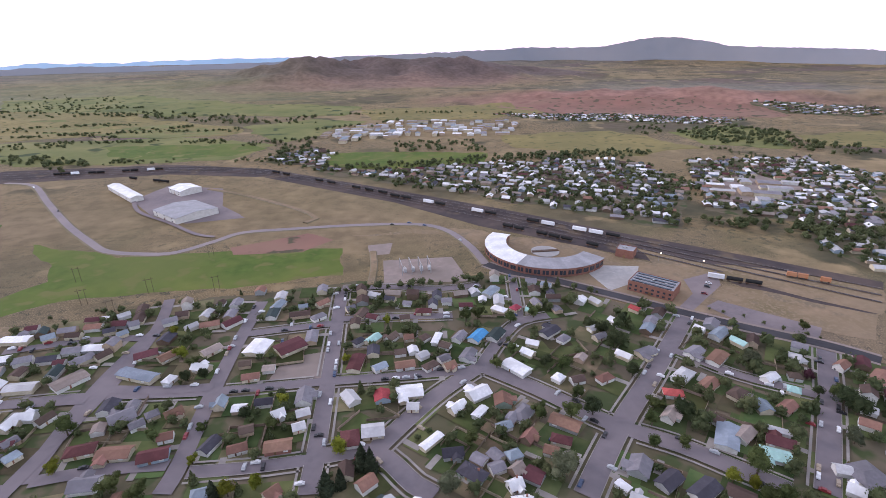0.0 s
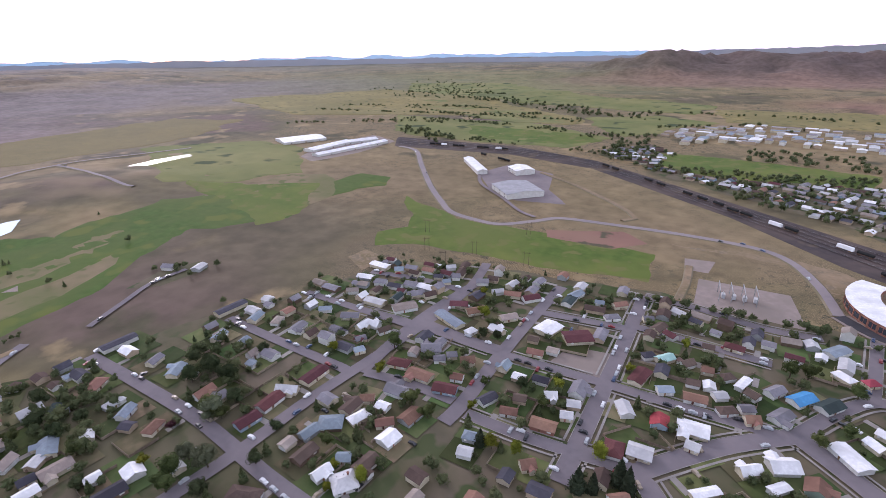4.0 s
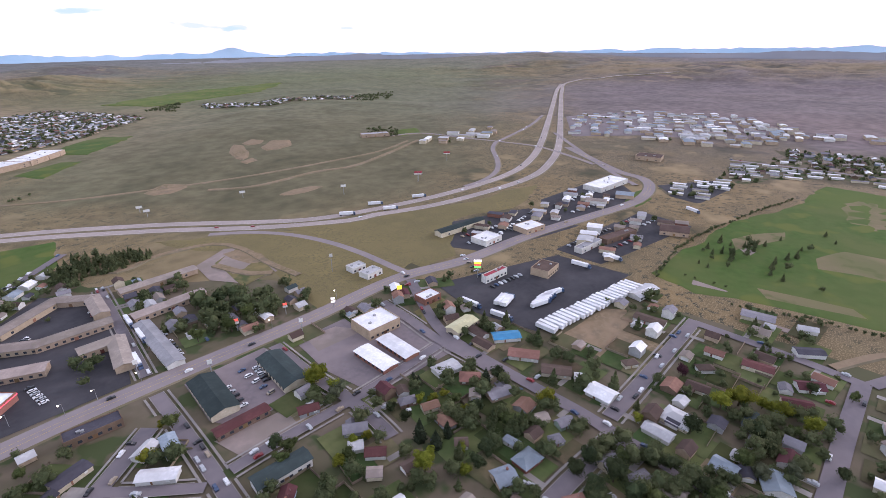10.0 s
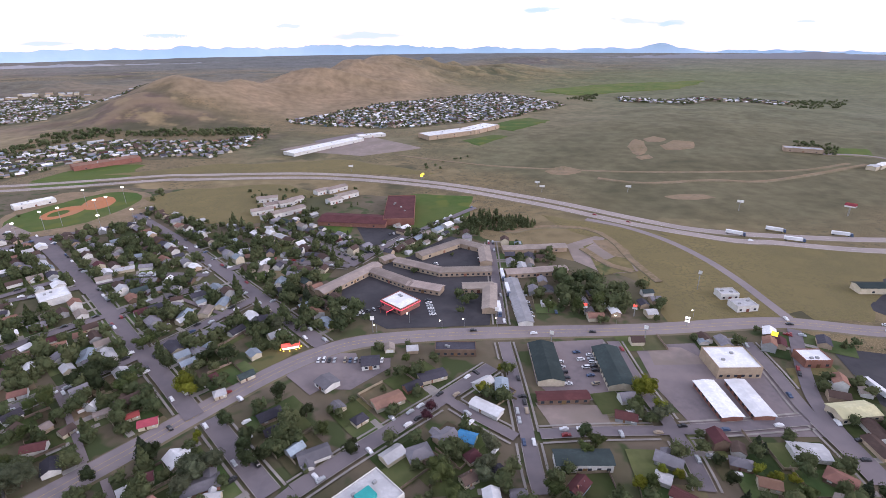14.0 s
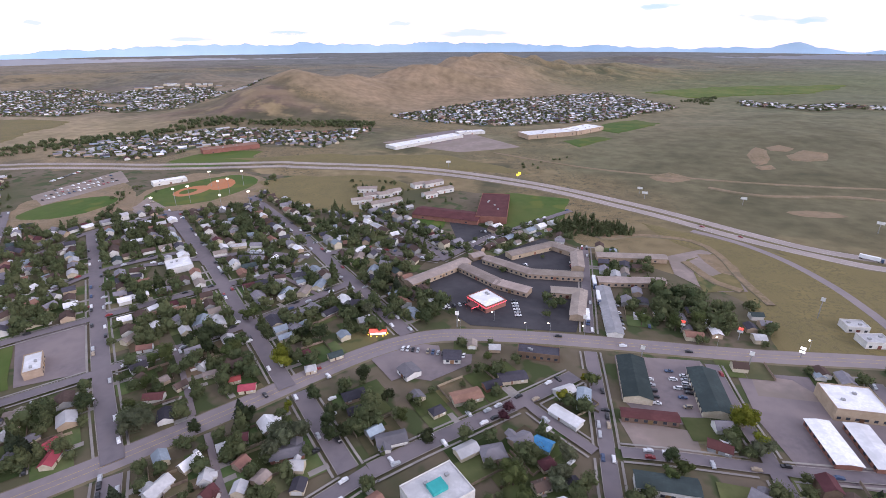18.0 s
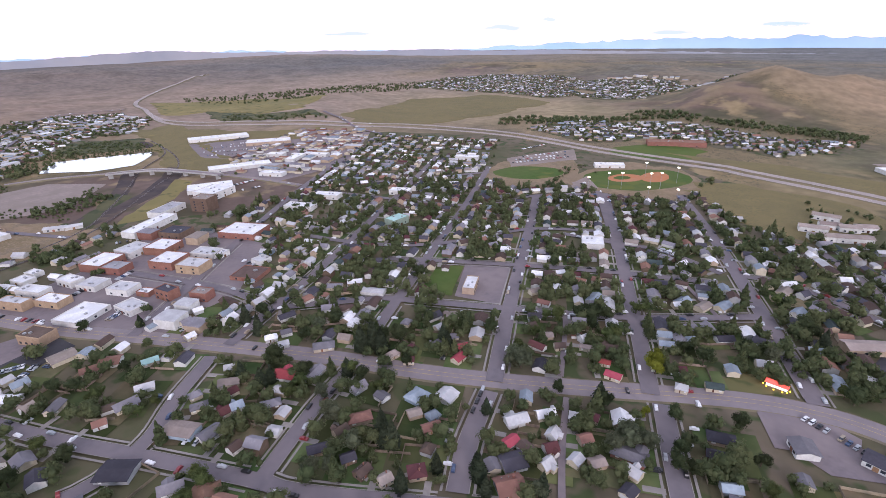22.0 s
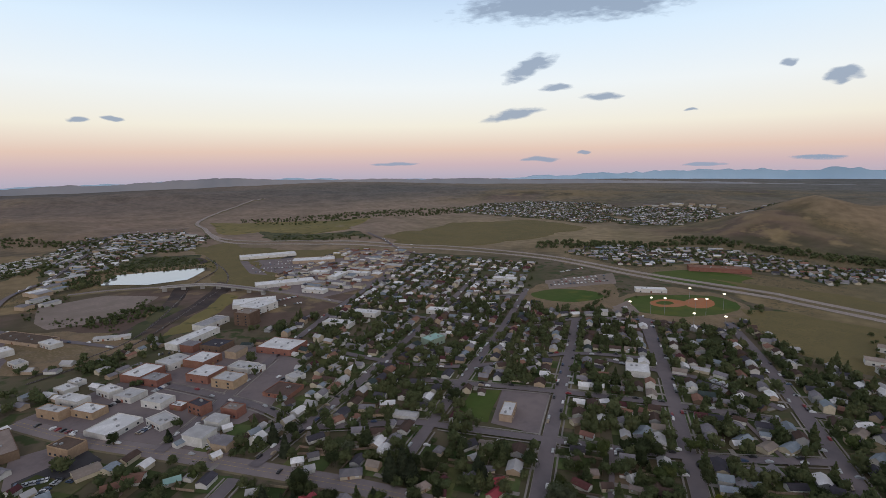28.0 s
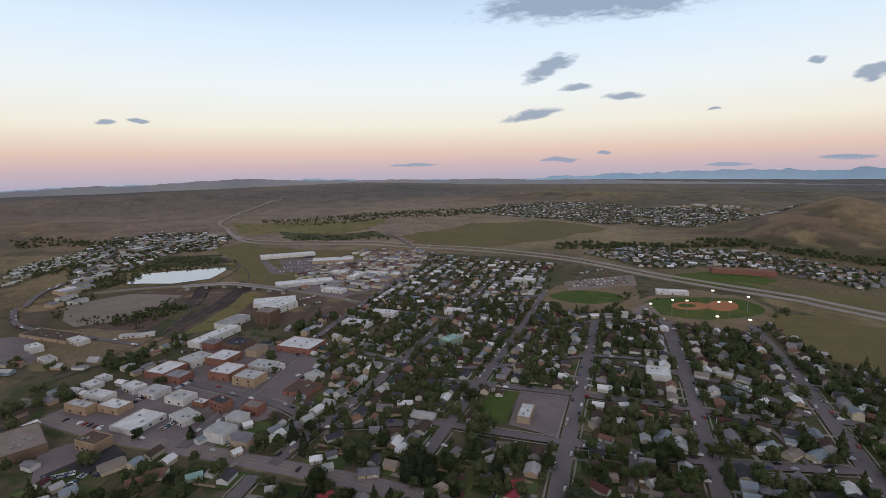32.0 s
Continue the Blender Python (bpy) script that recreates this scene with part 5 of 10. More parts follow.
def pinned(roof, x, y, L, W, turn=None):
    """A house whose roof, ridge and size are known; its door faces the nearest street."""
    along, gap = street_turn(x, y)
    if turn is None:
        turn = along
    else:
        turn = radians(turn)
        if math.cos(turn - along) < 0 and abs(math.cos(turn - along)) > 0.3:
            turn += math.pi
    if W < 5:
        shape = "trailer"
    elif L > 15:
        shape = "long"
    elif L > 11.5:
        shape = rng.choice(("ranch", "bungalow", "hipped"))
    else:
        shape = rng.choice(("bungalow", "cottage", "hipped", "bungalow"))
    if len(PLACED) >= 300:
        h, rise = SHAPES[shape][2:4]
        far_house(x, y, turn, L, W, h + 0.5, rise, roof, rng.choice(WALL_MIX[:9]))
        FOOT.append((x, y, 0.4 * math.hypot(L, W)))
        PLACED.append((x, y, turn, 0.5 * math.hypot(L, W)))
        LOTS.append((x, y, along))
        NEAR.append((x, y))
        return
    pale = roof in ("white", "pale", "mint")
    set_house(shape, roof, rng.choice(WALL_MIX[:9] if pale or math.hypot(x, y) > 235 else WALL_MIX), x, y, turn, L, W)
    LOTS.append((x, y, along))
    NEAR.append((x, y))


# a plain building: flat roof behind a parapet, or a low gable over a long wing
OLD_MIX = ["charcoal"] * 4 + ["gray"] * 5 + ["brown"] * 5 + ["redbrown"] * 2 + ["maroon", "green", "tan", "bluegray", "pale", "pale", "white", "white"]
FAR_MIX = ROOF_MIX + ["white"] * 5 + ["pale"] * 6 + ["tan"] * 3 + ["gray"] * 4
GABLED = {"motel_wing", "motel", "apartment_house", "apartment_row", "storage_building", "industrial_shed", "school", "roadside_inn", "long_shed", "shop_row", "filling_station", "small_shop", "motel_office", "shed_building"}


def building(kind, x, y, L, W, turn, h, wall, roof):
    a = radians(turn)
    base = new(kind)
    base.matrix_basis = Matrix.Translation((x, y, float(height(x, y)) + 0.4)) @ Matrix.Rotation(a, 4, "Z")
    word = kind.replace("_", " ")
    tagged(base, f"{WALL_WORD[wall]} {word} with a {'low pitched' if kind in GABLED else 'flat'} {ROOF_WORD[roof].split()[0]} roof", "building", "larger buildings")
    far = math.hypot(x, y) > 400
    n_steps = max(2, int(math.hypot(L, W) / 14))
    FOOT.extend((x + math.cos(a) * L * (u / n_steps - 0.5), y + math.sin(a) * L * (u / n_steps - 0.5), W / 2 + 1) for u in range(n_steps + 1))
    if kind in GABLED and W <= L * 1.2 or kind in ("motel", "storage_building"):
        along = L >= W
        LL, WW = (L, W) if along else (W, L)
        rise = min(2.6, WW * (0.05 if kind == "storage_building" else 0.13))
        spin = 0 if along else math.pi / 2
        bm = bmesh.new()
        gable_body(bm, LL, WW, h - rise * 0.6, rise)
        turned(bm, spin)
        part("wall", bm, M[wall], base)
        bm = bmesh.new()
        gable_roof(bm, LL, WW, h - rise * 0.6, rise, 0.6)
        turned(bm, spin)
        part("roof", bm, M["roof_" + roof], base)
    else:
        bm = bmesh.new()
        box(bm, -L / 2, L / 2, -W / 2, W / 2, -0.2, h - 0.5)
        part("wall", bm, M[wall], base)
        bm = bmesh.new()
        box(bm, -L / 2 + 0.35, L / 2 - 0.35, -W / 2 + 0.35, W / 2 - 0.35, h - 0.5, h - 0.25)
        part("roof", bm, M["roof_" + roof], base)
        for x0, x1, y0, y1 in ((-L / 2, L / 2, -W / 2, -W / 2 + 0.3), (-L / 2, L / 2, W / 2 - 0.3, W / 2), (-L / 2, -L / 2 + 0.3, -W / 2 + 0.3, W / 2 - 0.3), (L / 2 - 0.3, L / 2, -W / 2 + 0.3, W / 2 - 0.3)):
            bm = bmesh.new()
            box(bm, x0, x1, y0, y1, h - 0.5, h + 0.25)
            part("parapet", bm, M[wall], base)
        for u in range(2 if L * W < 900 else 4):
            bm = bmesh.new()
            ux, uy = (rng.random() - 0.5) * L * 0.6, (rng.random() - 0.5) * W * 0.6
            box(bm, ux - 0.9, ux + 0.9, uy - 0.7, uy + 0.7, h - 0.25, h + 0.75)
            part("roof_unit", bm, M["pole"], base)
    if kind == "engine_shop":
        for i in range(4):
            bm = bmesh.new()
            y0 = -W / 2 + (i + 0.5) * W / 4
            box(bm, -L / 2 + 2, L / 2 - 2, y0 - 0.9, y0 + 0.9, h - 0.25, h + 0.5)
            part("skylight", bm, M["glass"], base, "long dark skylight")
    if kind == "office_building":
        bm = bmesh.new()
        box(bm, -3.6, 3.6, -3.0, 3.0, h - 0.25, h + 1.6)
        part("roof_house", bm, M["roof_teal"], base, "teal roof house")
    LL, WW = max(L, W), min(L, W)
    spin = 0 if L >= W else math.pi / 2
    storeys = max(1, int((h - 1) / 3.2))
    gap = 4.0 if not far else 8.0
    n = max(1, min(10 if not far else 3, int(LL / gap)))
    me = None
    for s in range(storeys):
        for i in range(n):
            for side in (-1, 1):
                px, py = (i + 0.5 - n / 2) * LL / n, side * WW / 2
                if me is None:
                    bm = bmesh.new()
                    box(bm, -0.9, 0.9, -0.07, 0.07, 0, 1.5)
                    win = part("window", bm, M["glass"], base)
                    me = win.data
                else:
                    win = new("window", me)
                    win.parent = base
                win.matrix_basis = Matrix.Rotation(spin, 4, "Z") @ Matrix.Translation((px, py, 0.9 + 3.2 * s))
    bm = bmesh.new()
    box(bm, -1.1, 1.1, -WW / 2 - 0.12, -WW / 2 + 0.02, 0, 2.4)
    turned(bm, spin)
    part("door", bm, M["door"], base)
    return base


def roundhouse():
    """The brick arc round a turntable, part white roof and part grey."""
    cx, cy, ri, ro, h = 147.0, 415.0, 37.0, 55.0, 8.0
    base = new("roundhouse")
    base.location = (cx, cy, 0.4)
    tagged(base, "curved red brick roundhouse with a white and grey roof", "roundhouse")
    for i in range(8):
        FOOT.append((cx + 46 * math.cos(radians(135 + 26 * i)), cy + 46 * math.sin(radians(135 + 26 * i)), 14))
    FOOT.append((cx, cy, 36))

    def at(deg, r, z):
        return (r * math.cos(radians(deg)), r * math.sin(radians(deg)), z)
    bays = [138 + 7.375 * i for i in range(25)]
    for i, (a, b) in enumerate(zip(bays, bays[1:])):
        bm = bmesh.new()
        lo = [bm.verts.new(at(d, r, -0.2)) for d, r in ((a, ri), (b, ri), (b, ro), (a, ro))]
        hi = [bm.verts.new(at(d, r, z)) for d, r, z in ((a, ri, h + 1.0), (b, ri, h + 1.0), (b, ro, h - 0.6), (a, ro, h - 0.6))]
        for k in range(4):
            if k == 1 and i < 23 or k == 3 and i > 0:
                continue
            bm.faces.new((lo[k], lo[(k + 1) % 4], hi[(k + 1) % 4], hi[k]))
        bm.faces.new(lo[::-1])
        bmesh.ops.recalc_face_normals(bm, faces=bm.faces[:])
        part("bay_wall", bm, M["brick"], base)
        for f in (0.3, 0.7):
            bm = bmesh.new()
            d = a + (b - a) * f
            box(bm, -0.12, 0.12, -1.1, 1.1, 1.6, 5.2, Matrix.Rotation(radians(d), 4, "Z") @ Matrix.Translation((ro, 0, 0)))
            part("window", bm, M["glass"], base)
        bm = bmesh.new()
        box(bm, -0.1, 0.35, -0.35, 0.35, -0.2, h - 0.7, Matrix.Rotation(radians(a), 4, "Z") @ Matrix.Translation((ro, 0, 0)))
        part("pilaster", bm, M["brick"], base)
        bm = bmesh.new()
        solid(bm, [at(a, ri - 0.7, h + 1.2), at(a, ro + 0.7, h - 0.45), at(b, ro + 0.7, h - 0.45), at(b, ri - 0.7, h + 1.2)], 0.3)
        bmesh.ops.recalc_face_normals(bm, faces=bm.faces[:])
        part("roof_panel", bm, M["roof_white"] if i < 12 else M["roof_steel"], base, "white membrane roof" if i < 12 else "grey roof")
        bm = bmesh.new()
        box(bm, -0.1, 0.1, -1.7, 1.7, 0.1, 5.6, Matrix.Rotation(radians((a + b) / 2), 4, "Z") @ Matrix.Translation((ri, 0, 0)))
        part("engine_door", bm, M["wood"], base)
    pit = new("turntable")
    pit.location = (cx, cy, 0.45)
    tagged(pit, "round steel turntable in a shallow pit", "turntable")
    bm = bmesh.new()
    tube(bm, 13, 13, -0.2, 0.12, 40)
    part("pit", bm, M["concrete"], pit)
    bm = bmesh.new()
    box(bm, -12.5, 12.5, -1.8, 1.8, 0.12, 0.9)
    part("bridge", bm, M["rust"], pit)
    for s in (-0.75, 0.75):
        bm = bmesh.new()
        box(bm, -12.5, 12.5, s - 0.05, s + 0.05, 0.9, 1.05)
        part("rail", bm, M["rail"], pit)


def crowded(x, y):
    """Whether a house or two that are known stand close by, so that the gap beside them stays a yard."""
    return math.hypot(x, y) < 330 and sum((x - a) ** 2 + (y - b) ** 2 < 26 ** 2 for a, b in NEAR) >= 2


def fill_houses():
    """Houses along every street where the lots are still free: the nearest one by one, the rest joined."""
    found = []
    for i, (_, w, k, line, _) in enumerate(ROADS):
        if k != "res":
            continue
        dense = resample(line[::2] if len(line) > 3 else line, 3)
        for side in (-1, 1):
            run = rng.uniform(4, 10)
            for a, b in zip(dense, dense[1:]):
                run += math.hypot(b[0] - a[0], b[1] - a[1])
                if run < 13.0:
                    continue
                t = math.atan2(b[1] - a[1], b[0] - a[0])
                set_back = w / 2 + 4.5 + rng.uniform(5.0, 8.0)
                x, y = a[0] - side * math.sin(t) * set_back, a[1] + side * math.cos(t) * set_back
                if not inside(town_outline, x, y) or math.hypot(x, y) > 760 or taken(x, y, 5.6) or near_road(x, y, 5.5, i) or on_patch(x, y) or crowded(x, y):
                    continue
                run = rng.uniform(-2.5, 1.5)
                shape = rng.choice(["bungalow", "bungalow", "ranch", "cottage", "cottage", "hipped", "two_storey"])
                turn = t + (0 if side > 0 else math.pi)
                if shape == "cottage":
                    turn += math.pi / 2
                L, W = SHAPES[shape][:2]
                FOOT.append((x, y, 0.4 * math.hypot(L, W)))
                found.append((math.hypot(x, y), shape, x, y, turn))
                if math.hypot(x, y) < 520:
                    LOTS.append((x, y, t + (0 if side > 0 else math.pi)))
    found.sort()
    for r, shape, x, y, turn in found:
        L, W, h, rise = SHAPES[shape][:4]
        far_house(x, y, turn, L, W, h + 0.5, rise, rng.choice(FAR_MIX if r > 640 else OLD_MIX), rng.choice(["white_wall", "white_wall", "cream_wall", "tan_wall", "gray_wall", "brown_wall"]))
        if rng.random() < 0.5:
            far_house(x + math.cos(turn) * 2 - math.sin(turn) * 12, y + math.sin(turn) * 2 + math.cos(turn) * 12, turn, 6, 5.5, 2.6, 1.1, rng.choice(ROOF_MIX), "white_wall")
        PLACED.append((x, y, turn, 0.5 * math.hypot(L, W)))


def fill_back_yards():
    """Garages in the back yards."""
    for x, y, turn, _ in list(PLACED):
        if math.hypot(x, y) > 300 or rng.random() < 0.55:
            continue
        d = rng.uniform(10.5, 15)
        gx, gy = x - math.sin(turn) * d + math.cos(turn) * rng.uniform(-5, 5), y + math.cos(turn) * d + math.sin(turn) * rng.uniform(-5, 5)
        if taken(gx, gy, 3.0) or near_road(gx, gy, 3.5) or on_patch(gx, gy) or not inside(town_outline, gx, gy):
            continue
        garage(rng.choice(["gray", "pale", "brown", "white", "charcoal", "tan"]), rng.choice(["white_wall", "cream_wall", "tan_wall"]),
               Matrix.Translation((gx, gy, 0.5)) @ Matrix.Rotation(turn + rng.choice((0, 1.5708, 3.1416)), 4, "Z"))
        FOOT.append((gx, gy, 3.4))


def fill_gaps():
    """Sheds and small houses in what is left of the blocks."""
    count = 0
    for _ in range(5200):
        x, y = rng.uniform(-330, 640), rng.uniform(-640, 370)
        r = math.hypot(x, y)
        if r > 640 or not inside(town_outline, x, y) or taken(x, y, 5.0) or near_road(x, y, 4.5) or on_patch(x, y):
            continue
        turn, gap = street_turn(x, y)
        if gap > 48 or crowded(x, y) and rng.random() < 0.93:
            continue
        turn += rng.choice((0, math.pi / 2))
        if r < 330 and count < 60:
            count += 1
            garage(rng.choice(["gray", "pale", "brown", "white", "charcoal", "tan"]), rng.choice(["white_wall", "cream_wall", "tan_wall"]), Matrix.Translation((x, y, 0.5)) @ Matrix.Rotation(turn, 4, "Z"))
            FOOT.append((x, y, 3.6))
            if count % 2:
                LOTS.append((x, y, turn))
        else:
            far_house(x, y, turn, rng.uniform(7, 11), rng.uniform(6, 7.5), 3.2, rng.uniform(1.2, 2.0), rng.choice(OLD_MIX if y < -60 or x > 120 else ROOF_MIX), rng.choice(["white_wall", "cream_wall", "tan_wall", "gray_wall"]))
            FOOT.append((x, y, 4.4))
        PLACED.append((x, y, turn, 4.0))


def lay_lots():
    """Grass and dry yards round the houses, with drives and fences."""
    green, dry, drive, fence = bmesh.new(), bmesh.new(), bmesh.new(), bmesh.new()
    for n, (x, y, turn) in enumerate(LOTS):
        m = Matrix.Translation((x, y, 0.380 + 0.0009 * (n % 101))) @ Matrix.Rotation(turn, 4, "Z")
        for lo, hi in ((-11.5, 2), (2.3, 17)):
            bm = green if rng.random() < (0.78 if y < -60 or x > 120 else 0.6) else dry
            pts = [m @ Vector(p) for p in ((-8.2, lo, 0), (8.2, lo, 0), (8.2, hi, 0), (-8.2, hi, 0))]
            if any(near_road(p.x, p.y, 0.4) for p in pts) and lo > 0:
                continue
            bm.faces.new([bm.verts.new(p) for p in pts])
        if rng.random() < 0.6:
            s = rng.choice((-1, 1)) * 5.6
            pts = [m @ Vector((s + px, py, 0.03)) for px, py in ((-1.6, -12.5), (1.6, -12.5), (1.6, -3), (-1.6, -3))]
            drive.faces.new([drive.verts.new(p) for p in pts])
        if math.hypot(x, y) < 330 and rng.random() < 0.55:
            for x0, x1, y0, y1 in ((-8.4, -8.3, 2, 16.5), (-8.4, 8.4, 16.5, 16.6)):
                if not near_road(*(m @ Vector(((x0 + x1) / 2, (y0 + y1) / 2, 0))).xy, 0.8):
                    box(fence, x0, x1, y0, y1, 0, 1.6, m)
    for name, bm, mat, label, cat in (("lawn", green, "lot_green", "green lawns round the houses", "lawn"), ("yard", dry, "lot_dry", "dry brown yards round the houses", "yard"),
                                      ("driveway", drive, "walk", "pale concrete driveways", "driveway"), ("fence", fence, "wood", "weathered board fences between yards", "fence")):
        tagged(link_mesh(name, bm, M[mat]), label, cat, kind="stuff")


# ---- trees ----
def crown_points(seed, n, form, size=0.036):
    q = random.Random(seed)
    lobes = []
    if form == "cone":
        for i in range(n):
            u = q.random() ** 0.75
            r = (1 - u) * 0.34 * (0.75 + 0.35 * math.sin(u * 46)) * math.sqrt(q.uniform(0.35, 1))
            a = q.uniform(0, 6.2832)
            lobes.append((r * math.cos(a), r * math.sin(a), 0.06 + 0.94 * u, (0.022 + 0.03 * (1 - u)) * size / 0.036))
        return lobes
    blobs = [(q.uniform(-0.27, 0.27), q.uniform(-0.27, 0.27), q.uniform(0.30, 0.76), q.uniform(0.14, 0.24)) for _ in range(11)] + [(0, 0, 0.60, 0.32), (0, 0, 0.5, 0.30)]
    for i in range(n):
        bx, by, bz, br = blobs[i % len(blobs)]
        d = Vector((q.gauss(0, 1), q.gauss(0, 1), q.gauss(0, 1))).normalized() * br * q.uniform(0.82, 1.04)
        lobes.append((bx + d.x, by + d.y, max(0.16, bz + d.z * 0.9), q.uniform(0.45, 0.95) * size))
    return lobes


def leaf_mesh(points, q):
    vs, fs = [], []
    for x, y, z, s in points:
        u = Vector((q.gauss(0, 1), q.gauss(0, 1), q.gauss(0, 0.7))).normalized()
        v = u.orthogonal().normalized()
        w = u.cross(v)
        k = len(vs)
        for p, r in ((v, 1.0), (w, 0.85), (-v, 1.1), (-w, 0.8)):
            vs.append(tuple(Vector((x, y, z)) + p * s * r + u * s * 0.35 * q.uniform(-1, 1)))
        fs += [(k, k + 1, k + 2), (k, k + 2, k + 3)]
    return vs, fs


def lumps(seed, n, form):
    """The dark inside of a crown: uneven lumps that fill it behind the leaves."""
    q = random.Random(seed)
    bm = bmesh.new()
    if form == "cone":
        spots = [(0, 0, 0.10 + 0.17 * i, 0.27 * (1 - 0.17 * i)) for i in range(5)]
    else:
        spots = [(q.uniform(-0.26, 0.26), q.uniform(-0.26, 0.26), q.uniform(0.34, 0.70), q.uniform(0.12, 0.18)) for _ in range(n)] + [(0, 0, 0.56, 0.28)]
    for x, y, z, r in spots:
        bmesh.ops.create_icosphere(bm, subdivisions=1, radius=r, matrix=Matrix.Translation((x, y, z)) @ Matrix.Rotation(q.uniform(0, 3), 4, "Z") @ Matrix.Diagonal((1, 1, 1.15 if form == "cone" else 0.9, 1)))
    for v in bm.verts:
        v.co *= 1 + 0.10 * q.uniform(-1, 1)
    bm.verts.index_update()
    out = [tuple(v.co) for v in bm.verts], [tuple(v.index for v in f.verts) for f in bm.faces]
    bm.free()
    return out


def whole_crown(seed, n, form, size, inner):
    """Leaves round the lumps."""
    q = random.Random(seed)
    vs, fs = leaf_mesh(crown_points(seed, n, form, size), q)
    lv, lf = lumps(seed, inner, form)
    k = len(vs)
    return vs + lv, fs + [tuple(i + k for i in f) for f in lf]


TREES = {}
TREE_LABEL = {"leaf_dark": "dark green broadleaf tree with a rounded crown", "leaf_green": "green broadleaf tree with a spreading crown", "leaf_gray": "grey-green broadleaf tree with an airy crown",
              "leaf_yellow": "yellow-green broadleaf tree turning in autumn", "leaf_spruce": "dark blue-green spruce with a pointed crown", "leaf_red": "small tree with dark purple leaves"}


def tree(kind, variant, x, y, size):
    key = (kind, variant)
    m = Matrix.Translation((x, y, float(height(x, y)) + 0.4)) @ Matrix.Rotation(rng.uniform(0, 6.28), 4, "Z") @ Matrix.Diagonal((size, size, size * rng.uniform(0.85, 1.1), 1))
    if key in TREES:
        ob = copy_thing(TREES[key], Matrix.Identity(4))
        ob.matrix_basis = m
        return ob
    base = new("tree")
    form = "cone" if kind == "leaf_spruce" else "round"
    tagged(base, TREE_LABEL[kind], "tree", "trees of the town")
    bm = bmesh.new()
    tube(bm, 0.035, 0.016, 0, 0.62 if form == "round" else 0.9, 7)
    if form == "round":
        for i in range(4):
            a = 1.6 * i + variant
            lim = bmesh.new()
            tube(lim, 0.016, 0.006, 0, 0.34, 5)
            bmesh.ops.rotate(lim, verts=lim.verts[:], cent=(0, 0, 0), matrix=(Matrix.Rotation(a, 3, "Z") @ Matrix.Rotation(0.75, 3, "Y")))
            bmesh.ops.translate(lim, verts=lim.verts[:], vec=(0, 0, 0.30 + 0.05 * i))
            tmp = bpy.data.meshes.new("limb")
            lim.to_mesh(tmp)
            lim.free()
            bm.from_mesh(tmp)
            bpy.data.meshes.remove(tmp)
    part("trunk", bm, M["bark"], base)
    vs, fs = whole_crown(variant * 13 + len(kind), 2300 if form == "round" else 1300, form, 0.027, 9)
    ob = raw_mesh("crown", vs, fs, M[kind])
    ob.parent = base
    base.matrix_basis = m
    TREES[key] = base
    return base


WOODS = []                        # trees that are too many to count: x, y, size, cone


def pinned_tree(kind, x, y, size):
    tree(kind, rng.randrange(3), x, y, size)
    FOOT.append((x, y, 0.16 * size))


def grow_town_trees():
    """Trees in gardens and along the kerbs, thicker in the old town."""
    spots = []
    for x, y, turn, reach in PLACED:
        old = y < -60 or x > 120
        leafy = x > 20 and y < -170 and math.hypot(x, y) < 640
        for _ in range(rng.choice((2, 3)) + (2 if old else 0) + (1 if leafy else 0) if x * x + y * y < 330 ** 2 else rng.choice((2, 3, 3)) + (2 if leafy else 0)):
            if rng.random() < 0.62:
                d, o = rng.uniform(6.5, 18), rng.uniform(-9, 9)
            else:
                d, o = rng.uniform(-9.5, -5.5), rng.uniform(-8, 8)
            tx, ty = x - math.sin(turn) * d + math.cos(turn) * o, y + math.cos(turn) * d + math.sin(turn) * o
            if near_road(tx, ty, 1.2) or taken(tx, ty, 1.2) or on_patch(tx, ty, ("dry_grass",)):
                continue
            spots.append((math.hypot(tx, ty), tx, ty, old, leafy))
    spots.sort()
    for i, (r, tx, ty, old, leafy) in enumerate(spots):
        cone = rng.random() < (0.17 if old else 0.10)
        size = rng.uniform(4.0, 10.5) * (1.2 if cone else 1.0) * (1.25 if leafy else 1.15 if old else 0.8)
        if i < 40:
            kind = "leaf_spruce" if cone else rng.choice(["leaf_dark"] * 5 + ["leaf_green"] * 6 + ["leaf_gray"] * 2 + ["leaf_yellow"] + ["leaf_red"] * (1 if rng.random() < 0.3 else 0))
            tree(kind, rng.randrange(3), tx, ty, size)
        else:
            WOODS.append((tx, ty, size, cone))


def wood_stand(outline, gap, size, cone=0.0):
    """Fills an outline with trees."""
    xs, ys = [p[0] for p in outline], [p[1] for p in outline]
    n = int((max(xs) - min(xs)) * (max(ys) - min(ys)) / gap ** 2)
    for _ in range(n):
        x, y = rng.uniform(min(xs), max(xs)), rng.uniform(min(ys), max(ys))
        if inside(outline, x, y):
            WOODS.append((x, y, size * rng.uniform(0.6, 1.25), rng.random() < cone))


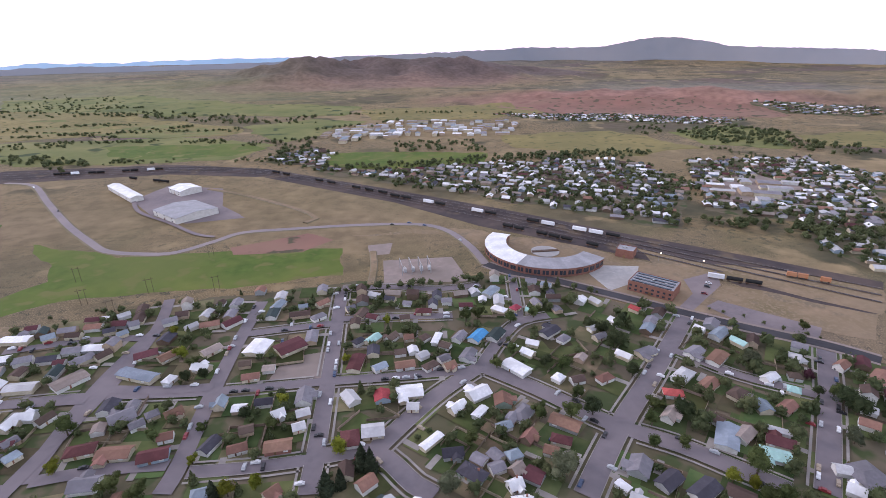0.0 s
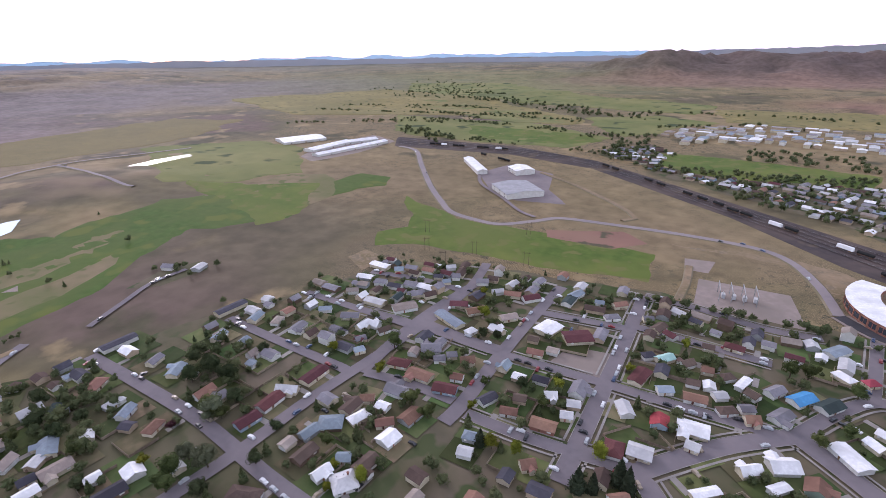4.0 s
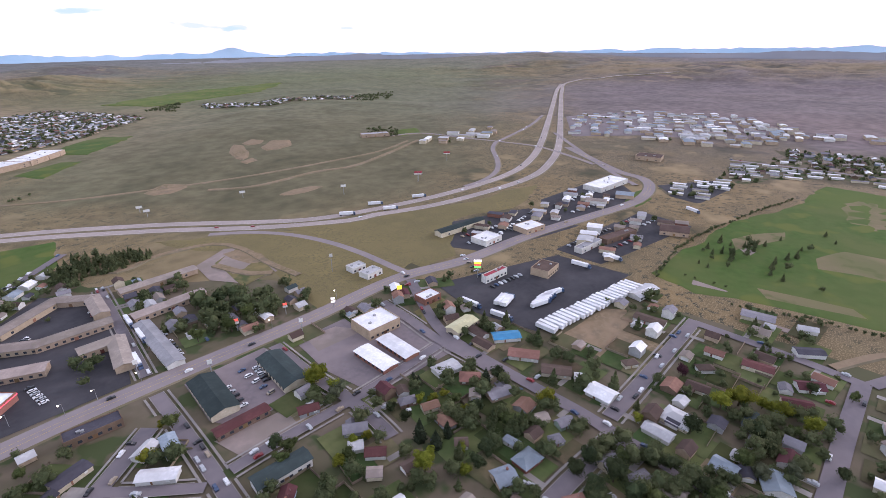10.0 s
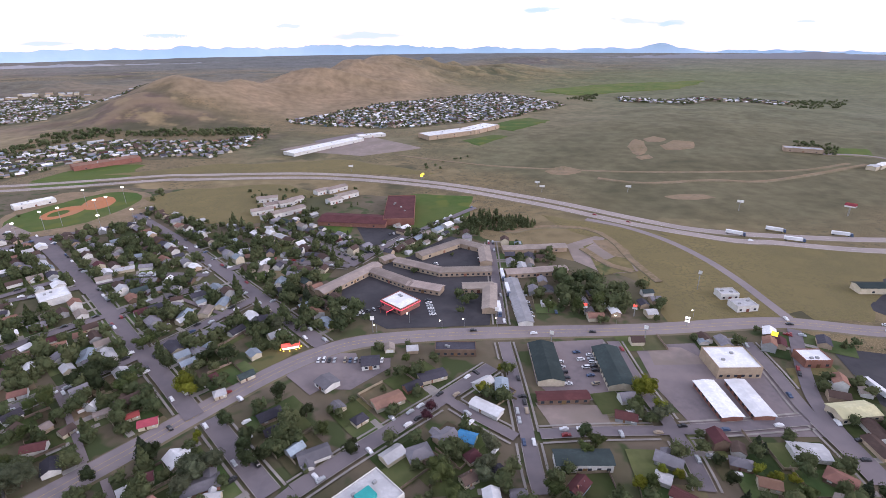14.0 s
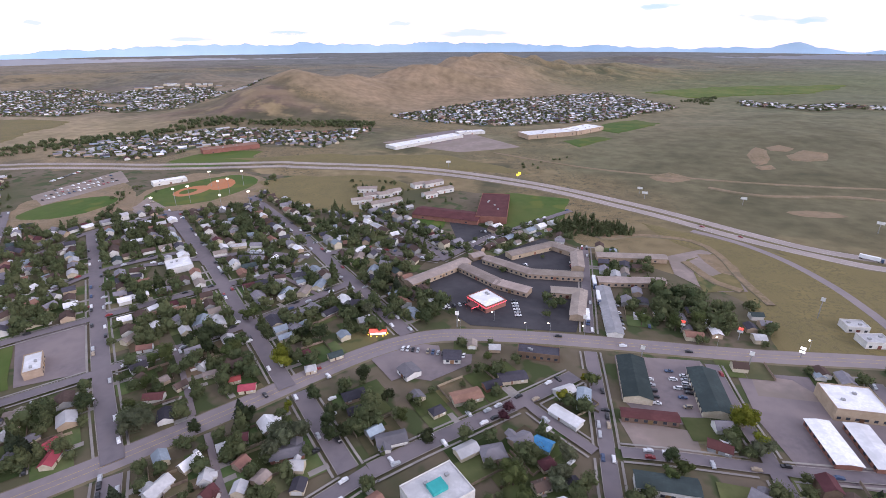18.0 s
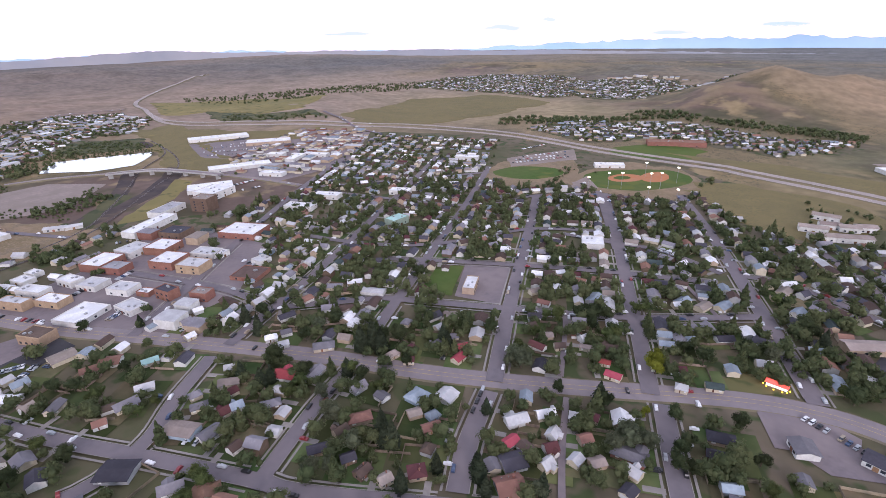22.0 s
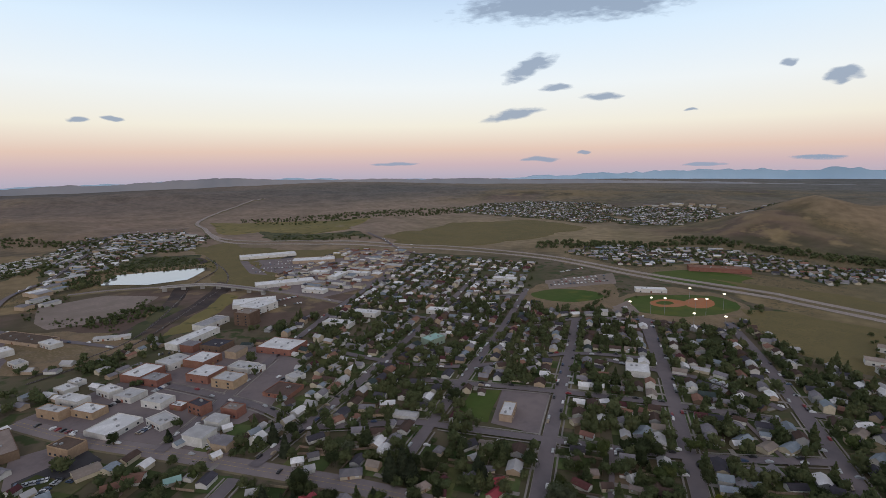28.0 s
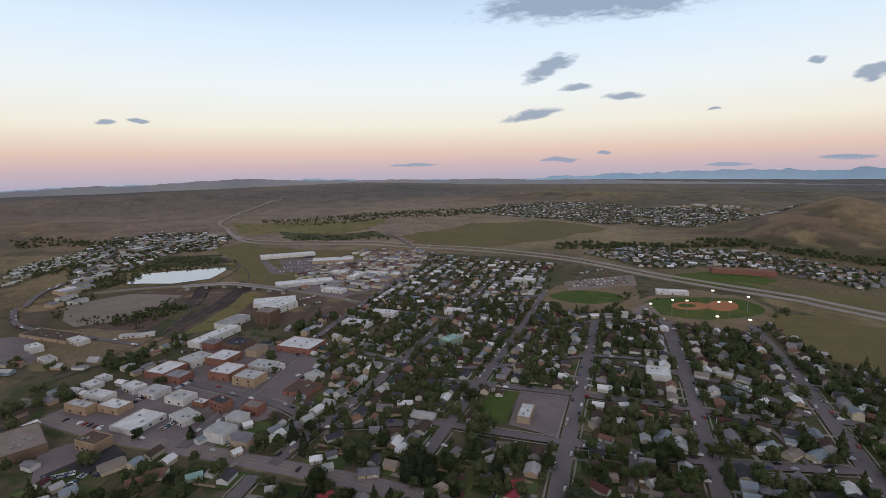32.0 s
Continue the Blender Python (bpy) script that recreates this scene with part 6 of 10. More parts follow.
def plant_woods():
    q = random.Random(5)
    near_t = [[np.array(a) for a in whole_crown(s, 420, "round", 0.042, 7)] for s in (3, 4, 5, 8)]
    mid_t = [[np.array(a) for a in whole_crown(s, 120, "round", 0.072, 6)] for s in (3, 4, 5, 8)]
    far_t = [[np.array(a) for a in whole_crown(s0, 26, "round", 0.12, 2)] for s0 in (6, 7)]
    cone_t = [[np.array(a) for a in whole_crown(9, 120, "cone", 0.07, 0)]]
    vs, fs, count = [], [], 0
    hs = height([w[0] for w in WOODS], [w[1] for w in WOODS])
    for (x, y, size, cone), z0 in zip(WOODS, hs):
        r = math.hypot(x, y)
        tv, tf = cone_t[0] if cone else q.choice(near_t if r < 300 else mid_t if r < 650 else far_t)
        a = q.uniform(0, 6.28)
        c, s = math.cos(a) * size, math.sin(a) * size
        vs.append(np.stack([x + tv[:, 0] * c - tv[:, 1] * s, y + tv[:, 0] * s + tv[:, 1] * c, z0 + (tv[:, 2] - (0.05 if r < 650 else 0.18)) * size], 1))
        fs.append(tf + count)
        count += len(tv)
    if vs:
        tagged(raw_mesh("woodland", np.concatenate(vs).tolist(), np.concatenate(fs).tolist(), M["woods"]), "many green trees of gardens and river woods", "trees", kind="stuff")


# ---- far quarters: roofs and walls joined, too many to count ----
FARV = {}


def far_house(x, y, turn, L, W, h, rise, roof, wall):
    z = float(height(x, y))
    c, s = math.cos(turn), math.sin(turn)

    def at(px, py, pz):
        return (x + px * c - py * s, y + px * s + py * c, z + pz)
    v, f = FARV.setdefault("wall_" + wall, ([], []))
    k = len(v)
    v += [at(px, py, pz) for pz in (-2.0, h) for px, py in ((-L / 2, -W / 2), (L / 2, -W / 2), (L / 2, W / 2), (-L / 2, W / 2))] + [at(-L / 2, 0, h + rise), at(L / 2, 0, h + rise)]
    f += [(k, k + 1, k + 5, k + 4), (k + 1, k + 2, k + 6, k + 9, k + 5), (k + 2, k + 3, k + 7, k + 6), (k + 3, k, k + 4, k + 8, k + 7)]
    v, f = FARV.setdefault("roof_" + roof, ([], []))
    k = len(v)
    o = 0.5
    v += [at(-L / 2 - o, -W / 2 - o, h - 0.1), at(L / 2 + o, -W / 2 - o, h - 0.1), at(L / 2 + o, 0, h + rise + 0.1), at(-L / 2 - o, 0, h + rise + 0.1), at(L / 2 + o, W / 2 + o, h - 0.1), at(-L / 2 - o, W / 2 + o, h - 0.1)]
    f += [(k, k + 1, k + 2, k + 3), (k + 3, k + 2, k + 4, k + 5)]


def quarter(kind, turn, outline):
    a = radians(turn)
    c, s = math.cos(a), math.sin(a)
    us = [px * c + py * s for px, py in outline]
    vs = [-px * s + py * c for px, py in outline]
    du, dv = {"house": (13, 17.5), "mobile": (7.5, 21), "industry": (25, 30), "downtown": (19, 24), "strip": (17, 19)}[kind]
    if kind in ("house", "mobile") and math.hypot(*outline[0]) < 2600:
        patch("yard", outline)
        BOUNDS.pop()
    v = min(vs)
    row = 0
    while v < max(vs):
        u = min(us) + rng.uniform(0, du)
        row += 1
        while u < max(us):
            jit = 9 if kind == "industry" else 3
            pu, pv = u + rng.uniform(-jit, jit), v + rng.uniform(-jit, jit)
            x, y = pu * c - pv * s, pu * s + pv * c
            u += du * rng.uniform(0.8, 1.35)
            if not inside(outline, x, y) or near_road(x, y, 6) or taken(x, y, 5) or rng.random() < 0.08 or kind == "house" and on_patch(x, y, ("meadow", "tan_field", "olive_field", "yellow_field", "sage_light", "red_soil", "dry_dirt")):
                continue
            FOOT.append((x, y, 5))
            if kind == "mobile":
                far_house(x, y, a + math.pi / 2, rng.uniform(15, 19), 5, 2.8, 0.4, rng.choice(["white", "white", "pale", "gray"]), rng.choice(["white_wall", "cream_wall"]))
            elif kind == "downtown":
                far_house(x, y, a + rng.choice((0, math.pi / 2)), rng.uniform(12, 20), rng.uniform(10, 15), rng.uniform(4, 8), 0.15, rng.choice(["white", "white", "pale", "pale", "steel", "gray", "tan", "charcoal"]), rng.choice(["brick", "yellow_brick", "tan_wall", "white_wall", "brick"]))
            elif kind == "strip":
                far_house(x, y, a + rng.choice((0, math.pi / 2)), rng.uniform(7, 17), rng.uniform(6, 10), rng.uniform(3, 4.5), rng.choice((0.2, 1.2)), rng.choice(["white", "pale", "steel", "gray", "brown", "tan", "charcoal", "redbrown"]), rng.choice(["white_wall", "tan_wall", "cream_wall", "brick"]))
            elif kind == "industry":
                far_house(x, y, a + rng.choice((0, math.pi / 2)), rng.uniform(12, 32), rng.uniform(9, 18), rng.uniform(3.5, 6), 0.8, rng.choice(["white", "pale", "pale", "steel", "steel", "bluegray", "bluegray", "tan", "gray"]), rng.choice(["white_wall", "cream_wall", "tan_wall"]))
            else:
                far_house(x, y, a + rng.choice((0, math.pi / 2)) + rng.uniform(-0.06, 0.06), rng.uniform(9, 14), rng.uniform(7, 8.5), 2.9, rng.uniform(1.2, 2.4), rng.choice(FAR_MIX), rng.choice(["white_wall", "cream_wall", "tan_wall", "tan_wall", "gray_wall", "brown_wall", "blue_wall"]))
            if kind in ("house", "mobile") or rng.random() < 0.25:
                for _ in range(rng.choice((2, 3, 3, 4)) if kind == "house" else 1):
                    WOODS.append((x + rng.uniform(-12, 12), y + rng.uniform(-14, 14), rng.uniform(5, 10), rng.random() < 0.08))
        v += dv if row % 2 else dv * 1.25


def raise_far_quarters():
    for key, (v, f) in FARV.items():
        me = M[key] if key in M else M[key.replace("wall_", "")]
        roof = key.startswith("roof_")
        tagged(raw_mesh("far_roofs" if roof else "far_walls", v, f, me), f"{'roofs' if roof else 'walls'} of far houses, {ROOF_WORD[key[5:]] if roof else WALL_WORD[key[5:]]}", "houses", kind="stuff")


def hedge_row(pts, gap, size):
    """A belt of trees or shrubs: a clipped line close by, an uneven, clumped belt further off."""
    for x, y in resample(pts, gap):
        far = math.hypot(x, y) > 700
        for _ in range(rng.choice((0, 1, 2, 3)) if far and noise.noise((x * 0.011, y * 0.011, 2.0)) > -0.25 else 0 if far else 1):
            j = 15 if far else 1.5
            WOODS.append((x + rng.gauss(0, 0.6) * j, y + rng.gauss(0, 0.6) * j, size * rng.uniform(0.45, 1.15), False))


# ---- vehicles ----
def wheels(base, xs, half, r):
    for x in xs:
        for s in (-1, 1):
            bm = bmesh.new()
            tube(bm, r, r, -0.12, 0.12, 10)
            bmesh.ops.rotate(bm, verts=bm.verts[:], cent=(0, 0, 0), matrix=Matrix.Rotation(math.pi / 2, 3, "X"))
            bmesh.ops.translate(bm, verts=bm.verts[:], vec=(x, s * half, r))
            part("wheel", bm, M["dark"], base)


def taper(bm, x0, x1, w, z0, z1, inset_f, inset_b, inset_s):
    lo = [bm.verts.new(p) for p in ((x0, -w, z0), (x1, -w, z0), (x1, w, z0), (x0, w, z0))]
    hi = [bm.verts.new(p) for p in ((x0 + inset_b, -w + inset_s, z1), (x1 - inset_f, -w + inset_s, z1), (x1 - inset_f, w - inset_s, z1), (x0 + inset_b, w - inset_s, z1))]
    bm.faces.new(hi)
    bm.faces.new(lo[::-1])
    for i in range(4):
        bm.faces.new((lo[i], lo[(i + 1) % 4], hi[(i + 1) % 4], hi[i]))


CAR_PROTO = {}
CAR_COUNT = [0]
FAR_CARS = {}


def car(x, y, turn, z=0.52, style=None, colour=None):
    style = style or rng.choice(("sedan", "sedan", "pickup", "van"))
    colour = colour or rng.choice(("white", "white", "white", "white", "silver", "silver", "silver", "black", "black", "black", "black", "tan", "blue", "red"))
    m = Matrix.Translation((x, y, float(height(x, y)) + z + (max(0.0, math.hypot(x, y) - 520) * 0.0014))) @ Matrix.Rotation(turn, 4, "Z")
    if CAR_COUNT[0] >= 110 or math.hypot(x, y) > 420:
        v, f = FAR_CARS.setdefault(colour, ([], []))
        for x0, x1, w, z0, z1, ins in ((-2.3, 2.3, 0.9, 0.3, 1.0, 0.1), (-1.6, 0.9, 0.8, 1.0, 1.55, 0.4)):
            k = len(v)
            v += [tuple(m @ Vector(p)) for p in ((x0, -w, z0), (x1, -w, z0), (x1, w, z0), (x0, w, z0), (x0 + ins, -w + 0.1, z1), (x1 - ins, -w + 0.1, z1), (x1 - ins, w - 0.1, z1), (x0 + ins, w - 0.1, z1))]
            f += [(k + 4, k + 5, k + 6, k + 7), (k, k + 1, k + 5, k + 4), (k + 1, k + 2, k + 6, k + 5), (k + 2, k + 3, k + 7, k + 6), (k + 3, k, k + 4, k + 7)]
        return None
    CAR_COUNT[0] += 1
    key = (style, colour)
    if key in CAR_PROTO:
        return copy_thing(CAR_PROTO[key], m)
    base = new({"sedan": "car", "pickup": "pickup_truck", "van": "van"}[style])
    base.matrix_basis = m
    tagged(base, f"parked {colour} {style} standing on worn asphalt", "car", "parked cars")
    bm = bmesh.new()
    taper(bm, -2.35, 2.35, 0.9, 0.32, 0.95, 0.12, 0.08, 0.06)
    part("body", bm, M["car_" + colour], base)
    bm = bmesh.new()
    x0, x1, top = {"sedan": (-1.75, 1.05, 1.45), "pickup": (-0.4, 1.2, 1.65), "van": (-2.25, 1.35, 1.75)}[style]
    taper(bm, x0, x1, 0.82, 0.95, top - 0.05, 0.55, 0.45 if style == "sedan" else 0.1, 0.14)
    cab = part("cabin", bm, M["glass"], base, "dark glass cabin")
    bm = bmesh.new()
    taper(bm, x0 + (0.45 if style == "sedan" else 0.1), x1 - 0.55, 0.68, top - 0.05, top, 0.05, 0.05, 0.05)
    part("roof", bm, M["car_" + colour], base)
    wheels(base, (-1.4, 1.45), 0.8, 0.33)
    CAR_PROTO[key] = base
    return base


def car_row(a, b, n):
    """Cars side by side between two ends of a row."""
    t = math.atan2(b[1] - a[1], b[0] - a[0]) + math.pi / 2
    for i in range(n):
        if rng.random() < 0.2:
            continue
        u = (i + 0.5) / n
        car(a[0] + (b[0] - a[0]) * u, a[1] + (b[1] - a[1]) * u, t + rng.choice((0, math.pi)) + rng.uniform(-0.05, 0.05), 0.45)


def kerb_cars():
    """Cars along the kerbs, on drives and on the highway."""
    near = []
    for i, (_, w, k, line, lift) in enumerate(ROADS):
        if k == "res":
            for p, q in zip(line, line[1:]):
                for side in (-1, 1):
                    if rng.random() < 0.17:
                        t = math.atan2(q[1] - p[1], q[0] - p[0])
                        d = side * (w / 2 - 1.2)
                        x, y = p[0] - math.sin(t) * d, p[1] + math.cos(t) * d
                        if not near_road(x, y, 1.0, i):
                            near.append((math.hypot(x, y), x, y, t if side < 0 else t + math.pi, lift + 0.02))
        elif k in ("main", "inter"):
            for p, q in zip(line[::3], line[1::3]):
                if rng.random() < (0.10 if k == "main" else 0.07):
                    t = math.atan2(q[1] - p[1], q[0] - p[0])
                    d = rng.choice((-1, 1)) * 2.6
                    near.append((math.hypot(*p), p[0] - math.sin(t) * d, p[1] + math.cos(t) * d, t, lift + 0.02))
    for x, y, turn in LOTS:
        if rng.random() < 0.28:
            d, o = -10.5, rng.choice((-5.6, 5.6))
            cx, cy = x - math.sin(turn) * d + math.cos(turn) * o, y + math.cos(turn) * d + math.sin(turn) * o
            near.append((math.hypot(cx, cy), cx, cy, turn + math.pi / 2, 0.46))
    for r, x, y, t, z in sorted(near):
        car(x, y, t, z)


LORRY = {}


def lorry(x, y, turn, cab=True):
    m = Matrix.Translation((x, y, float(height(x, y)) + 0.55 + max(0.0, math.hypot(x, y) - 520) * 0.0014)) @ Matrix.Rotation(radians(turn), 4, "Z")
    if cab in LORRY:
        return copy_thing(LORRY[cab], m)
    base = new("lorry" if cab else "trailer")
    base.matrix_basis = m
    tagged(base, "white box lorry with a dark blue cab" if cab else "white box trailer parked in a row", "lorry" if cab else "trailer", "lorries and trailers")
    bm = bmesh.new()
    box(bm, -7.2, 7.2, -1.28, 1.28, 1.15, 4.05)
    part("box_body", bm, M["semi"], base)
    bm = bmesh.new()
    box(bm, -7.1, 7.1, -0.5, 0.5, 0.85, 1.15)
    part("chassis", bm, M["dark"], base)
    bm = bmesh.new()
    box(bm, -7.26, -7.2, -1.2, 1.2, 1.25, 3.95)
    part("rear_door", bm, M["trim"], base)
    wheels(base, (-6.2, -5.0), 1.05, 0.5)
    if cab:
        bm = bmesh.new()
        taper(bm, 7.7, 10.2, 1.2, 0.7, 3.5, 0.7, 0.05, 0.1)
        cabin = part("cab", bm, M["car_blue"], base, "dark blue cab")
        bm = bmesh.new()
        box(bm, 9.55, 9.8, -1.0, 1.0, 2.2, 3.0)
        part("windscreen", bm, M["glass"], cabin)
        wheels(base, (6.4, 9.3), 1.05, 0.5)
    LORRY[cab] = base
    return base


def trailer_row(a, b, n, turn, cab):
    for i in range(n):
        u = (i + 0.5) / n
        lorry(a[0] + (b[0] - a[0]) * u + rng.uniform(-0.3, 0.3), a[1] + (b[1] - a[1]) * u + rng.uniform(-0.8, 0.8), turn + rng.uniform(-2, 2), cab if rng.random() < 0.7 else False)


# ---- railway ----
def track(pts):
    line = resample(pts, 14)
    base = new("rail_track")
    tagged(base, "pair of steel rails on dark sleepers", "railway track", "tracks of the yard")
    bm = bmesh.new()
    strip(bm, line, -1.3, 1.3, 0.50)
    part("sleeper_bed", bm, M["ballast"], base)
    for s in (-0.72, 0.72):
        bm = bmesh.new()
        strip(bm, line, s - 0.09, s + 0.09, 0.66)
        part("rail", bm, M["rail"], base)


WAGON = {}


def wagon_row(a, b, n, mix):
    t = math.atan2(b[1] - a[1], b[0] - a[0])
    step = math.hypot(b[0] - a[0], b[1] - a[1]) / n
    for i in range(n):
        u = (i + 0.5) / n
        if math.sin(i * 1.7 + n) > 0.35:
            continue
        x, y = a[0] + (b[0] - a[0]) * u, a[1] + (b[1] - a[1]) * u
        kind = {"mix": rng.choice(("dark", "dark", "white", "white")), "dark": "dark", "rust": "rust"}[mix]
        m = Matrix.Translation((x, y, float(height(x, y)) + 0.7)) @ Matrix.Rotation(t, 4, "Z") @ Matrix.Diagonal((min(1.0, step / 15.5), 1, 1, 1))
        if kind in WAGON:
            copy_thing(WAGON[kind], Matrix.Identity(4)).matrix_basis = m
            continue
        base = new("freight_wagon")
        base.matrix_basis = m
        mat = {"dark": M["dark"], "white": M["semi"], "rust": M["infield"]}[kind]
        tagged(base, {"dark": "black tank wagon standing on rails", "white": "white covered wagon standing on rails", "rust": "orange engine standing on rails"}[kind], "wagon", "freight wagons")
        bm = bmesh.new()
        if kind == "dark":
            tube(bm, 1.45, 1.45, -6.6, 6.6, 12)
            bmesh.ops.rotate(bm, verts=bm.verts[:], cent=(0, 0, 0), matrix=Matrix.Rotation(math.pi / 2, 3, "Y"))
            bmesh.ops.translate(bm, verts=bm.verts[:], vec=(0, 0, 2.6))
        else:
            taper(bm, -7.0, 7.0, 1.5, 1.1, 4.3, 0.1, 0.1, 0.35)
        part("tank" if kind == "dark" else "body", bm, mat, base)
        for s in (-4.8, 4.8):
            bm = bmesh.new()
            box(bm, s - 1.3, s + 1.3, -1.1, 1.1, 0.05, 0.95)
            part("bogie", bm, M["rust"], base)
        bm = bmesh.new()
        box(bm, -7.2, 7.2, -1.2, 1.2, 0.95, 1.12)
        part("frame", bm, M["rust"], base)
        WAGON[kind] = base


def overpass(pts):
    line = resample(pts, 8)
    base = new("overpass")
    tagged(base, "concrete road bridge over the railway on piers", "bridge")
    for name, d0, d1, z0, z1, mat in (("deck", -5, 5, 5.8, 7.0, "concrete"), ("railing", -5.2, -4.9, 6.6, 8.0, "concrete"), ("railing", 4.9, 5.2, 6.6, 8.0, "concrete"), ("roadway", -4.6, 4.6, 7.0, 7.05, "highway")):
        bm = bmesh.new()
        a, b = offset_line(line, d0), offset_line(line, d1)
        for i in range(len(line) - 1):
            vs = [bm.verts.new((*p, float(height(*p)) + z)) for z in (z0, z1) for p in (a[i], a[i + 1], b[i + 1], b[i])]
            for f in ((3, 2, 1, 0), (4, 5, 6, 7), (0, 1, 5, 4), (2, 3, 7, 6)):
                bm.faces.new([vs[k] for k in f])
        bmesh.ops.recalc_face_normals(bm, faces=bm.faces[:])
        part(name, bm, M[mat], base)
    for p in line[1:-1:3]:
        bm = bmesh.new()
        box(bm, p[0] - 0.8, p[0] + 0.8, p[1] - 3, p[1] + 3, float(height(*p)) - 0.5, float(height(*p)) + 5.8)
        part("pier", bm, M["concrete"], base)


# ---- lamps, signs and poles ----
def flood_light(x, y):
    base = new("flood_light")
    base.location = (x, y, float(height(x, y)) + 0.4)
    tagged(base, "tall lit floodlight mast beside the ball field", "floodlight", "ball field lights")
    bm = bmesh.new()
    tube(bm, 0.25, 0.14, 0, 19.5, 8)
    part("mast", bm, M["pole"], base)
    bm = bmesh.new()
    box(bm, -1.7, 1.7, -0.25, 0.25, 19.2, 20.9)
    part("lamp_rack", bm, M["pole"], base)
    a = math.atan2(y, x)
    bm = bmesh.new()
    bmesh.ops.create_icosphere(bm, subdivisions=2, radius=1.0, matrix=Matrix.Translation((-0.9 * math.cos(a), -0.9 * math.sin(a), 20.2)) @ Matrix.Diagonal((1.7, 1.7, 0.8, 1)))
    part("lamp", bm, M["lamp"], base, "bright white lamps")


def street_lamp(x, y):
    base = new("street_lamp")
    base.location = (x, y, float(height(x, y)) + 0.45)
    tagged(base, "steel street lamp with a lit head", "street lamp", "street lamps")
    bm = bmesh.new()
    tube(bm, 0.12, 0.07, 0, 7.5, 6)
    part("post", bm, M["pole"], base)
    bm = bmesh.new()
    box(bm, -0.2, 1.6, -0.12, 0.12, 7.4, 7.6)
    part("arm", bm, M["pole"], base)
    bm = bmesh.new()
    bmesh.ops.create_icosphere(bm, subdivisions=2, radius=0.5, matrix=Matrix.Translation((1.5, 0, 7.3)))
    part("lamp_head", bm, M["lamp"], base, "lit lamp head")


def sign(kind, x, y, h):
    base = new({"billboard": "billboard", "red_billboard": "billboard"}.get(kind, "pole_sign"))
    a = math.atan2(y, x) + math.pi / 2
    base.matrix_basis = Matrix.Translation((x, y, float(height(x, y)) + 0.4)) @ Matrix.Rotation(a, 4, "Z")
    words = {"sign_tower": "tall pole sign with lit red, yellow and green boxes", "yellow_sign": "lit yellow sign box on a steel pole", "white_sign": "lit white sign boxes on a pole",
             "pylon": "tall pale sign pylon beside the road", "billboard": "white billboard on a steel pole in the steppe", "red_billboard": "red and white billboard on a steel pole", "neon_pole": "roadside sign with a lit red box"}
    tagged(base, words[kind], "sign", "roadside signs")
    bm = bmesh.new()
    tube(bm, 0.3, 0.25, 0, h, 8)
    part("pole", bm, M["pole"], base)
    panels = {"sign_tower": (("sign_w", 3.2, 0, 1.6), ("sign_y", 2.6, -2.0, 1.5), ("sign_r", 2.6, -3.8, 1.4), ("sign_g", 2.6, -5.4, 1.3)), "yellow_sign": (("sign_y", 1.8, 0, 3.0),),
              "white_sign": (("sign_w", 1.5, 0, 1.6), ("sign_w", 1.5, -2.6, 1.4)), "pylon": (("trim", 1.3, 0, 2.6),), "billboard": (("trim", 3.2, 0, 2.6),),
              "red_billboard": (("roof_red", 5.0, 0, 2.4), ("trim", 5.0, -2.6, 1.2)), "neon_pole": (("sign_r", 1.3, 0, 1.6), ("trim", 1.6, -2.2, 1.2))}[kind]
    for mat, half, dz, tall in panels:
        bm = bmesh.new()
        box(bm, -half, half, -0.25, 0.25, h + dz - tall, h + dz)
        pan = part("panel", bm, M[mat], base)
        bm = bmesh.new()
        for s in (-1, 1):
            box(bm, -half - 0.1, half + 0.1, s * 0.27 - 0.05, s * 0.27 + 0.05, h + dz - tall - 0.12, h + dz - tall)
        part("frame", bm, M["pole"], pan)


def power_pole(x, y):
    base = new("power_pole")
    base.matrix_basis = Matrix.Translation((x, y, float(height(x, y)))) @ Matrix.Rotation(0.4, 4, "Z")
    tagged(base, "weathered wooden twin power pole with a crossarm", "power pole", "power poles")
    for s in (-2, 2):
        bm = bmesh.new()
        tube(bm, 0.16, 0.11, 0, 13.5, 6, s, 0)
        part("pole", bm, M["bark"], base)
    bm = bmesh.new()
    box(bm, -3.6, 3.6, -0.1, 0.1, 12.1, 12.35)
    part("crossarm", bm, M["bark"], base)


def fruit_stand(x, y, turn):
    base = new("sale_stand")
    base.matrix_basis = Matrix.Translation((x, y, 0.5)) @ Matrix.Rotation(radians(turn), 4, "Z")
    tagged(base, "lit red and white sale stand ringed by yellow bulbs", "stand")
    bm = bmesh.new()
    box(bm, -5, 5, -1.6, 1.6, 0, 2.2)
    part("counter", bm, M["sign_w"], base, "lit white front")
    bm = bmesh.new()
    gable_roof(bm, 10.5, 4.2, 2.3, 0.9, 0.4)
    part("awning", bm, M["sign_r"], base, "glowing red awning")
    for i in range(10):
        bm = bmesh.new()
        a = 0.65 * i - 0.6
        bmesh.ops.create_icosphere(bm, subdivisions=1, radius=0.5, matrix=Matrix.Translation((6.3 * math.cos(a), -2.2 + 3.4 * math.sin(a), 1.2)))
        part("bulb", bm, M["sign_y"], base)


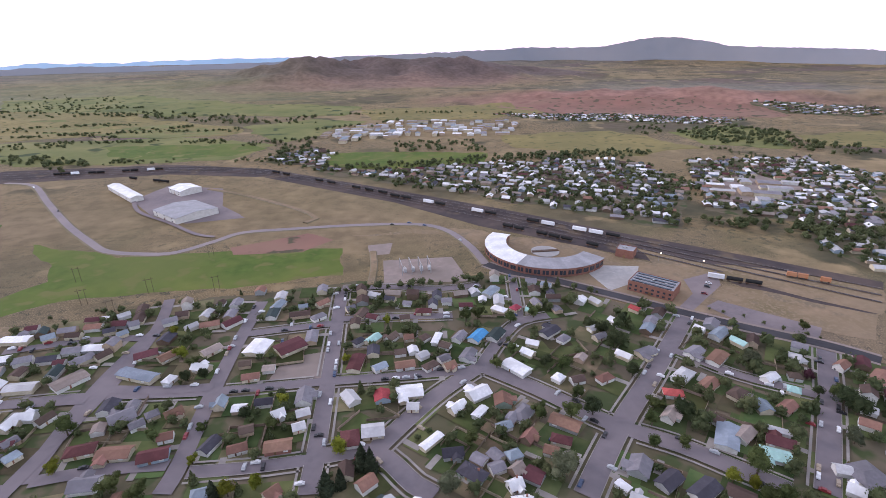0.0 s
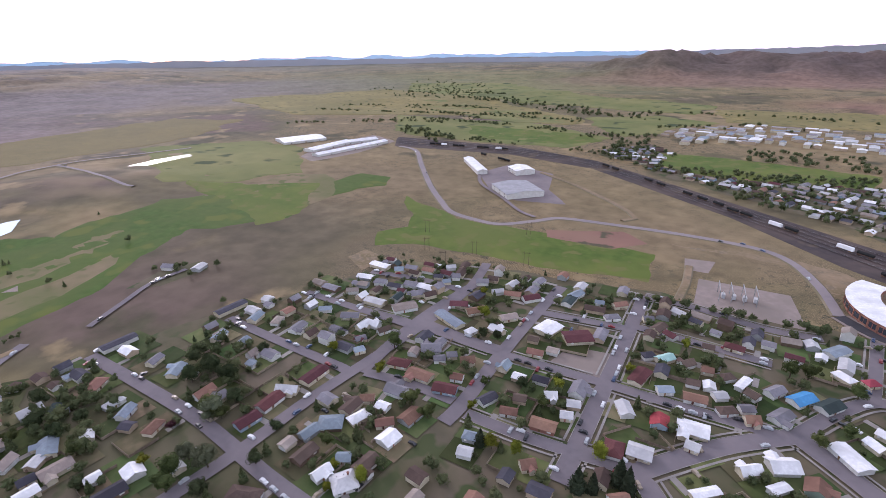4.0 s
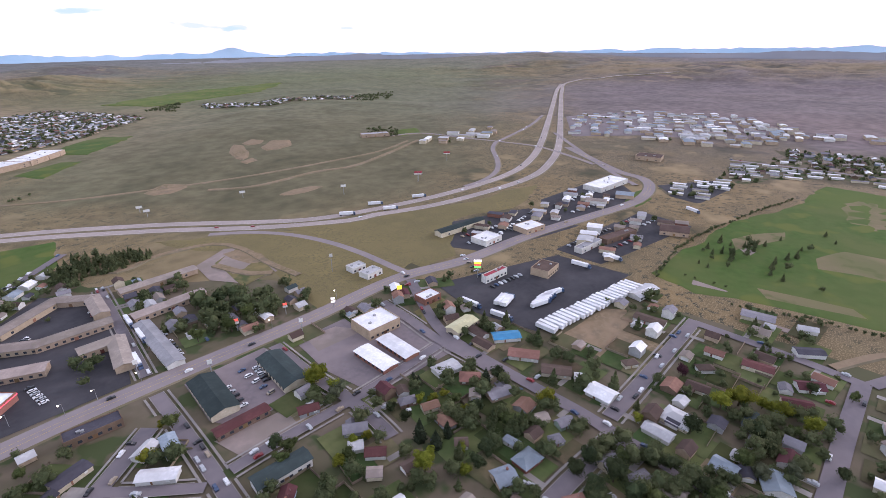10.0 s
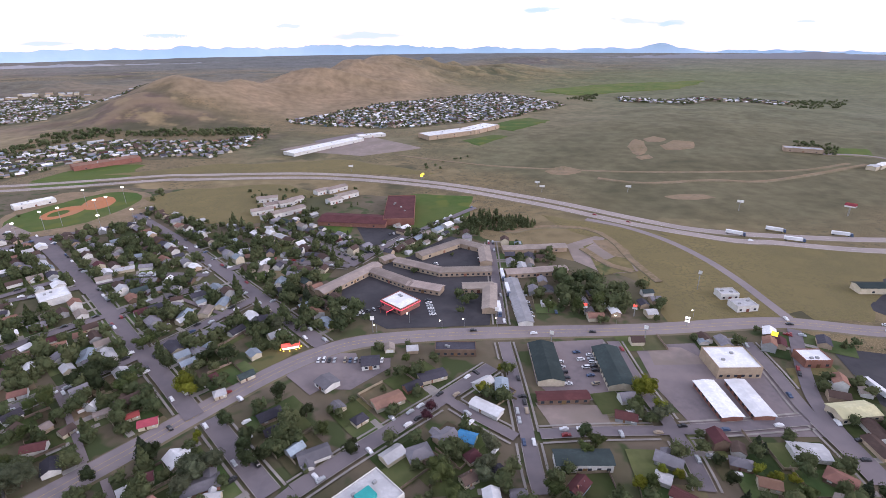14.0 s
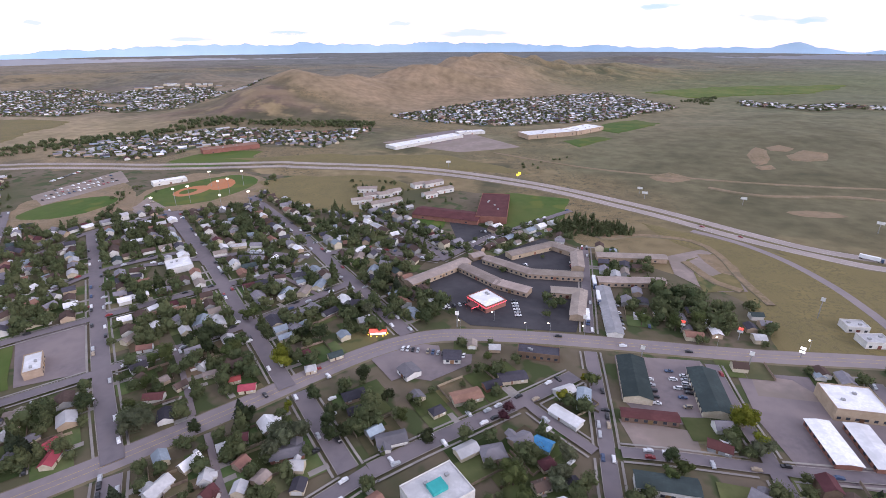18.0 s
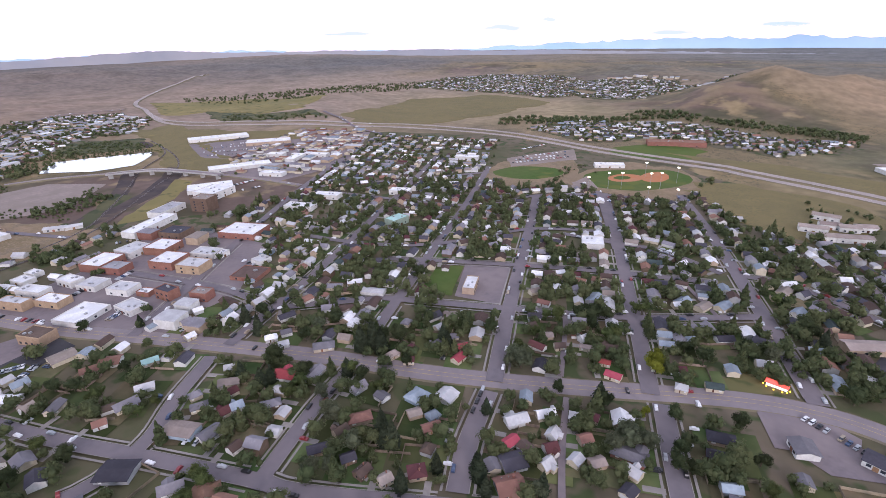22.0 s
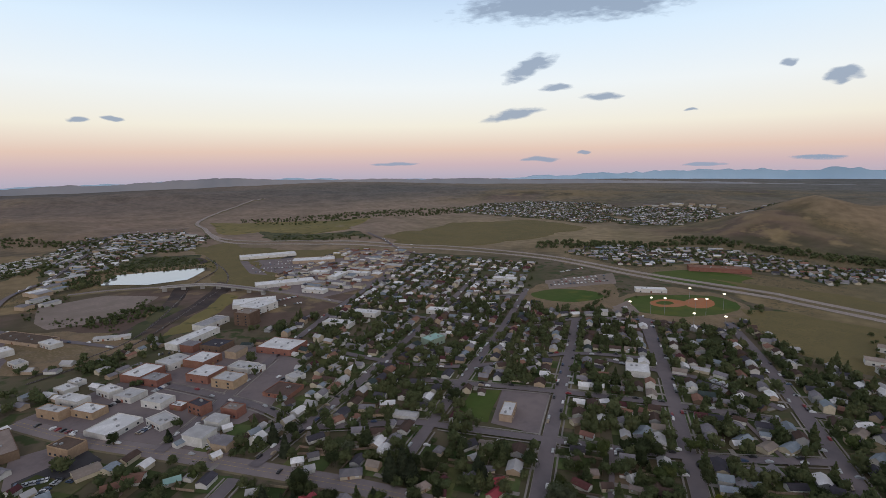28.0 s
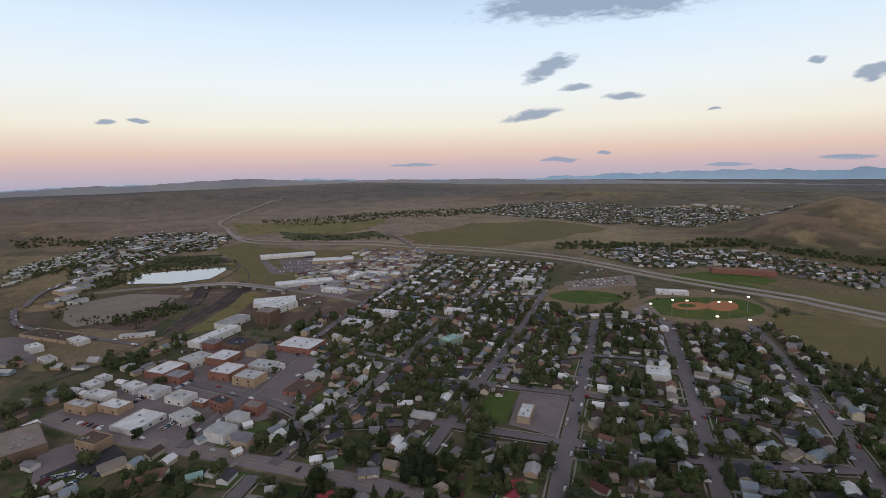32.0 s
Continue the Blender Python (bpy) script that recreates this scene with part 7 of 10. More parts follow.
def neon_trim(x, y, turn, L, W, h):
    """The red neon bands round the restaurant's eaves."""
    base = new("neon_trim")
    base.matrix_basis = Matrix.Translation((x, y, 0.4)) @ Matrix.Rotation(radians(turn), 4, "Z")
    tagged(base, "red neon bands round a restaurant's eaves", "neon light")
    for x0, x1, y0, y1 in ((-L / 2, L / 2, -W / 2 - 0.5, -W / 2 - 0.2), (-L / 2, L / 2, W / 2 + 0.2, W / 2 + 0.5), (-L / 2 - 0.5, -L / 2 - 0.2, -W / 2, W / 2), (L / 2 + 0.2, L / 2 + 0.5, -W / 2, W / 2)):
        bm = bmesh.new()
        box(bm, x0, x1, y0, y1, h - 1.15, h - 0.85)
        part("neon_band", bm, M["neon"], base)
    bm = bmesh.new()
    box(bm, L / 2 + 0.5, L / 2 + 7, -3.5, 3.5, 3.2, 4.0)
    part("porch_roof", bm, M["roof_maroon"], base)
    for s in (-3.5, 3.5):
        bm = bmesh.new()
        box(bm, L / 2 + 0.5, L / 2 + 7.1, s - 0.12, s + 0.12, 2.8, 3.2)
        part("neon_band", bm, M["neon"], base)
    for px in (-3.2, 3.2):
        bm = bmesh.new()
        box(bm, L / 2 + 6.6, L / 2 + 6.9, px - 0.15, px + 0.15, -0.1, 3.2)
        part("porch_post", bm, M["brick"], base)


def cloud(az, el, wide, tall, tilt):
    """A thin evening cloud far off, its edges torn."""
    r = 4600.0
    w, h = r * math.tan(radians(wide / 2)) * 1.35, r * math.tan(radians(tall / 2)) * 1.7
    c = Vector((math.cos(radians(az)), math.sin(radians(az)), math.tan(radians(el)))) * r + Vector((0, 0, 180))
    side, up = Vector((-math.sin(radians(az)), math.cos(radians(az)), 0)), Vector((0, 0, 1))
    nu, nv = 90, 26
    vs, dense = [], []
    for i in range(nu + 1):
        for k in range(nv + 1):
            u, v = 2 * i / nu - 1, 2 * k / nv - 1
            vs.append(tuple(c + side * (u * w) + up * (v * h - u * w * math.tan(radians(tilt)))))
            lean = v + 0.35 * noise.noise((u * 2.2, az, el))
            dense.append(0.80 - 0.95 * (abs(u) ** 2.0 + abs(lean) ** 1.6 * (1.25 if v < 0 else 0.95)))
    fs = [(i * (nv + 1) + k, (i + 1) * (nv + 1) + k, (i + 1) * (nv + 1) + k + 1, i * (nv + 1) + k + 1) for i in range(nu) for k in range(nv)]
    ob = raw_mesh("backdrop_cloud", vs, fs, M["cloud"], True)
    ob.data.attributes.new("dense", "FLOAT", "POINT").data.foreach_set("value", dense)
    ob.visible_shadow = False
    tagged(ob, "flat grey-blue evening cloud low in the sky", "cloud", "evening clouds", "structure")


def substation(x, y, turn):
    base = new("substation")
    base.matrix_basis = Matrix.Translation((x, y, 0.5)) @ Matrix.Rotation(radians(turn), 4, "Z")
    tagged(base, "fenced electric substation with steel gantries on gravel", "substation")
    for i in range(4):
        for s in (-8, 8):
            bm = bmesh.new()
            box(bm, -12 + 8 * i - 0.25, -12 + 8 * i + 0.25, s - 0.25, s + 0.25, 0, 9)
            part("post", bm, M["pole"], base)
        bm = bmesh.new()
        box(bm, -12 + 8 * i - 0.2, -12 + 8 * i + 0.2, -9, 9, 8.6, 9.2)
        part("beam", bm, M["pole"], base)
        bm = bmesh.new()
        box(bm, -10 + 7 * i, -7.5 + 7 * i, -2, 2, 0, 3.2)
        tank = part("transformer", bm, M["roof_pale"], base)
        bm = bmesh.new()
        for k in range(3):
            tube(bm, 0.15, 0.1, 3.2, 4.6, 6, -9 + 7 * i, -1.2 + 1.2 * k)
        part("insulator", bm, M["trim"], tank)


# ---- build it all ----

# ---- larger buildings: kind, x, y, length, width, turn, height, wall, roof ----
building("engine_shop", 204.5, 325.7, 33.3, 20.5, -45.5, 8, "brick", "steel")
building("brick_workshop", 215.8, 395.3, 15.2, 13.5, -40.1, 7, "brick", "steel")
building("industrial_shed", -223.6, 585.3, 53.8, 48.8, -45.6, 8, "white_wall", "steel")
building("industrial_shed", -331.2, 684.0, 89.8, 14.8, -50.3, 7, "white_wall", "white")
building("industrial_shed", -256.5, 684.9, 31.7, 28.5, -46.5, 8, "white_wall", "white")
building("warehouse", -201.4, -215.9, 24.9, 21.2, 171.3, 7, "tan_wall", "white")
building("storage_building", -191.1, -186.7, 10.4, 28.7, 171.3, 3.5, "brick", "white")
building("storage_building", -174.3, -188.9, 10.8, 28.5, 173.7, 3.5, "brick", "white")
building("motel", -96.4, -234.7, 14.5, 37.4, 170.1, 5, "cream_wall", "green")
building("motel", -133.1, -224.1, 14.7, 36.9, 170.1, 5, "cream_wall", "green")
building("motel_wing", -94.9, -204.2, 27.2, 6.5, 173.1, 4, "brown_wall", "maroon")
building("apartment_house", -87.5, -160.8, 25.4, 8.8, 170.7, 5.5, "white_wall", "green")
building("truck_stop_shop", -346.4, -165.7, 20.3, 15.4, 2.1, 6, "tan_wall", "brown")
building("fuel_canopy", -312.6, -192.8, 25.0, 5.1, 170.6, 6, "white_wall", "red")
building("long_shed", -355.6, -88.8, 24.0, 11.0, 165.2, 4, "white_wall", "pale")
building("garage_building", -252.2, -212.4, 15.6, 11.9, 171.1, 5, "brick", "white")
building("shed_building", -234.9, -168.6, 21.2, 10.6, 177.6, 5, "cream_wall", "yellow")
building("roadside_inn", -386.0, -280.0, 59.3, 10.3, 169.2, 6, "cream_wall", "green")
building("restaurant", -375.6, -241.9, 23.5, 18.7, 173.8, 5, "white_wall", "white")
building("restaurant", -426.8, -224.5, 25.9, 19.0, 165.0, 5, "tan_wall", "white")
building("shop", -624.7, -222.5, 64.9, 25.7, 170.7, 6, "white_wall", "white")
building("shop", -812.6, -225.7, 37.3, 28.9, 96.2, 6, "tan_wall", "brown")
building("shop_row", -502.2, -106.1, 25.6, 20.3, 105.6, 6, "tan_wall", "brown")
building("shop", -415.9, -157.7, 32.5, 8.0, 170.8, 5, "white_wall", "steel")
building("shop", -455.8, -144.6, 44.1, 9.6, 163.0, 5, "brown_wall", "brown")
building("service_station", -256.9, -294.3, 13.6, 9.8, 173.8, 4.5, "white_wall", "pale")
building("service_station", -256.8, -276.8, 15.8, 11.1, 177.6, 4.5, "white_wall", "pale")
building("restaurant_hall", -17.8, -321.6, 18.7, 21.1, 38.2, 5, "brick", "white")
building("motel_wing", 18.7, -368.1, 62.1, 11, -136.1, 5, "tan_wall", "tan")
building("motel_wing", -15.1, -362.8, 42.5, 10, 133.2, 5, "tan_wall", "tan")
building("motel_wing", -38.4, -342.8, 27.7, 10, 149.5, 5, "tan_wall", "tan")
building("motel_wing", -38.0, -381.3, 45.7, 10, 142.1, 5, "tan_wall", "tan")
building("motel_wing", -73.9, -366.1, 43.1, 10, 173.2, 5, "tan_wall", "tan")
building("motel_wing", -61.7, -415.6, 49.8, 10, -149.4, 5, "tan_wall", "tan")
building("motel_wing", -90.7, -418.6, 29.3, 10, 137.0, 5, "tan_wall", "tan")
building("motel_wing", -97.5, -394.7, 34.9, 10, 80.8, 5, "tan_wall", "tan")
building("motel_wing", -78.1, -336.1, 22.9, 10, 173.3, 5, "tan_wall", "tan")
building("motel_wing", -83.1, -318.1, 39.0, 10, 75.5, 5, "tan_wall", "tan")
building("motel_wing", -144.8, -402.0, 57.5, 10, 176.0, 5, "tan_wall", "tan")
building("motel_wing", -130.9, -355.1, 50.5, 10, 178.5, 5, "tan_wall", "tan")
building("long_shed", -102.6, -312.0, 65.5, 10, 82.9, 4, "white_wall", "steel")
building("school", -34.2, -532.2, 32.1, 82.3, 173.0, 7, "brick", "maroon")
building("school", 15.2, -508.6, 71.6, 28, 162.7, 6, "brick", "maroon")
building("diner", -46.7, -257.9, 25.0, 9.2, 170.0, 4.5, "brown_wall", "charcoal")
building("office_building", 9.4, -153.0, 25.1, 19.0, -144.6, 7, "white_wall", "pale")
building("corner_building", 429.4, -85.8, 17.3, 22.6, -53.5, 7.4, "yellow_brick", "pale")
building("brick_block", 456.6, -73.2, 22.9, 23.1, -53.5, 6.7, "brick", "white")
building("brick_block", 493.1, -77.1, 23.5, 23.2, -53.5, 6.7, "brick", "white")
building("brick_block", 491.2, -28.7, 26.8, 21.9, -53.5, 6.7, "brick", "white")
building("brick_block", 471.6, -35.7, 15.0, 19.6, -53.5, 5.9, "brick", "steel")
building("department_store", 401.3, -2.6, 26.8, 23.1, 126.5, 3.7, "white_wall", "white")
building("brick_block", 450.1, 32.5, 8.9, 22.8, -53.5, 6.7, "yellow_brick", "pale")
building("brick_block", 465.1, 20.6, 11.1, 23.3, -53.5, 5.9, "white_wall", "white")
building("brick_block", 437.9, 10.6, 12.8, 21.3, -53.5, 5.2, "yellow_brick", "white")
building("hotel_block", 384.1, 23.3, 12.6, 18.7, -53.5, 6.7, "yellow_brick", "brown")
building("brick_block", 424.7, -32.7, 14.2, 19.3, -53.5, 5.2, "white_wall", "pale")
building("brick_block", 453.1, -103.1, 15.3, 22.8, -53.5, 5.2, "white_wall", "pale")
building("brick_block", 484.7, -148.5, 29.8, 38.9, -53.5, 5.9, "brick", "white")
building("office_block", 528.0, -96.8, 20.9, 24.5, -53.5, 5.9, "brown_wall", "charcoal")
building("bank_tower", 592.9, -143.6, 19.0, 21.3, -53.5, 15, "brown_wall", "tan")
building("long_store", 567.8, -82.0, 59.1, 16, -53.5, 6, "white_wall", "white")
building("big_store", 1014.5, -295.0, 106.3, 30, -101.9, 5.5, "white_wall", "white")
building("big_store", 906.6, -348.9, 76.8, 35, -113.5, 5.5, "tan_wall", "white")
building("big_store", 758.4, -243.2, 86.9, 25, -102.7, 5, "white_wall", "white")
building("big_store", 673.0, -174.1, 54.4, 30, -105.7, 5, "white_wall", "white")
building("long_store", 610.8, -107.9, 38.7, 18, -53.5, 6, "white_wall", "steel")
building("meeting_hall", 237.6, -375.3, 19.2, 20.2, -143.5, 5, "white_wall", "white")
building("park_school", 250.5, -235.6, 21.3, 9.2, -53.5, 5, "tan_wall", "white")
building("school_building", 397.1, -844.1, 91.4, 24, -143.6, 7, "brick", "redbrown")
building("high_school", -163.5, -977.4, 114.8, 40, -156.0, 8, "tan_wall", "white")
building("high_school", -234.5, -1020.6, 85.4, 40, -138.2, 8, "tan_wall", "white")
building("retail_store", 67.3, -912.6, 160.1, 28, -135.6, 5, "white_wall", "white")
building("retail_store", -13.3, -1002.6, 55.0, 20, -159.9, 5, "white_wall", "white")
building("apartment_house", 117.4, -557.1, 23.2, 11, -159.1, 6, "white_wall", "tan")
building("apartment_house", 104.7, -538.9, 21.8, 11, -141.8, 6, "white_wall", "tan")
building("apartment_house", 84.9, -552.9, 29.2, 11, -144.7, 6, "white_wall", "tan")
building("apartment_house", 108.9, -577.4, 18.2, 11, -152.8, 6, "white_wall", "tan")
building("apartment_house", 95.0, -581.2, 17.4, 11, -149.3, 6, "white_wall", "tan")
building("apartment_house", 118.9, -602.9, 23.6, 11, -170.2, 6, "white_wall", "tan")
building("apartment_house", 84.4, -592.7, 16.5, 11, -142.6, 6, "white_wall", "tan")
building("apartment_house", 57.0, -623.7, 17.7, 11, -142.2, 6, "white_wall", "tan")
building("apartment_house", 39.5, -632.1, 28.1, 11, -141.1, 6, "white_wall", "tan")
building("apartment_house", 25.6, -601.4, 27.9, 11, -145.6, 6, "white_wall", "tan")
building("apartment_house", 40.0, -581.8, 16.8, 11, -144.8, 6, "white_wall", "tan")
building("filling_station", 29.7, -237.7, 10.2, 9.9, 128.2, 4, "white_wall", "gray")
building("small_shop", 5.4, -253.0, 10.1, 9.4, 179.5, 4, "white_wall", "charcoal")
building("motel_office", -12.8, -403.1, 11.6, 9.2, -150.8, 4, "tan_wall", "tan")
building("far_office", -692.9, -707.5, 53.3, 18, 146.7, 6, "tan_wall", "steel")
building("field_house", 389.7, -636.4, 41.3, 14, -138.3, 5, "white_wall", "white")
building("industrial_shed", -749.6, 747.3, 84.5, 60, 62.5, 6, "white_wall", "white")
building("industrial_shed", -647.2, 712.2, 98.1, 25, 85.6, 6, "white_wall", "white")
building("industrial_shed", -629.5, 782.1, 69.4, 25, 61.1, 6, "white_wall", "white")
building("industrial_shed", -594.0, 715.3, 159.9, 18, 78.0, 6, "white_wall", "white")
building("warehouse", 411.7, 64.1, 25.1, 40.0, -78.8, 6, "brown_wall", "tan")
building("shop", 468.8, -3.2, 18.0, 11.2, -153.6, 5.2, "white_wall", "white")
building("shop", 450.6, -16.3, 18.4, 15.7, -144.7, 4.4, "white_wall", "pale")
building("brick_block", 408.1, -44.7, 11.0, 7.9, -143.5, 3.7, "brick", "white")
building("brick_block", 372.3, -75.4, 14.1, 10.4, -143.5, 6.7, "brick", "tan")
building("shop", 497.8, 25.8, 15.0, 11.2, -151.4, 3.7, "white_wall", "white")
building("shop", 508.7, 18.1, 11.7, 8.5, -149.0, 3.7, "white_wall", "white")
building("shop", 505.6, -54.9, 20.8, 22.7, -153.2, 5.9, "white_wall", "pale")
building("shop", 444.9, -111.3, 12.2, 12.3, -150.5, 4.4, "white_wall", "white")
building("shop", 388.9, -31.3, 18.9, 14.2, -159.3, 4.4, "white_wall", "pale")
building("brick_block", 387.1, -117.2, 23.7, 21.9, -143.5, 3.0, "brick", "brown")
building("shop", 406.9, -134.3, 11.8, 12.4, -162.5, 3.7, "white_wall", "pale")
building("church", 391.4, -56.2, 14.8, 9.8, -155.0, 8, "brick", "charcoal")
building("office_block", 679.0, 64.2, 74.0, 23.3, -143.5, 3.7, "tan_wall", "brown")
building("shop", 638.8, 40.0, 22.7, 12.1, -153.1, 5, "white_wall", "white")
building("shop", 637.2, 76.7, 18.1, 11.3, -157.7, 6, "white_wall", "white")
building("shop", 592.8, 62.9, 17.0, 10.2, -155.5, 4, "white_wall", "pale")
building("big_store", 642.8, -169.9, 31.6, 37.6, -150.4, 8, "white_wall", "white")
building("long_store", 537.3, -268.5, 32.0, 15, -143.5, 5, "white_wall", "white")
building("long_store", 520.3, -225.1, 33.9, 15, -143.5, 5, "white_wall", "white")
building("long_store", 752.8, -328.4, 40.9, 15, -53.5, 5, "white_wall", "white")
building("long_store", 744.0, -364.9, 29.8, 15, -143.5, 5, "white_wall", "white")
building("long_store", 683.8, -262.0, 34.7, 15, -143.5, 5, "white_wall", "white")
building("long_store", 568.0, -525.0, 36.5, 15, -143.5, 5, "white_wall", "white")
building("long_store", 793.1, -314.3, 27.7, 15, -143.5, 5, "white_wall", "white")
building("long_store", 490.8, -343.0, 25.3, 15, -143.5, 5, "white_wall", "white")
building("industrial_shed", 628.2, -5.9, 18.5, 9, -112.0, 4, "white_wall", "pale")
building("industrial_shed", 622.4, -21.6, 15.3, 9, -97.7, 4, "white_wall", "pale")
building("apartment_house", 405.8, -277.0, 14.2, 20.9, -170.9, 7, "green_wall", "mint")

roundhouse()
neon_trim(-17.8, -321.6, 38.2, 18.7, 21.1, 5)

# ---- houses told apart by their roofs ----
pinned("white", 51, 149, 8.3, 5.6, 0)
pinned("redbrown", -151, -50, 8.4, 8.6, 52)
pinned("redbrown", 104, -121, 11.1, 9.5, 64)
pinned("brown", -35, -160, 7.5, 5.6, 22)
pinned("charcoal", -133, 96, 13.8, 7.7, 164)
pinned("tan", 142, -83, 6.2, 5.6, 84)
pinned("white", 50, 158, 6.2, 5.6, 17)
pinned("bluegray", -145, -81, 9.4, 9.5, 150)
pinned("maroon", 136, -96, 7.5, 7.6, 151)
pinned("white", -163, 41, 9.4, 8.6, 68)
pinned("maroon", -80, -148, 10.5, 6.4, 38)
pinned("charcoal", 33, 167, 11.9, 7.3, 136)
pinned("brown", 152, -78, 7.0, 5.6, 100)
pinned("pale", -121, 121, 10.5, 10.4, 53)
pinned("charcoal", 112, -132, 10.6, 9.5, 66)
pinned("maroon", 60, 162, 7.9, 7.7, 141)
pinned("pale", 99, 143, 6.6, 5.6, 140)
pinned("tan", 53, 166, 6.2, 5.6, 33)
pinned("pale", 101, -142, 6.2, 5.6, 87)
pinned("gray", -163, 64, 11.7, 8.6, 82)
pinned("redbrown", -54, 168, 6.6, 5.6, 40)
pinned("maroon", -39, -172, 7.1, 5.6, 28)
pinned("bluegray", -160, -78, 11.3, 8.6, 168)
pinned("gray", -15, -178, 11.0, 8.6, 15)
pinned("white", 96, 151, 6.2, 3.6, 119)
pinned("brown", -119, 134, 11.7, 7.1, 81)
pinned("redbrown", -160, 80, 9.4, 5.7, 79)
pinned("white", -133, 120, 8.3, 5.6, 76)
pinned("brown", 143, -108, 6.2, 5.6, 115)
pinned("pale", 94, -154, 6.2, 5.6, 95)
pinned("charcoal", 163, -77, 6.7, 5.6, 76)
pinned("brown", -154, 95, 13.9, 7.7, 18)
pinned("charcoal", 26, 180, 9.2, 5.6, 1)
pinned("maroon", -121, -136, 9.4, 5.7, 132)
pinned("pale", 73, -167, 6.5, 5.6, 1)
pinned("bluegray", 54, 175, 6.9, 5.6, 17)
pinned("gray", -180, -34, 9.9, 6.0, 152)
pinned("maroon", 106, -151, 6.2, 5.6, 68)
pinned("brown", -150, -108, 6.2, 5.6, 131)
pinned("bluegray", -130, 132, 6.7, 5.6, 29)
pinned("red", 121, -140, 7.7, 5.6, 87)
pinned("gray", -180, -48, 8.1, 5.6, 164)
pinned("bluegray", -165, -89, 8.0, 4.0, 87)
pinned("redbrown", 186, -21, 9.3, 7.8, 170)
pinned("gray", -29, -185, 9.5, 9.5, 33)
pinned("blue", -39, -184, 8.6, 6.8, 149)
pinned("gray", 33, -185, 14.1, 7.7, 19)
pinned("redbrown", 72, 175, 6.6, 5.6, 151)
pinned("charcoal", 177, -69, 9.0, 5.6, 70)
pinned("white", 17, 189, 12.5, 4.0, 40)
pinned("charcoal", 117, 151, 11.3, 6.9, 28)
pinned("bluegray", -84, 172, 8.2, 5.6, 10)
pinned("gray", 80, -175, 14.9, 7.7, 17)
pinned("charcoal", 129, 144, 13.5, 7.7, 27)
pinned("white", -119, 152, 9.2, 8.6, 79)
pinned("gray", 108, 160, 10.3, 8.5, 52)
pinned("redbrown", 153, -118, 8.9, 5.6, 72)
pinned("gray", -179, -73, 6.2, 5.6, 147)
pinned("pale", 111, -159, 6.2, 5.6, 106)
pinned("brown", -148, 125, 11.3, 6.9, 86)
pinned("redbrown", 99, -168, 6.2, 5.6, 65)
pinned("bluegray", 42, -190, 7.9, 5.6, 40)
pinned("redbrown", 64, 185, 7.8, 5.6, 47)
pinned("maroon", 79, 181, 9.3, 5.6, 152)
pinned("maroon", -22, 196, 10.3, 8.3, 94)
pinned("gray", 198, -11, 9.6, 5.9, 75)
pinned("brown", 180, -83, 6.9, 5.6, 95)
pinned("redbrown", -157, -123, 10.4, 6.4, 74)
pinned("gray", -126, -155, 11.1, 6.7, 140)
pinned("pale", 129, -153, 10.8, 6.6, 69)
pinned("pale", -11, 200, 10.4, 8.6, 1)
pinned("bluegray", 159, -124, 6.2, 5.6, 87)
pinned("bluegray", 54, 194, 7.1, 5.6, 20)
pinned("redbrown", -56, 196, 12.1, 7.4, 4)
pinned("redbrown", -127, 160, 8.9, 5.6, 39)
pinned("redbrown", 182, -95, 11.4, 6.9, 69)
pinned("charcoal", 12, -205, 7.3, 5.6, 35)
pinned("gray", -192, -75, 8.4, 5.6, 155)
pinned("white", 122, -167, 9.0, 5.6, 62)
pinned("redbrown", -118, 170, 11.0, 8.0)
pinned("gray", 59, 199, 6.5, 5.6, 45)
pinned("bluegray", -156, 137, 9.9, 6.0, 81)
pinned("brown", 204, -40, 6.2, 5.6, 109)
pinned("pale", 111, -177, 6.2, 5.6, 33)
pinned("white", -53, -203, 16.9, 6.8, 135)
pinned("redbrown", 85, 192, 14.3, 7.7, 141)
pinned("redbrown", -161, -136, 8.7, 5.6, 153)
pinned("redbrown", -75, 197, 8.6, 5.6, 13)
pinned("maroon", 105, -183, 6.2, 5.6, 18)
pinned("white", 44, 206, 9.3, 4.0, 46)
pinned("white", -141, 157, 10.4, 6.3, 70)
pinned("bluegray", -151, 147, 11.6, 9.5, 32)
pinned("charcoal", 54, -204, 8.4, 5.6, 27)
pinned("gray", 66, 202, 12.2, 7.5, 43)
pinned("bluegray", -212, 13, 11.2, 10.8, 21)
pinned("pale", -48, 208, 6.2, 5.6, 16)
pinned("white", 33, 211, 9.2, 5.6, 37)
pinned("red", -209, 45, 19.6, 7.7, 165)
pinned("white", 95, -192, 9.3, 7.7, 130)
pinned("redbrown", -191, -97, 8.8, 8.6, 177)
pinned("pale", 10, 215, 6.2, 5.6, 172)
pinned("gray", -157, -148, 9.3, 5.6, 151)
pinned("pale", 166, -139, 9.5, 9.5, 107)
pinned("charcoal", -206, 68, 11.8, 7.2, 79)
pinned("bluegray", 176, -127, 10.1, 9.5, 103)
pinned("redbrown", -3, -217, 16.1, 8.6, 21)
pinned("gray", 217, 22, 6.2, 5.6, 88)
pinned("charcoal", -89, 201, 10.0, 6.1, 65)
pinned("redbrown", 58, 213, 8.4, 8.4, 82)
pinned("brown", -150, 162, 11.8, 7.2, 89)
pinned("maroon", -121, -185, 10.2, 6.2, 155)
pinned("gray", -192, -113, 13.3, 7.7, 154)
pinned("gray", 221, -34, 10.5, 7.7, 104)
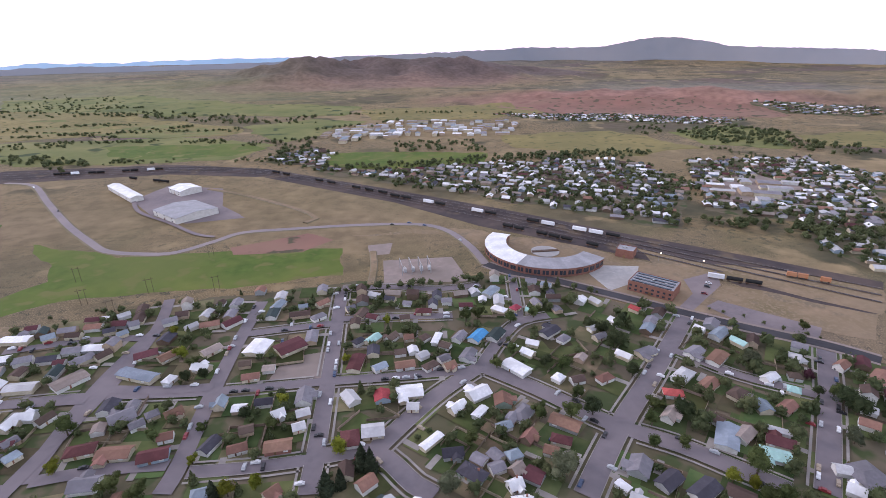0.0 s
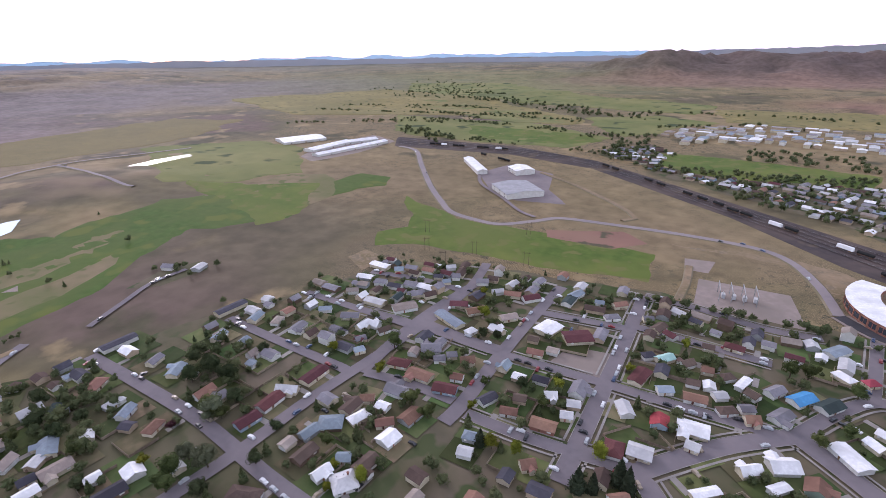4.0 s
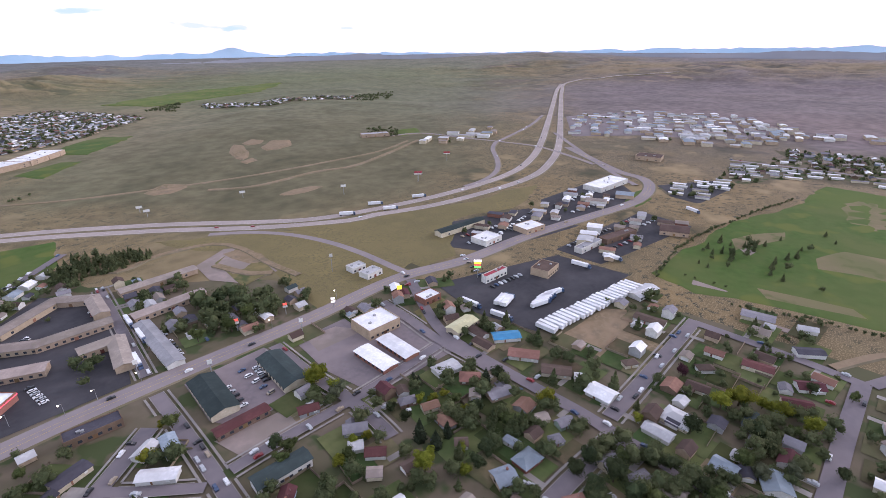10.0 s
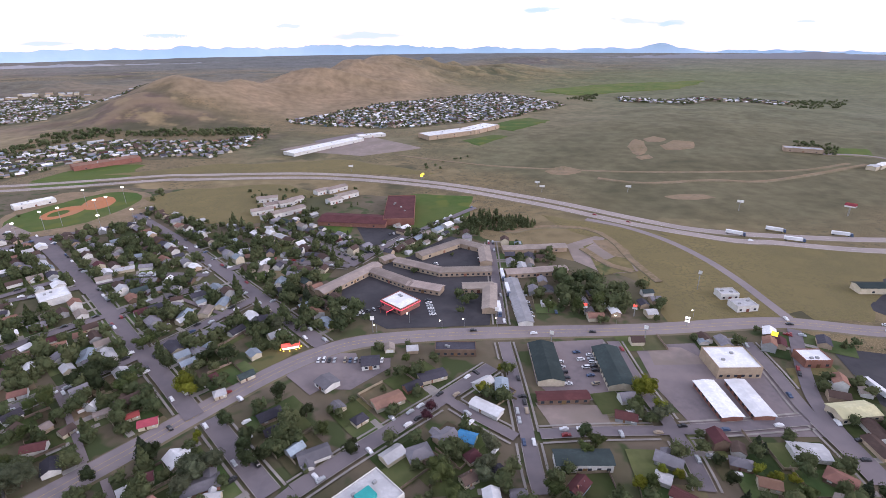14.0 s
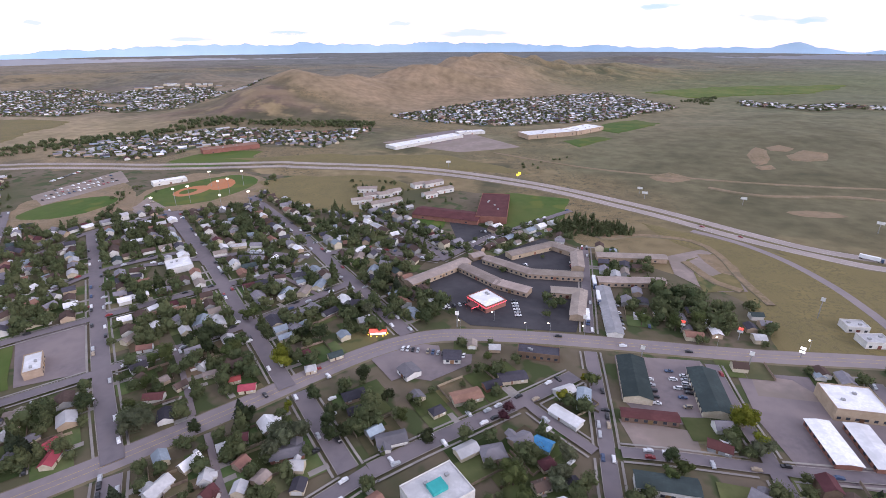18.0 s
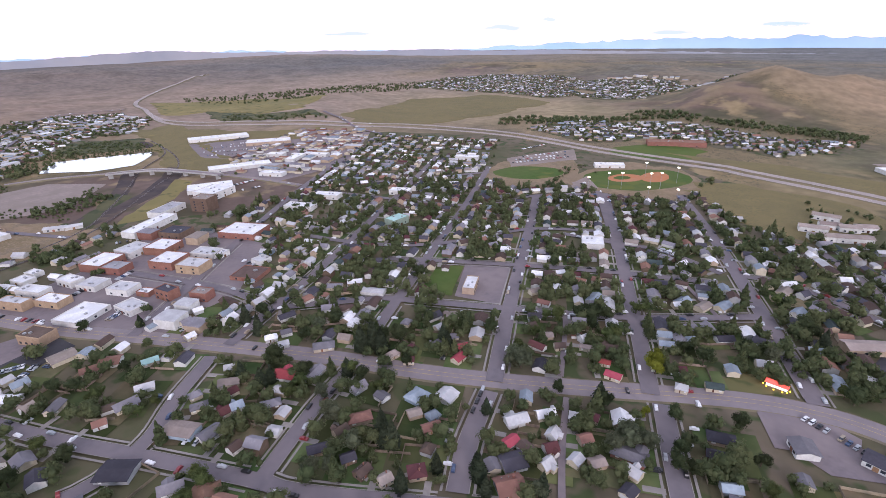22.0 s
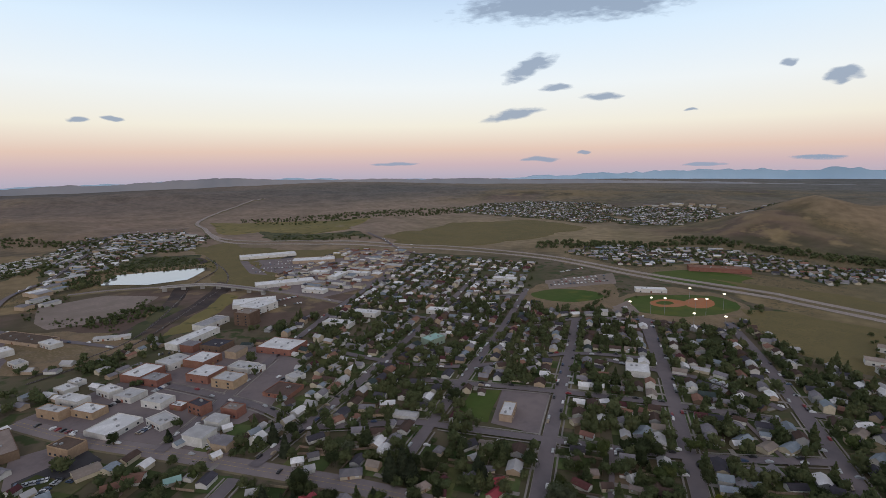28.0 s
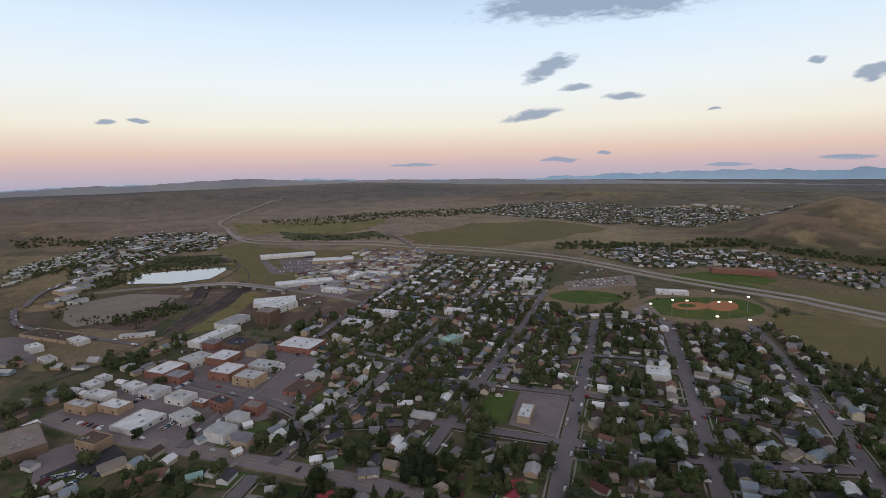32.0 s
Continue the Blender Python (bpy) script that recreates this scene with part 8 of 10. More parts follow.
pinned("charcoal", 57, -216, 11.7, 7.1, 29)
pinned("white", -209, 80, 8.4, 8.0, 165)
pinned("charcoal", 224, 5, 15.1, 11.4, 51)
pinned("redbrown", -146, 171, 7.4, 5.6, 30)
pinned("white", 46, 221, 11.4, 8.6, 26)
pinned("red", -6, 226, 8.4, 8.1, 97)
pinned("bluegray", -65, -217, 15.2, 6.8, 77)
pinned("white", -60, 219, 6.5, 5.6, 25)
pinned("charcoal", -17, -227, 9.5, 5.8, 26)
pinned("maroon", -113, 198, 12.6, 7.7, 11)
pinned("pale", -23, 227, 10.3, 6.9, 118)
pinned("white", 9, 228, 13.9, 9.5, 1)
pinned("gray", -136, 184, 11.0, 8.0)
pinned("maroon", -190, 128, 12.0, 7.3, 81)
pinned("gray", 203, -107, 8.4, 5.6, 98)
pinned("pale", -56, -223, 10.8, 6.6, 27)
pinned("pale", -229, -31, 13.9, 11.4, 80)
pinned("gray", 222, -65, 10.1, 6.1, 73)
pinned("mint", 173, 158, 11.8, 7.7, 149)
pinned("white", 192, 135, 6.2, 5.6, 134)
pinned("tan", 233, -24, 16.2, 9.5, 38)
pinned("bluegray", 159, 172, 17.9, 9.5, 52)
pinned("redbrown", -193, -133, 11.0, 8.6, 124)
pinned("charcoal", -29, -234, 15.4, 7.7, 13)
pinned("white", -225, -69, 13.7, 10.4, 83)
pinned("gray", -48, 231, 11.0, 8.0)
pinned("tan", 140, 190, 10.0, 6.1, 40)
pinned("maroon", 232, -45, 6.2, 5.6, 96)
pinned("bluegray", 232, -51, 6.2, 5.6, 88)
pinned("redbrown", -112, 210, 6.9, 5.6, 11)
pinned("maroon", -191, 144, 13.9, 7.7, 90)
pinned("charcoal", -69, 230, 8.8, 5.6, 2)
pinned("tan", 168, 172, 10.7, 6.5, 31)
pinned("redbrown", -132, 202, 14.7, 7.7, 178)
pinned("pale", -192, -149, 15.2, 9.5, 163)
pinned("pale", 196, 146, 6.2, 5.6, 158)
pinned("maroon", 181, 165, 11.0, 6.7, 146)
pinned("pale", -190, 156, 11.5, 5.6, 22)
pinned("white", -231, -84, 6.2, 5.8, 115)
pinned("white", 94, 228, 6.2, 5.6, 39)
pinned("gray", 245, -36, 8.3, 5.6, 78)
pinned("charcoal", 150, -197, 9.3, 7.2, 116)
pinned("brown", 104, 225, 7.6, 5.6, 9)
pinned("brown", -228, -97, 16.4, 8.6, 115)
pinned("gray", 204, 142, 13.3, 12.3, 4)
pinned("red", 117, -220, 8.6, 5.6, 14)
pinned("redbrown", -228, 102, 9.9, 6.0, 108)
pinned("bluegray", -92, 232, 7.8, 5.6, 87)
pinned("tan", -242, 64, 12.7, 7.7, 82)
pinned("maroon", 205, -143, 6.2, 5.6, 50)
pinned("redbrown", 34, 248, 6.8, 5.6, 26)
pinned("brown", 23, 250, 9.2, 5.6, 32)
pinned("red", 187, -167, 9.6, 5.8, 101)
pinned("charcoal", -246, 54, 6.7, 5.6, 79)
pinned("white", 73, 241, 16.1, 8.6, 126)
pinned("maroon", 246, -53, 6.2, 5.6, 98)
pinned("redbrown", 8, 253, 11.0, 6.7, 5)
pinned("pale", 186, 172, 10.3, 3.6, 146)
pinned("bluegray", -7, 253, 8.1, 5.6, 28)
pinned("red", 240, -82, 11.0, 8.0)
pinned("pale", 87, -238, 6.2, 5.6, 23)
pinned("maroon", -149, 206, 12.3, 7.5, 10)
pinned("redbrown", 120, 224, 9.4, 5.7, 21)
pinned("redbrown", -114, 227, 8.2, 5.6, 35)
pinned("maroon", -186, 173, 16.5, 7.7, 87)
pinned("red", 151, 206, 9.9, 6.0, 160)
pinned("tan", 216, -139, 7.3, 5.6, 93)
pinned("gray", 256, -37, 6.2, 5.6, 91)
pinned("maroon", -21, 259, 15.6, 7.7, 77)
pinned("gray", -125, 228, 6.2, 5.6, 33)
pinned("red", 127, -227, 6.2, 4.0, 26)
pinned("redbrown", -231, -120, 17.8, 8.6, 115)
pinned("tan", 255, -55, 10.7, 6.5, 62)
pinned("gray", 47, 258, 11.8, 7.2, 57)
pinned("maroon", 214, -151, 7.1, 5.6, 96)
pinned("red", 194, -176, 6.2, 5.6, 65)
pinned("gray", 260, 37, 9.3, 7.7, 13)
pinned("brown", -261, -29, 11.6, 7.1, 90)
pinned("green", 76, -252, 8.5, 5.6, 34)
pinned("gray", 206, -166, 6.2, 5.6, 111)
pinned("redbrown", -229, 132, 10.6, 6.5, 90)
pinned("redbrown", 265, 6, 6.2, 5.6, 84)
pinned("maroon", 164, -211, 9.8, 6.0, 9)
pinned("redbrown", -81, 254, 9.4, 5.7, 6)
pinned("gray", -140, 228, 11.2, 9.5, 34)
pinned("white", 84, 255, 8.0, 5.6, 131)
pinned("bluegray", 191, 189, 8.4, 7.6, 82)
pinned("brown", -261, -66, 8.4, 5.6, 141)
pinned("bluegray", -260, 69, 13.4, 7.7, 151)
pinned("maroon", 96, -252, 8.5, 5.6, 41)
pinned("brown", 155, -221, 6.5, 5.6, 54)
pinned("tan", 267, 47, 8.3, 5.6, 18)
pinned("tan", -266, 54, 8.9, 5.6, 119)
pinned("bluegray", -252, 102, 9.8, 6.0, 117)
pinned("gray", 272, -7, 10.9, 6.7, 97)
pinned("tan", 143, -232, 8.6, 4.0, 30)
pinned("brown", 185, 201, 10.6, 6.5, 28)
pinned("redbrown", 174, 210, 12.2, 7.4, 30)
pinned("bluegray", -179, 206, 6.6, 5.6, 54)
pinned("brown", 134, -240, 11.3, 6.9, 37)
pinned("pale", 268, -61, 8.1, 5.6, 67)
pinned("pale", 165, 220, 14.0, 7.7, 34)
pinned("redbrown", 203, 187, 10.3, 6.3, 26)
pinned("gray", 252, -112, 12.3, 7.5, 63)
pinned("maroon", -277, 15, 13.8, 7.7, 106)
pinned("blue", -242, -139, 17.2, 8.6, 136)
pinned("white", 90, 265, 7.7, 5.6, 150)
pinned("white", 30, 279, 12.4, 4.0, 68)
pinned("brown", 22, 281, 7.9, 5.6, 39)
pinned("white", 141, 244, 8.9, 5.6, 127)
pinned("pale", 282, -18, 9.3, 5.6, 78)
pinned("pale", 150, -239, 6.2, 5.6, 78)
pinned("gray", 45, 279, 10.2, 6.2, 53)
pinned("brown", -282, -30, 9.3, 5.7, 128)
pinned("redbrown", 12, 283, 6.2, 5.6, 8)
pinned("pale", -265, 103, 9.9, 6.0, 97)
pinned("mint", -11, 284, 10.6, 6.4, 49)
pinned("charcoal", -20, 283, 7.7, 5.6, 39)
pinned("blue", 57, 278, 13.1, 7.7, 49)
pinned("brown", 1, 284, 8.4, 5.6, 49)
pinned("green", 69, 278, 12.8, 7.7, 51)
pinned("pale", 271, -94, 6.2, 5.6, 77)
pinned("white", -127, 258, 6.8, 5.6, 69)
pinned("tan", -283, 56, 11.6, 7.1, 96)
pinned("gray", 111, 267, 8.2, 5.6, 36)
pinned("white", -112, 267, 10.3, 6.3, 158)
pinned("maroon", -63, 283, 17.3, 12.3, 34)
pinned("gray", 156, 245, 12.3, 7.5, 18)
pinned("tan", -235, 171, 6.2, 5.6, 91)
pinned("brown", 182, -226, 6.2, 5.6, 80)
pinned("gray", 240, -167, 6.6, 5.6, 116)
pinned("brown", -179, 232, 8.4, 5.6, 62)
pinned("bluegray", 113, -271, 8.5, 5.6, 38)
pinned("mint", 217, 199, 6.2, 5.6, 140)
pinned("gray", 295, 22, 9.9, 6.0, 142)
pinned("tan", 225, -193, 12.0, 7.3, 105)
pinned("charcoal", 105, 277, 13.8, 7.7, 35)
pinned("bluegray", -262, 138, 11.7, 7.1, 116)
pinned("white", -83, 285, 15.8, 12.3, 73)
pinned("white", 283, -91, 7.4, 5.6, 72)
pinned("charcoal", 234, -185, 10.6, 6.4, 88)
pinned("gray", 135, 266, 8.4, 5.6, 21)
pinned("maroon", -298, 19, 13.1, 7.7, 119)
pinned("white", 212, 211, 9.3, 5.6, 21)
pinned("maroon", -301, -6, 15.6, 7.7, 91)
pinned("white", -195, 230, 8.9, 5.6, 80)
pinned("white", -189, 235, 8.3, 5.6, 177)
pinned("charcoal", 188, -236, 8.3, 5.6, 50)
pinned("bluegray", -147, 265, 24.2, 7.7, 156)
pinned("redbrown", -302, -29, 10.3, 6.3, 88)
pinned("redbrown", 195, 233, 15.4, 7.7, 35)
pinned("gray", 185, 241, 12.1, 7.4, 28)
pinned("tan", 303, 33, 6.2, 5.6, 120)
pinned("bluegray", -251, 177, 9.9, 6.0, 103)
pinned("tan", -112, 286, 11.7, 7.1, 46)
pinned("mint", 307, -26, 8.7, 5.6, 85)
pinned("redbrown", -290, 107, 12.2, 7.4, 117)
pinned("brown", 11, 309, 6.6, 5.6, 3)
pinned("brown", 227, 210, 6.9, 5.6, 153)
pinned("redbrown", -306, 60, 13.6, 7.7, 89)
pinned("gray", -233, 208, 11.9, 7.2, 95)
pinned("maroon", -11, 313, 8.0, 5.6, 147)
pinned("gray", -283, 138, 9.6, 5.9, 107)
pinned("redbrown", -136, 284, 13.2, 7.7, 47)
pinned("charcoal", 92, -303, 10.1, 6.2, 53)
pinned("maroon", 25, 316, 10.6, 6.4, 172)
pinned("gray", -211, 237, 12.1, 7.4, 26)
pinned("brown", -19, 319, 11.0, 6.7, 67)
pinned("white", 79, 311, 10.2, 6.2, 137)
pinned("redbrown", 321, 2, 11.4, 6.9, 85)
pinned("charcoal", 302, -110, 10.8, 6.6, 89)
pinned("mint", 101, 306, 7.5, 5.6, 155)
pinned("white", 153, 283, 7.6, 5.6, 113)
pinned("redbrown", 196, -256, 8.5, 5.6, 19)
pinned("bluegray", -271, 175, 10.5, 6.4, 105)
pinned("tan", -184, 265, 16.9, 10.4, 49)
pinned("gray", -49, 319, 9.8, 6.0, 36)
pinned("redbrown", 323, -8, 11.0, 9.5, 64)
pinned("charcoal", 77, -315, 6.2, 5.6, 20)
pinned("maroon", -151, 287, 12.3, 7.5, 24)
pinned("red", 91, 311, 7.0, 5.6, 36)
pinned("white", 320, -52, 6.2, 5.6, 105)
pinned("brown", -317, -72, 19.7, 8.6, 89)
pinned("tan", -252, 208, 9.6, 5.9, 109)
pinned("gray", 171, -280, 6.2, 5.6, 40)
pinned("gray", -27, 328, 6.5, 5.6, 24)
pinned("pale", 242, 225, 7.5, 5.6, 89)
pinned("mint", 219, 247, 9.7, 5.9, 111)
pinned("pale", 181, -276, 8.4, 6.0, 131)
pinned("bluegray", -233, 236, 8.6, 5.6, 35)
pinned("pale", 329, 47, 7.4, 5.6, 85)
pinned("white", 203, 264, 6.2, 5.6, 122)
pinned("bluegray", 331, 35, 8.1, 5.6, 105)
pinned("bluegray", 213, 258, 14.4, 7.7, 32)
pinned("pale", -208, 262, 15.7, 7.7, 0)
pinned("gray", -328, 69, 13.0, 7.7, 94)
pinned("charcoal", -336, 16, 15.6, 7.7, 120)
pinned("redbrown", 271, 201, 19.5, 7.7, 29)
pinned("bluegray", 176, -288, 13.9, 7.7, 103)
pinned("bluegray", -269, 204, 11.4, 6.9, 104)
pinned("maroon", -108, 320, 12.5, 7.6, 46)
pinned("charcoal", 2, 338, 7.8, 5.6, 154)
pinned("redbrown", 261, 215, 9.0, 5.6, 24)
pinned("brown", -177, 289, 8.8, 5.6, 55)
pinned("tan", 212, -265, 8.7, 5.6, 76)
pinned("redbrown", 315, -129, 13.1, 7.7, 99)
pinned("redbrown", -122, 319, 12.0, 7.3, 14)
pinned("gray", -188, 286, 12.8, 7.7, 47)
pinned("bluegray", 333, -79, 7.9, 5.6, 108)
pinned("pale", 294, -174, 20.5, 7.7, 38)
pinned("redbrown", -48, 339, 9.8, 6.0, 43)
pinned("gray", 339, -55, 7.3, 5.6, 110)
pinned("pale", 341, 41, 6.2, 5.6, 116)
pinned("red", 175, 297, 7.4, 5.6, 123)
pinned("pale", -134, 318, 8.2, 5.6, 42)
pinned("pale", -9, 346, 9.2, 5.6, 151)
pinned("gray", 143, -316, 10.4, 6.4, 7)
pinned("pale", 152, 312, 9.2, 5.6, 116)
pinned("tan", 348, 14, 13.7, 11.4, 103)
pinned("bluegray", 79, 339, 15.1, 7.7, 50)
pinned("white", 132, -323, 6.8, 5.6, 56)
pinned("bluegray", -80, 340, 11.7, 7.1, 69)
pinned("pale", 335, -103, 8.7, 5.6, 108)
pinned("charcoal", -323, 139, 21.0, 7.7, 84)
pinned("bluegray", 350, -37, 9.2, 5.6, 114)
pinned("maroon", 350, 48, 6.2, 5.6, 134)
pinned("tan", 119, -334, 12.0, 7.3, 84)
pinned("gray", 319, -157, 11.6, 7.1, 50)
pinned("bluegray", 132, -330, 12.2, 7.4, 85)
pinned("tan", -234, 268, 8.8, 5.6, 33)
pinned("charcoal", -209, 290, 10.7, 6.5, 6)
pinned("white", 352, -66, 6.2, 5.6, 93)
pinned("charcoal", -296, 205, 22.9, 7.7, 83)
pinned("gray", -151, 327, 9.2, 5.6, 27)
pinned("bluegray", 110, -344, 12.2, 7.4, 84)
pinned("bluegray", -177, 315, 6.2, 5.6, 40)
pinned("redbrown", 200, -303, 10.2, 6.2, 23)
pinned("gray", -365, -15, 19.6, 10.4, 93)
pinned("gray", -223, 290, 9.8, 6.0, 17)
pinned("pale", -366, 13, 10.7, 6.5, 104)
pinned("white", -356, -88, 12.1, 10.4, 156)
pinned("redbrown", 191, -313, 6.5, 5.6, 16)
pinned("gray", -174, 326, 6.2, 5.6, 25)
pinned("charcoal", -187, 320, 6.9, 5.6, 18)
pinned("white", 219, -304, 6.7, 5.6, 58)
pinned("bluegray", 73, -371, 10.9, 6.6, 85)
pinned("brown", -208, 317, 9.1, 5.6, 179)
pinned("brown", 145, -356, 8.0, 5.6, 17)
pinned("bluegray", -223, 316, 7.1, 5.6, 32)
pinned("pale", -187, 341, 7.6, 5.6, 38)
pinned("gray", 131, -371, 8.9, 5.6, 50)
pinned("white", -243, 317, 17.7, 7.7, 176)
pinned("tan", 90, -399, 12.4, 7.6, 87)
pinned("green", 178, -375, 11.0, 8.0)
pinned("white", 92, -412, 12.5, 7.6, 61)
pinned("gray", 76, -429, 8.6, 5.6, 50)
pinned("tan", 215, -403, 11.0, 8.0)
pinned("white", 305, -488, 11.0, 8.0)

# ---- trees told apart one by one ----
pinned_tree("leaf_yellow", 145, 148, 8.1)
pinned_tree("leaf_yellow", 152, 144, 7.2)
pinned_tree("leaf_spruce", -16, 179, 15.3)
pinned_tree("leaf_spruce", -12, 176, 13.5)
pinned_tree("leaf_spruce", -31, 167, 14.4)
pinned_tree("leaf_spruce", -25, 169, 10.8)
pinned_tree("leaf_yellow", -27, 190, 9.9)
pinned_tree("leaf_gray", 21, 160, 13.5)
pinned_tree("leaf_green", 35, 186, 9.0)
pinned_tree("leaf_green", 53, 300, 12.6)
pinned_tree("leaf_green", 62, 303, 10.8)
pinned_tree("leaf_yellow", -1, 305, 8.1)
pinned_tree("leaf_yellow", -27, 263, 6.3)
pinned_tree("leaf_gray", 73, 162, 14.4)
pinned_tree("leaf_green", 74, 199, 9.9)
pinned_tree("leaf_green", 90, 197, 10.8)
pinned_tree("leaf_green", -162, 220, 11.7)
pinned_tree("leaf_yellow", -128, 281, 9.9)
pinned_tree("leaf_yellow", -143, 312, 8.1)
pinned_tree("leaf_spruce", -79, 171, 11.7)
pinned_tree("leaf_yellow", -155, 195, 8.1)
pinned_tree("leaf_green", -124, 180, 11.7)
pinned_tree("leaf_green", -111, 175, 10.8)
pinned_tree("leaf_yellow", -62, 173, 8.1)
pinned_tree("leaf_yellow", -73, 171, 9.0)
pinned_tree("leaf_yellow", -94, 192, 6.3)
pinned_tree("leaf_green", -118, 210, 8.1)
pinned_tree("leaf_dark", 235, 186, 13.5)
pinned_tree("leaf_dark", 236, 179, 13.5)
pinned_tree("leaf_gray", 210, 225, 13.5)
pinned_tree("leaf_green", 158, 150, 13.5)
pinned_tree("leaf_red", 234, 209, 8.1)
pinned_tree("leaf_green", 273, 257, 8.1)
pinned_tree("leaf_green", 236, 193, 9.9)
pinned_tree("leaf_green", 135, 197, 10.8)
pinned_tree("leaf_green", 128, 186, 9.0)
pinned_tree("leaf_dark", 147, 190, 11.7)
pinned_tree("leaf_dark", 140, 255, 12.6)
pinned_tree("leaf_dark", 138, 271, 10.8)
pinned_tree("leaf_gray", 217, 161, 10.8)
pinned_tree("leaf_green", 152, 137, 10.8)
pinned_tree("leaf_green", 161, 136, 10.8)
pinned_tree("leaf_green", 62, 245, 9.0)
pinned_tree("leaf_green", 74, 259, 8.1)
pinned_tree("leaf_green", 101, 299, 10.8)
pinned_tree("leaf_green", 83, 294, 10.8)
pinned_tree("leaf_yellow", -59, 229, 8.1)
pinned_tree("leaf_dark", -77, 221, 8.1)
pinned_tree("leaf_green", -96, 213, 7.2)
pinned_tree("leaf_green", -61, 210, 8.1)
pinned_tree("leaf_green", 129, 314, 9.0)
pinned_tree("leaf_green", -118, 271, 9.0)
pinned_tree("leaf_dark", -108, 259, 8.1)
pinned_tree("leaf_dark", -117, 257, 9.0)
pinned_tree("leaf_dark", 137, 225, 9.9)
pinned_tree("leaf_dark", 158, 283, 9.9)
pinned_tree("leaf_green", 135, 170, 8.1)
pinned_tree("leaf_green", 122, 172, 8.1)
pinned_tree("leaf_dark", 229, 196, 7.2)
pinned_tree("leaf_green", 100, 238, 10.8)
pinned_tree("leaf_dark", 91, 243, 9.9)
pinned_tree("leaf_dark", 102, 198, 10.8)
pinned_tree("leaf_green", 99, 213, 9.0)
pinned_tree("leaf_yellow", -252, -16, 13.5)
pinned_tree("leaf_yellow", -262, 7, 10.8)
pinned_tree("leaf_yellow", -265, 1, 8.1)
pinned_tree("leaf_yellow", -260, 22, 7.2)
pinned_tree("leaf_red", -269, -39, 8.1)
pinned_tree("leaf_green", -217, -0, 10.8)
pinned_tree("leaf_gray", -213, 7, 9.9)
pinned_tree("leaf_dark", -224, -24, 10.8)
pinned_tree("leaf_gray", -222, 19, 9.0)
pinned_tree("leaf_green", -179, 12, 12.6)
pinned_tree("leaf_dark", -185, 3, 12.6)
pinned_tree("leaf_dark", -190, -10, 10.8)
pinned_tree("leaf_green", -187, -6, 11.7)
pinned_tree("leaf_green", -187, 81, 11.7)
pinned_tree("leaf_yellow", -211, 86, 7.2)
pinned_tree("leaf_gray", -183, 99, 13.5)
pinned_tree("leaf_gray", -195, 98, 11.7)
pinned_tree("leaf_red", -221, 107, 6.3)
pinned_tree("leaf_green", -245, 74, 10.8)
pinned_tree("leaf_green", -215, 126, 11.7)
pinned_tree("leaf_dark", -242, 148, 14.4)
pinned_tree("leaf_dark", -228, 148, 13.5)
pinned_tree("leaf_dark", -262, 151, 10.8)
pinned_tree("leaf_yellow", -144, 83, 9.9)
pinned_tree("leaf_yellow", -139, 81, 8.1)
pinned_tree("leaf_dark", -173, 87, 9.9)
pinned_tree("leaf_dark", -173, 132, 8.1)
pinned_tree("leaf_yellow", -116, 127, 8.1)
pinned_tree("leaf_yellow", -131, 126, 6.3)
pinned_tree("leaf_yellow", -126, 115, 5.4)
pinned_tree("leaf_yellow", -195, 200, 8.1)
pinned_tree("leaf_dark", -301, 84, 10.8)
pinned_tree("leaf_green", -282, 63, 9.0)
pinned_tree("leaf_dark", -223, 64, 8.1)
pinned_tree("leaf_green", -160, 51, 8.1)
pinned_tree("leaf_dark", -165, 111, 9.0)
pinned_tree("leaf_green", -144, 136, 9.0)
pinned_tree("leaf_green", -192, 39, 7.2)
pinned_tree("leaf_gray", -155, 56, 8.1)
pinned_tree("leaf_dark", -282, 74, 10.8)
pinned_tree("leaf_dark", -268, 88, 9.0)
pinned_tree("leaf_dark", -266, 76, 9.9)
pinned_tree("leaf_dark", -209, 136, 10.8)
pinned_tree("leaf_green", -205, 124, 9.9)
pinned_tree("leaf_dark", -294, 20, 7.2)
pinned_tree("leaf_green", -299, 38, 7.2)
pinned_tree("leaf_dark", -240, 3, 10.8)
pinned_tree("leaf_dark", -234, 7, 9.0)
pinned_tree("leaf_green", -252, 16, 7.2)
pinned_tree("leaf_dark", -234, 36, 8.1)
pinned_tree("leaf_dark", -180, 18, 11.7)
pinned_tree("leaf_dark", -232, 177, 8.1)
pinned_tree("leaf_yellow", -128, -112, 12.6)
pinned_tree("leaf_yellow", -137, -96, 7.2)
pinned_tree("leaf_yellow", -161, -143, 6.3)
pinned_tree("leaf_yellow", -168, -139, 5.4)
pinned_tree("leaf_yellow", -173, -136, 6.3)
pinned_tree("leaf_yellow", -171, -120, 5.4)
pinned_tree("leaf_yellow", -200, -89, 11.7)
pinned_tree("leaf_spruce", -173, -158, 8.1)
pinned_tree("leaf_spruce", -173, -154, 7.2)
pinned_tree("leaf_spruce", -141, -126, 12.6)
pinned_tree("leaf_spruce", -142, -117, 11.7)
pinned_tree("leaf_spruce", -151, -117, 9.9)
pinned_tree("leaf_spruce", -197, -125, 10.8)
pinned_tree("leaf_dark", -203, -121, 9.9)
pinned_tree("leaf_green", -178, -93, 9.0)
pinned_tree("leaf_green", -174, -97, 9.9)
pinned_tree("leaf_dark", -146, -140, 8.1)
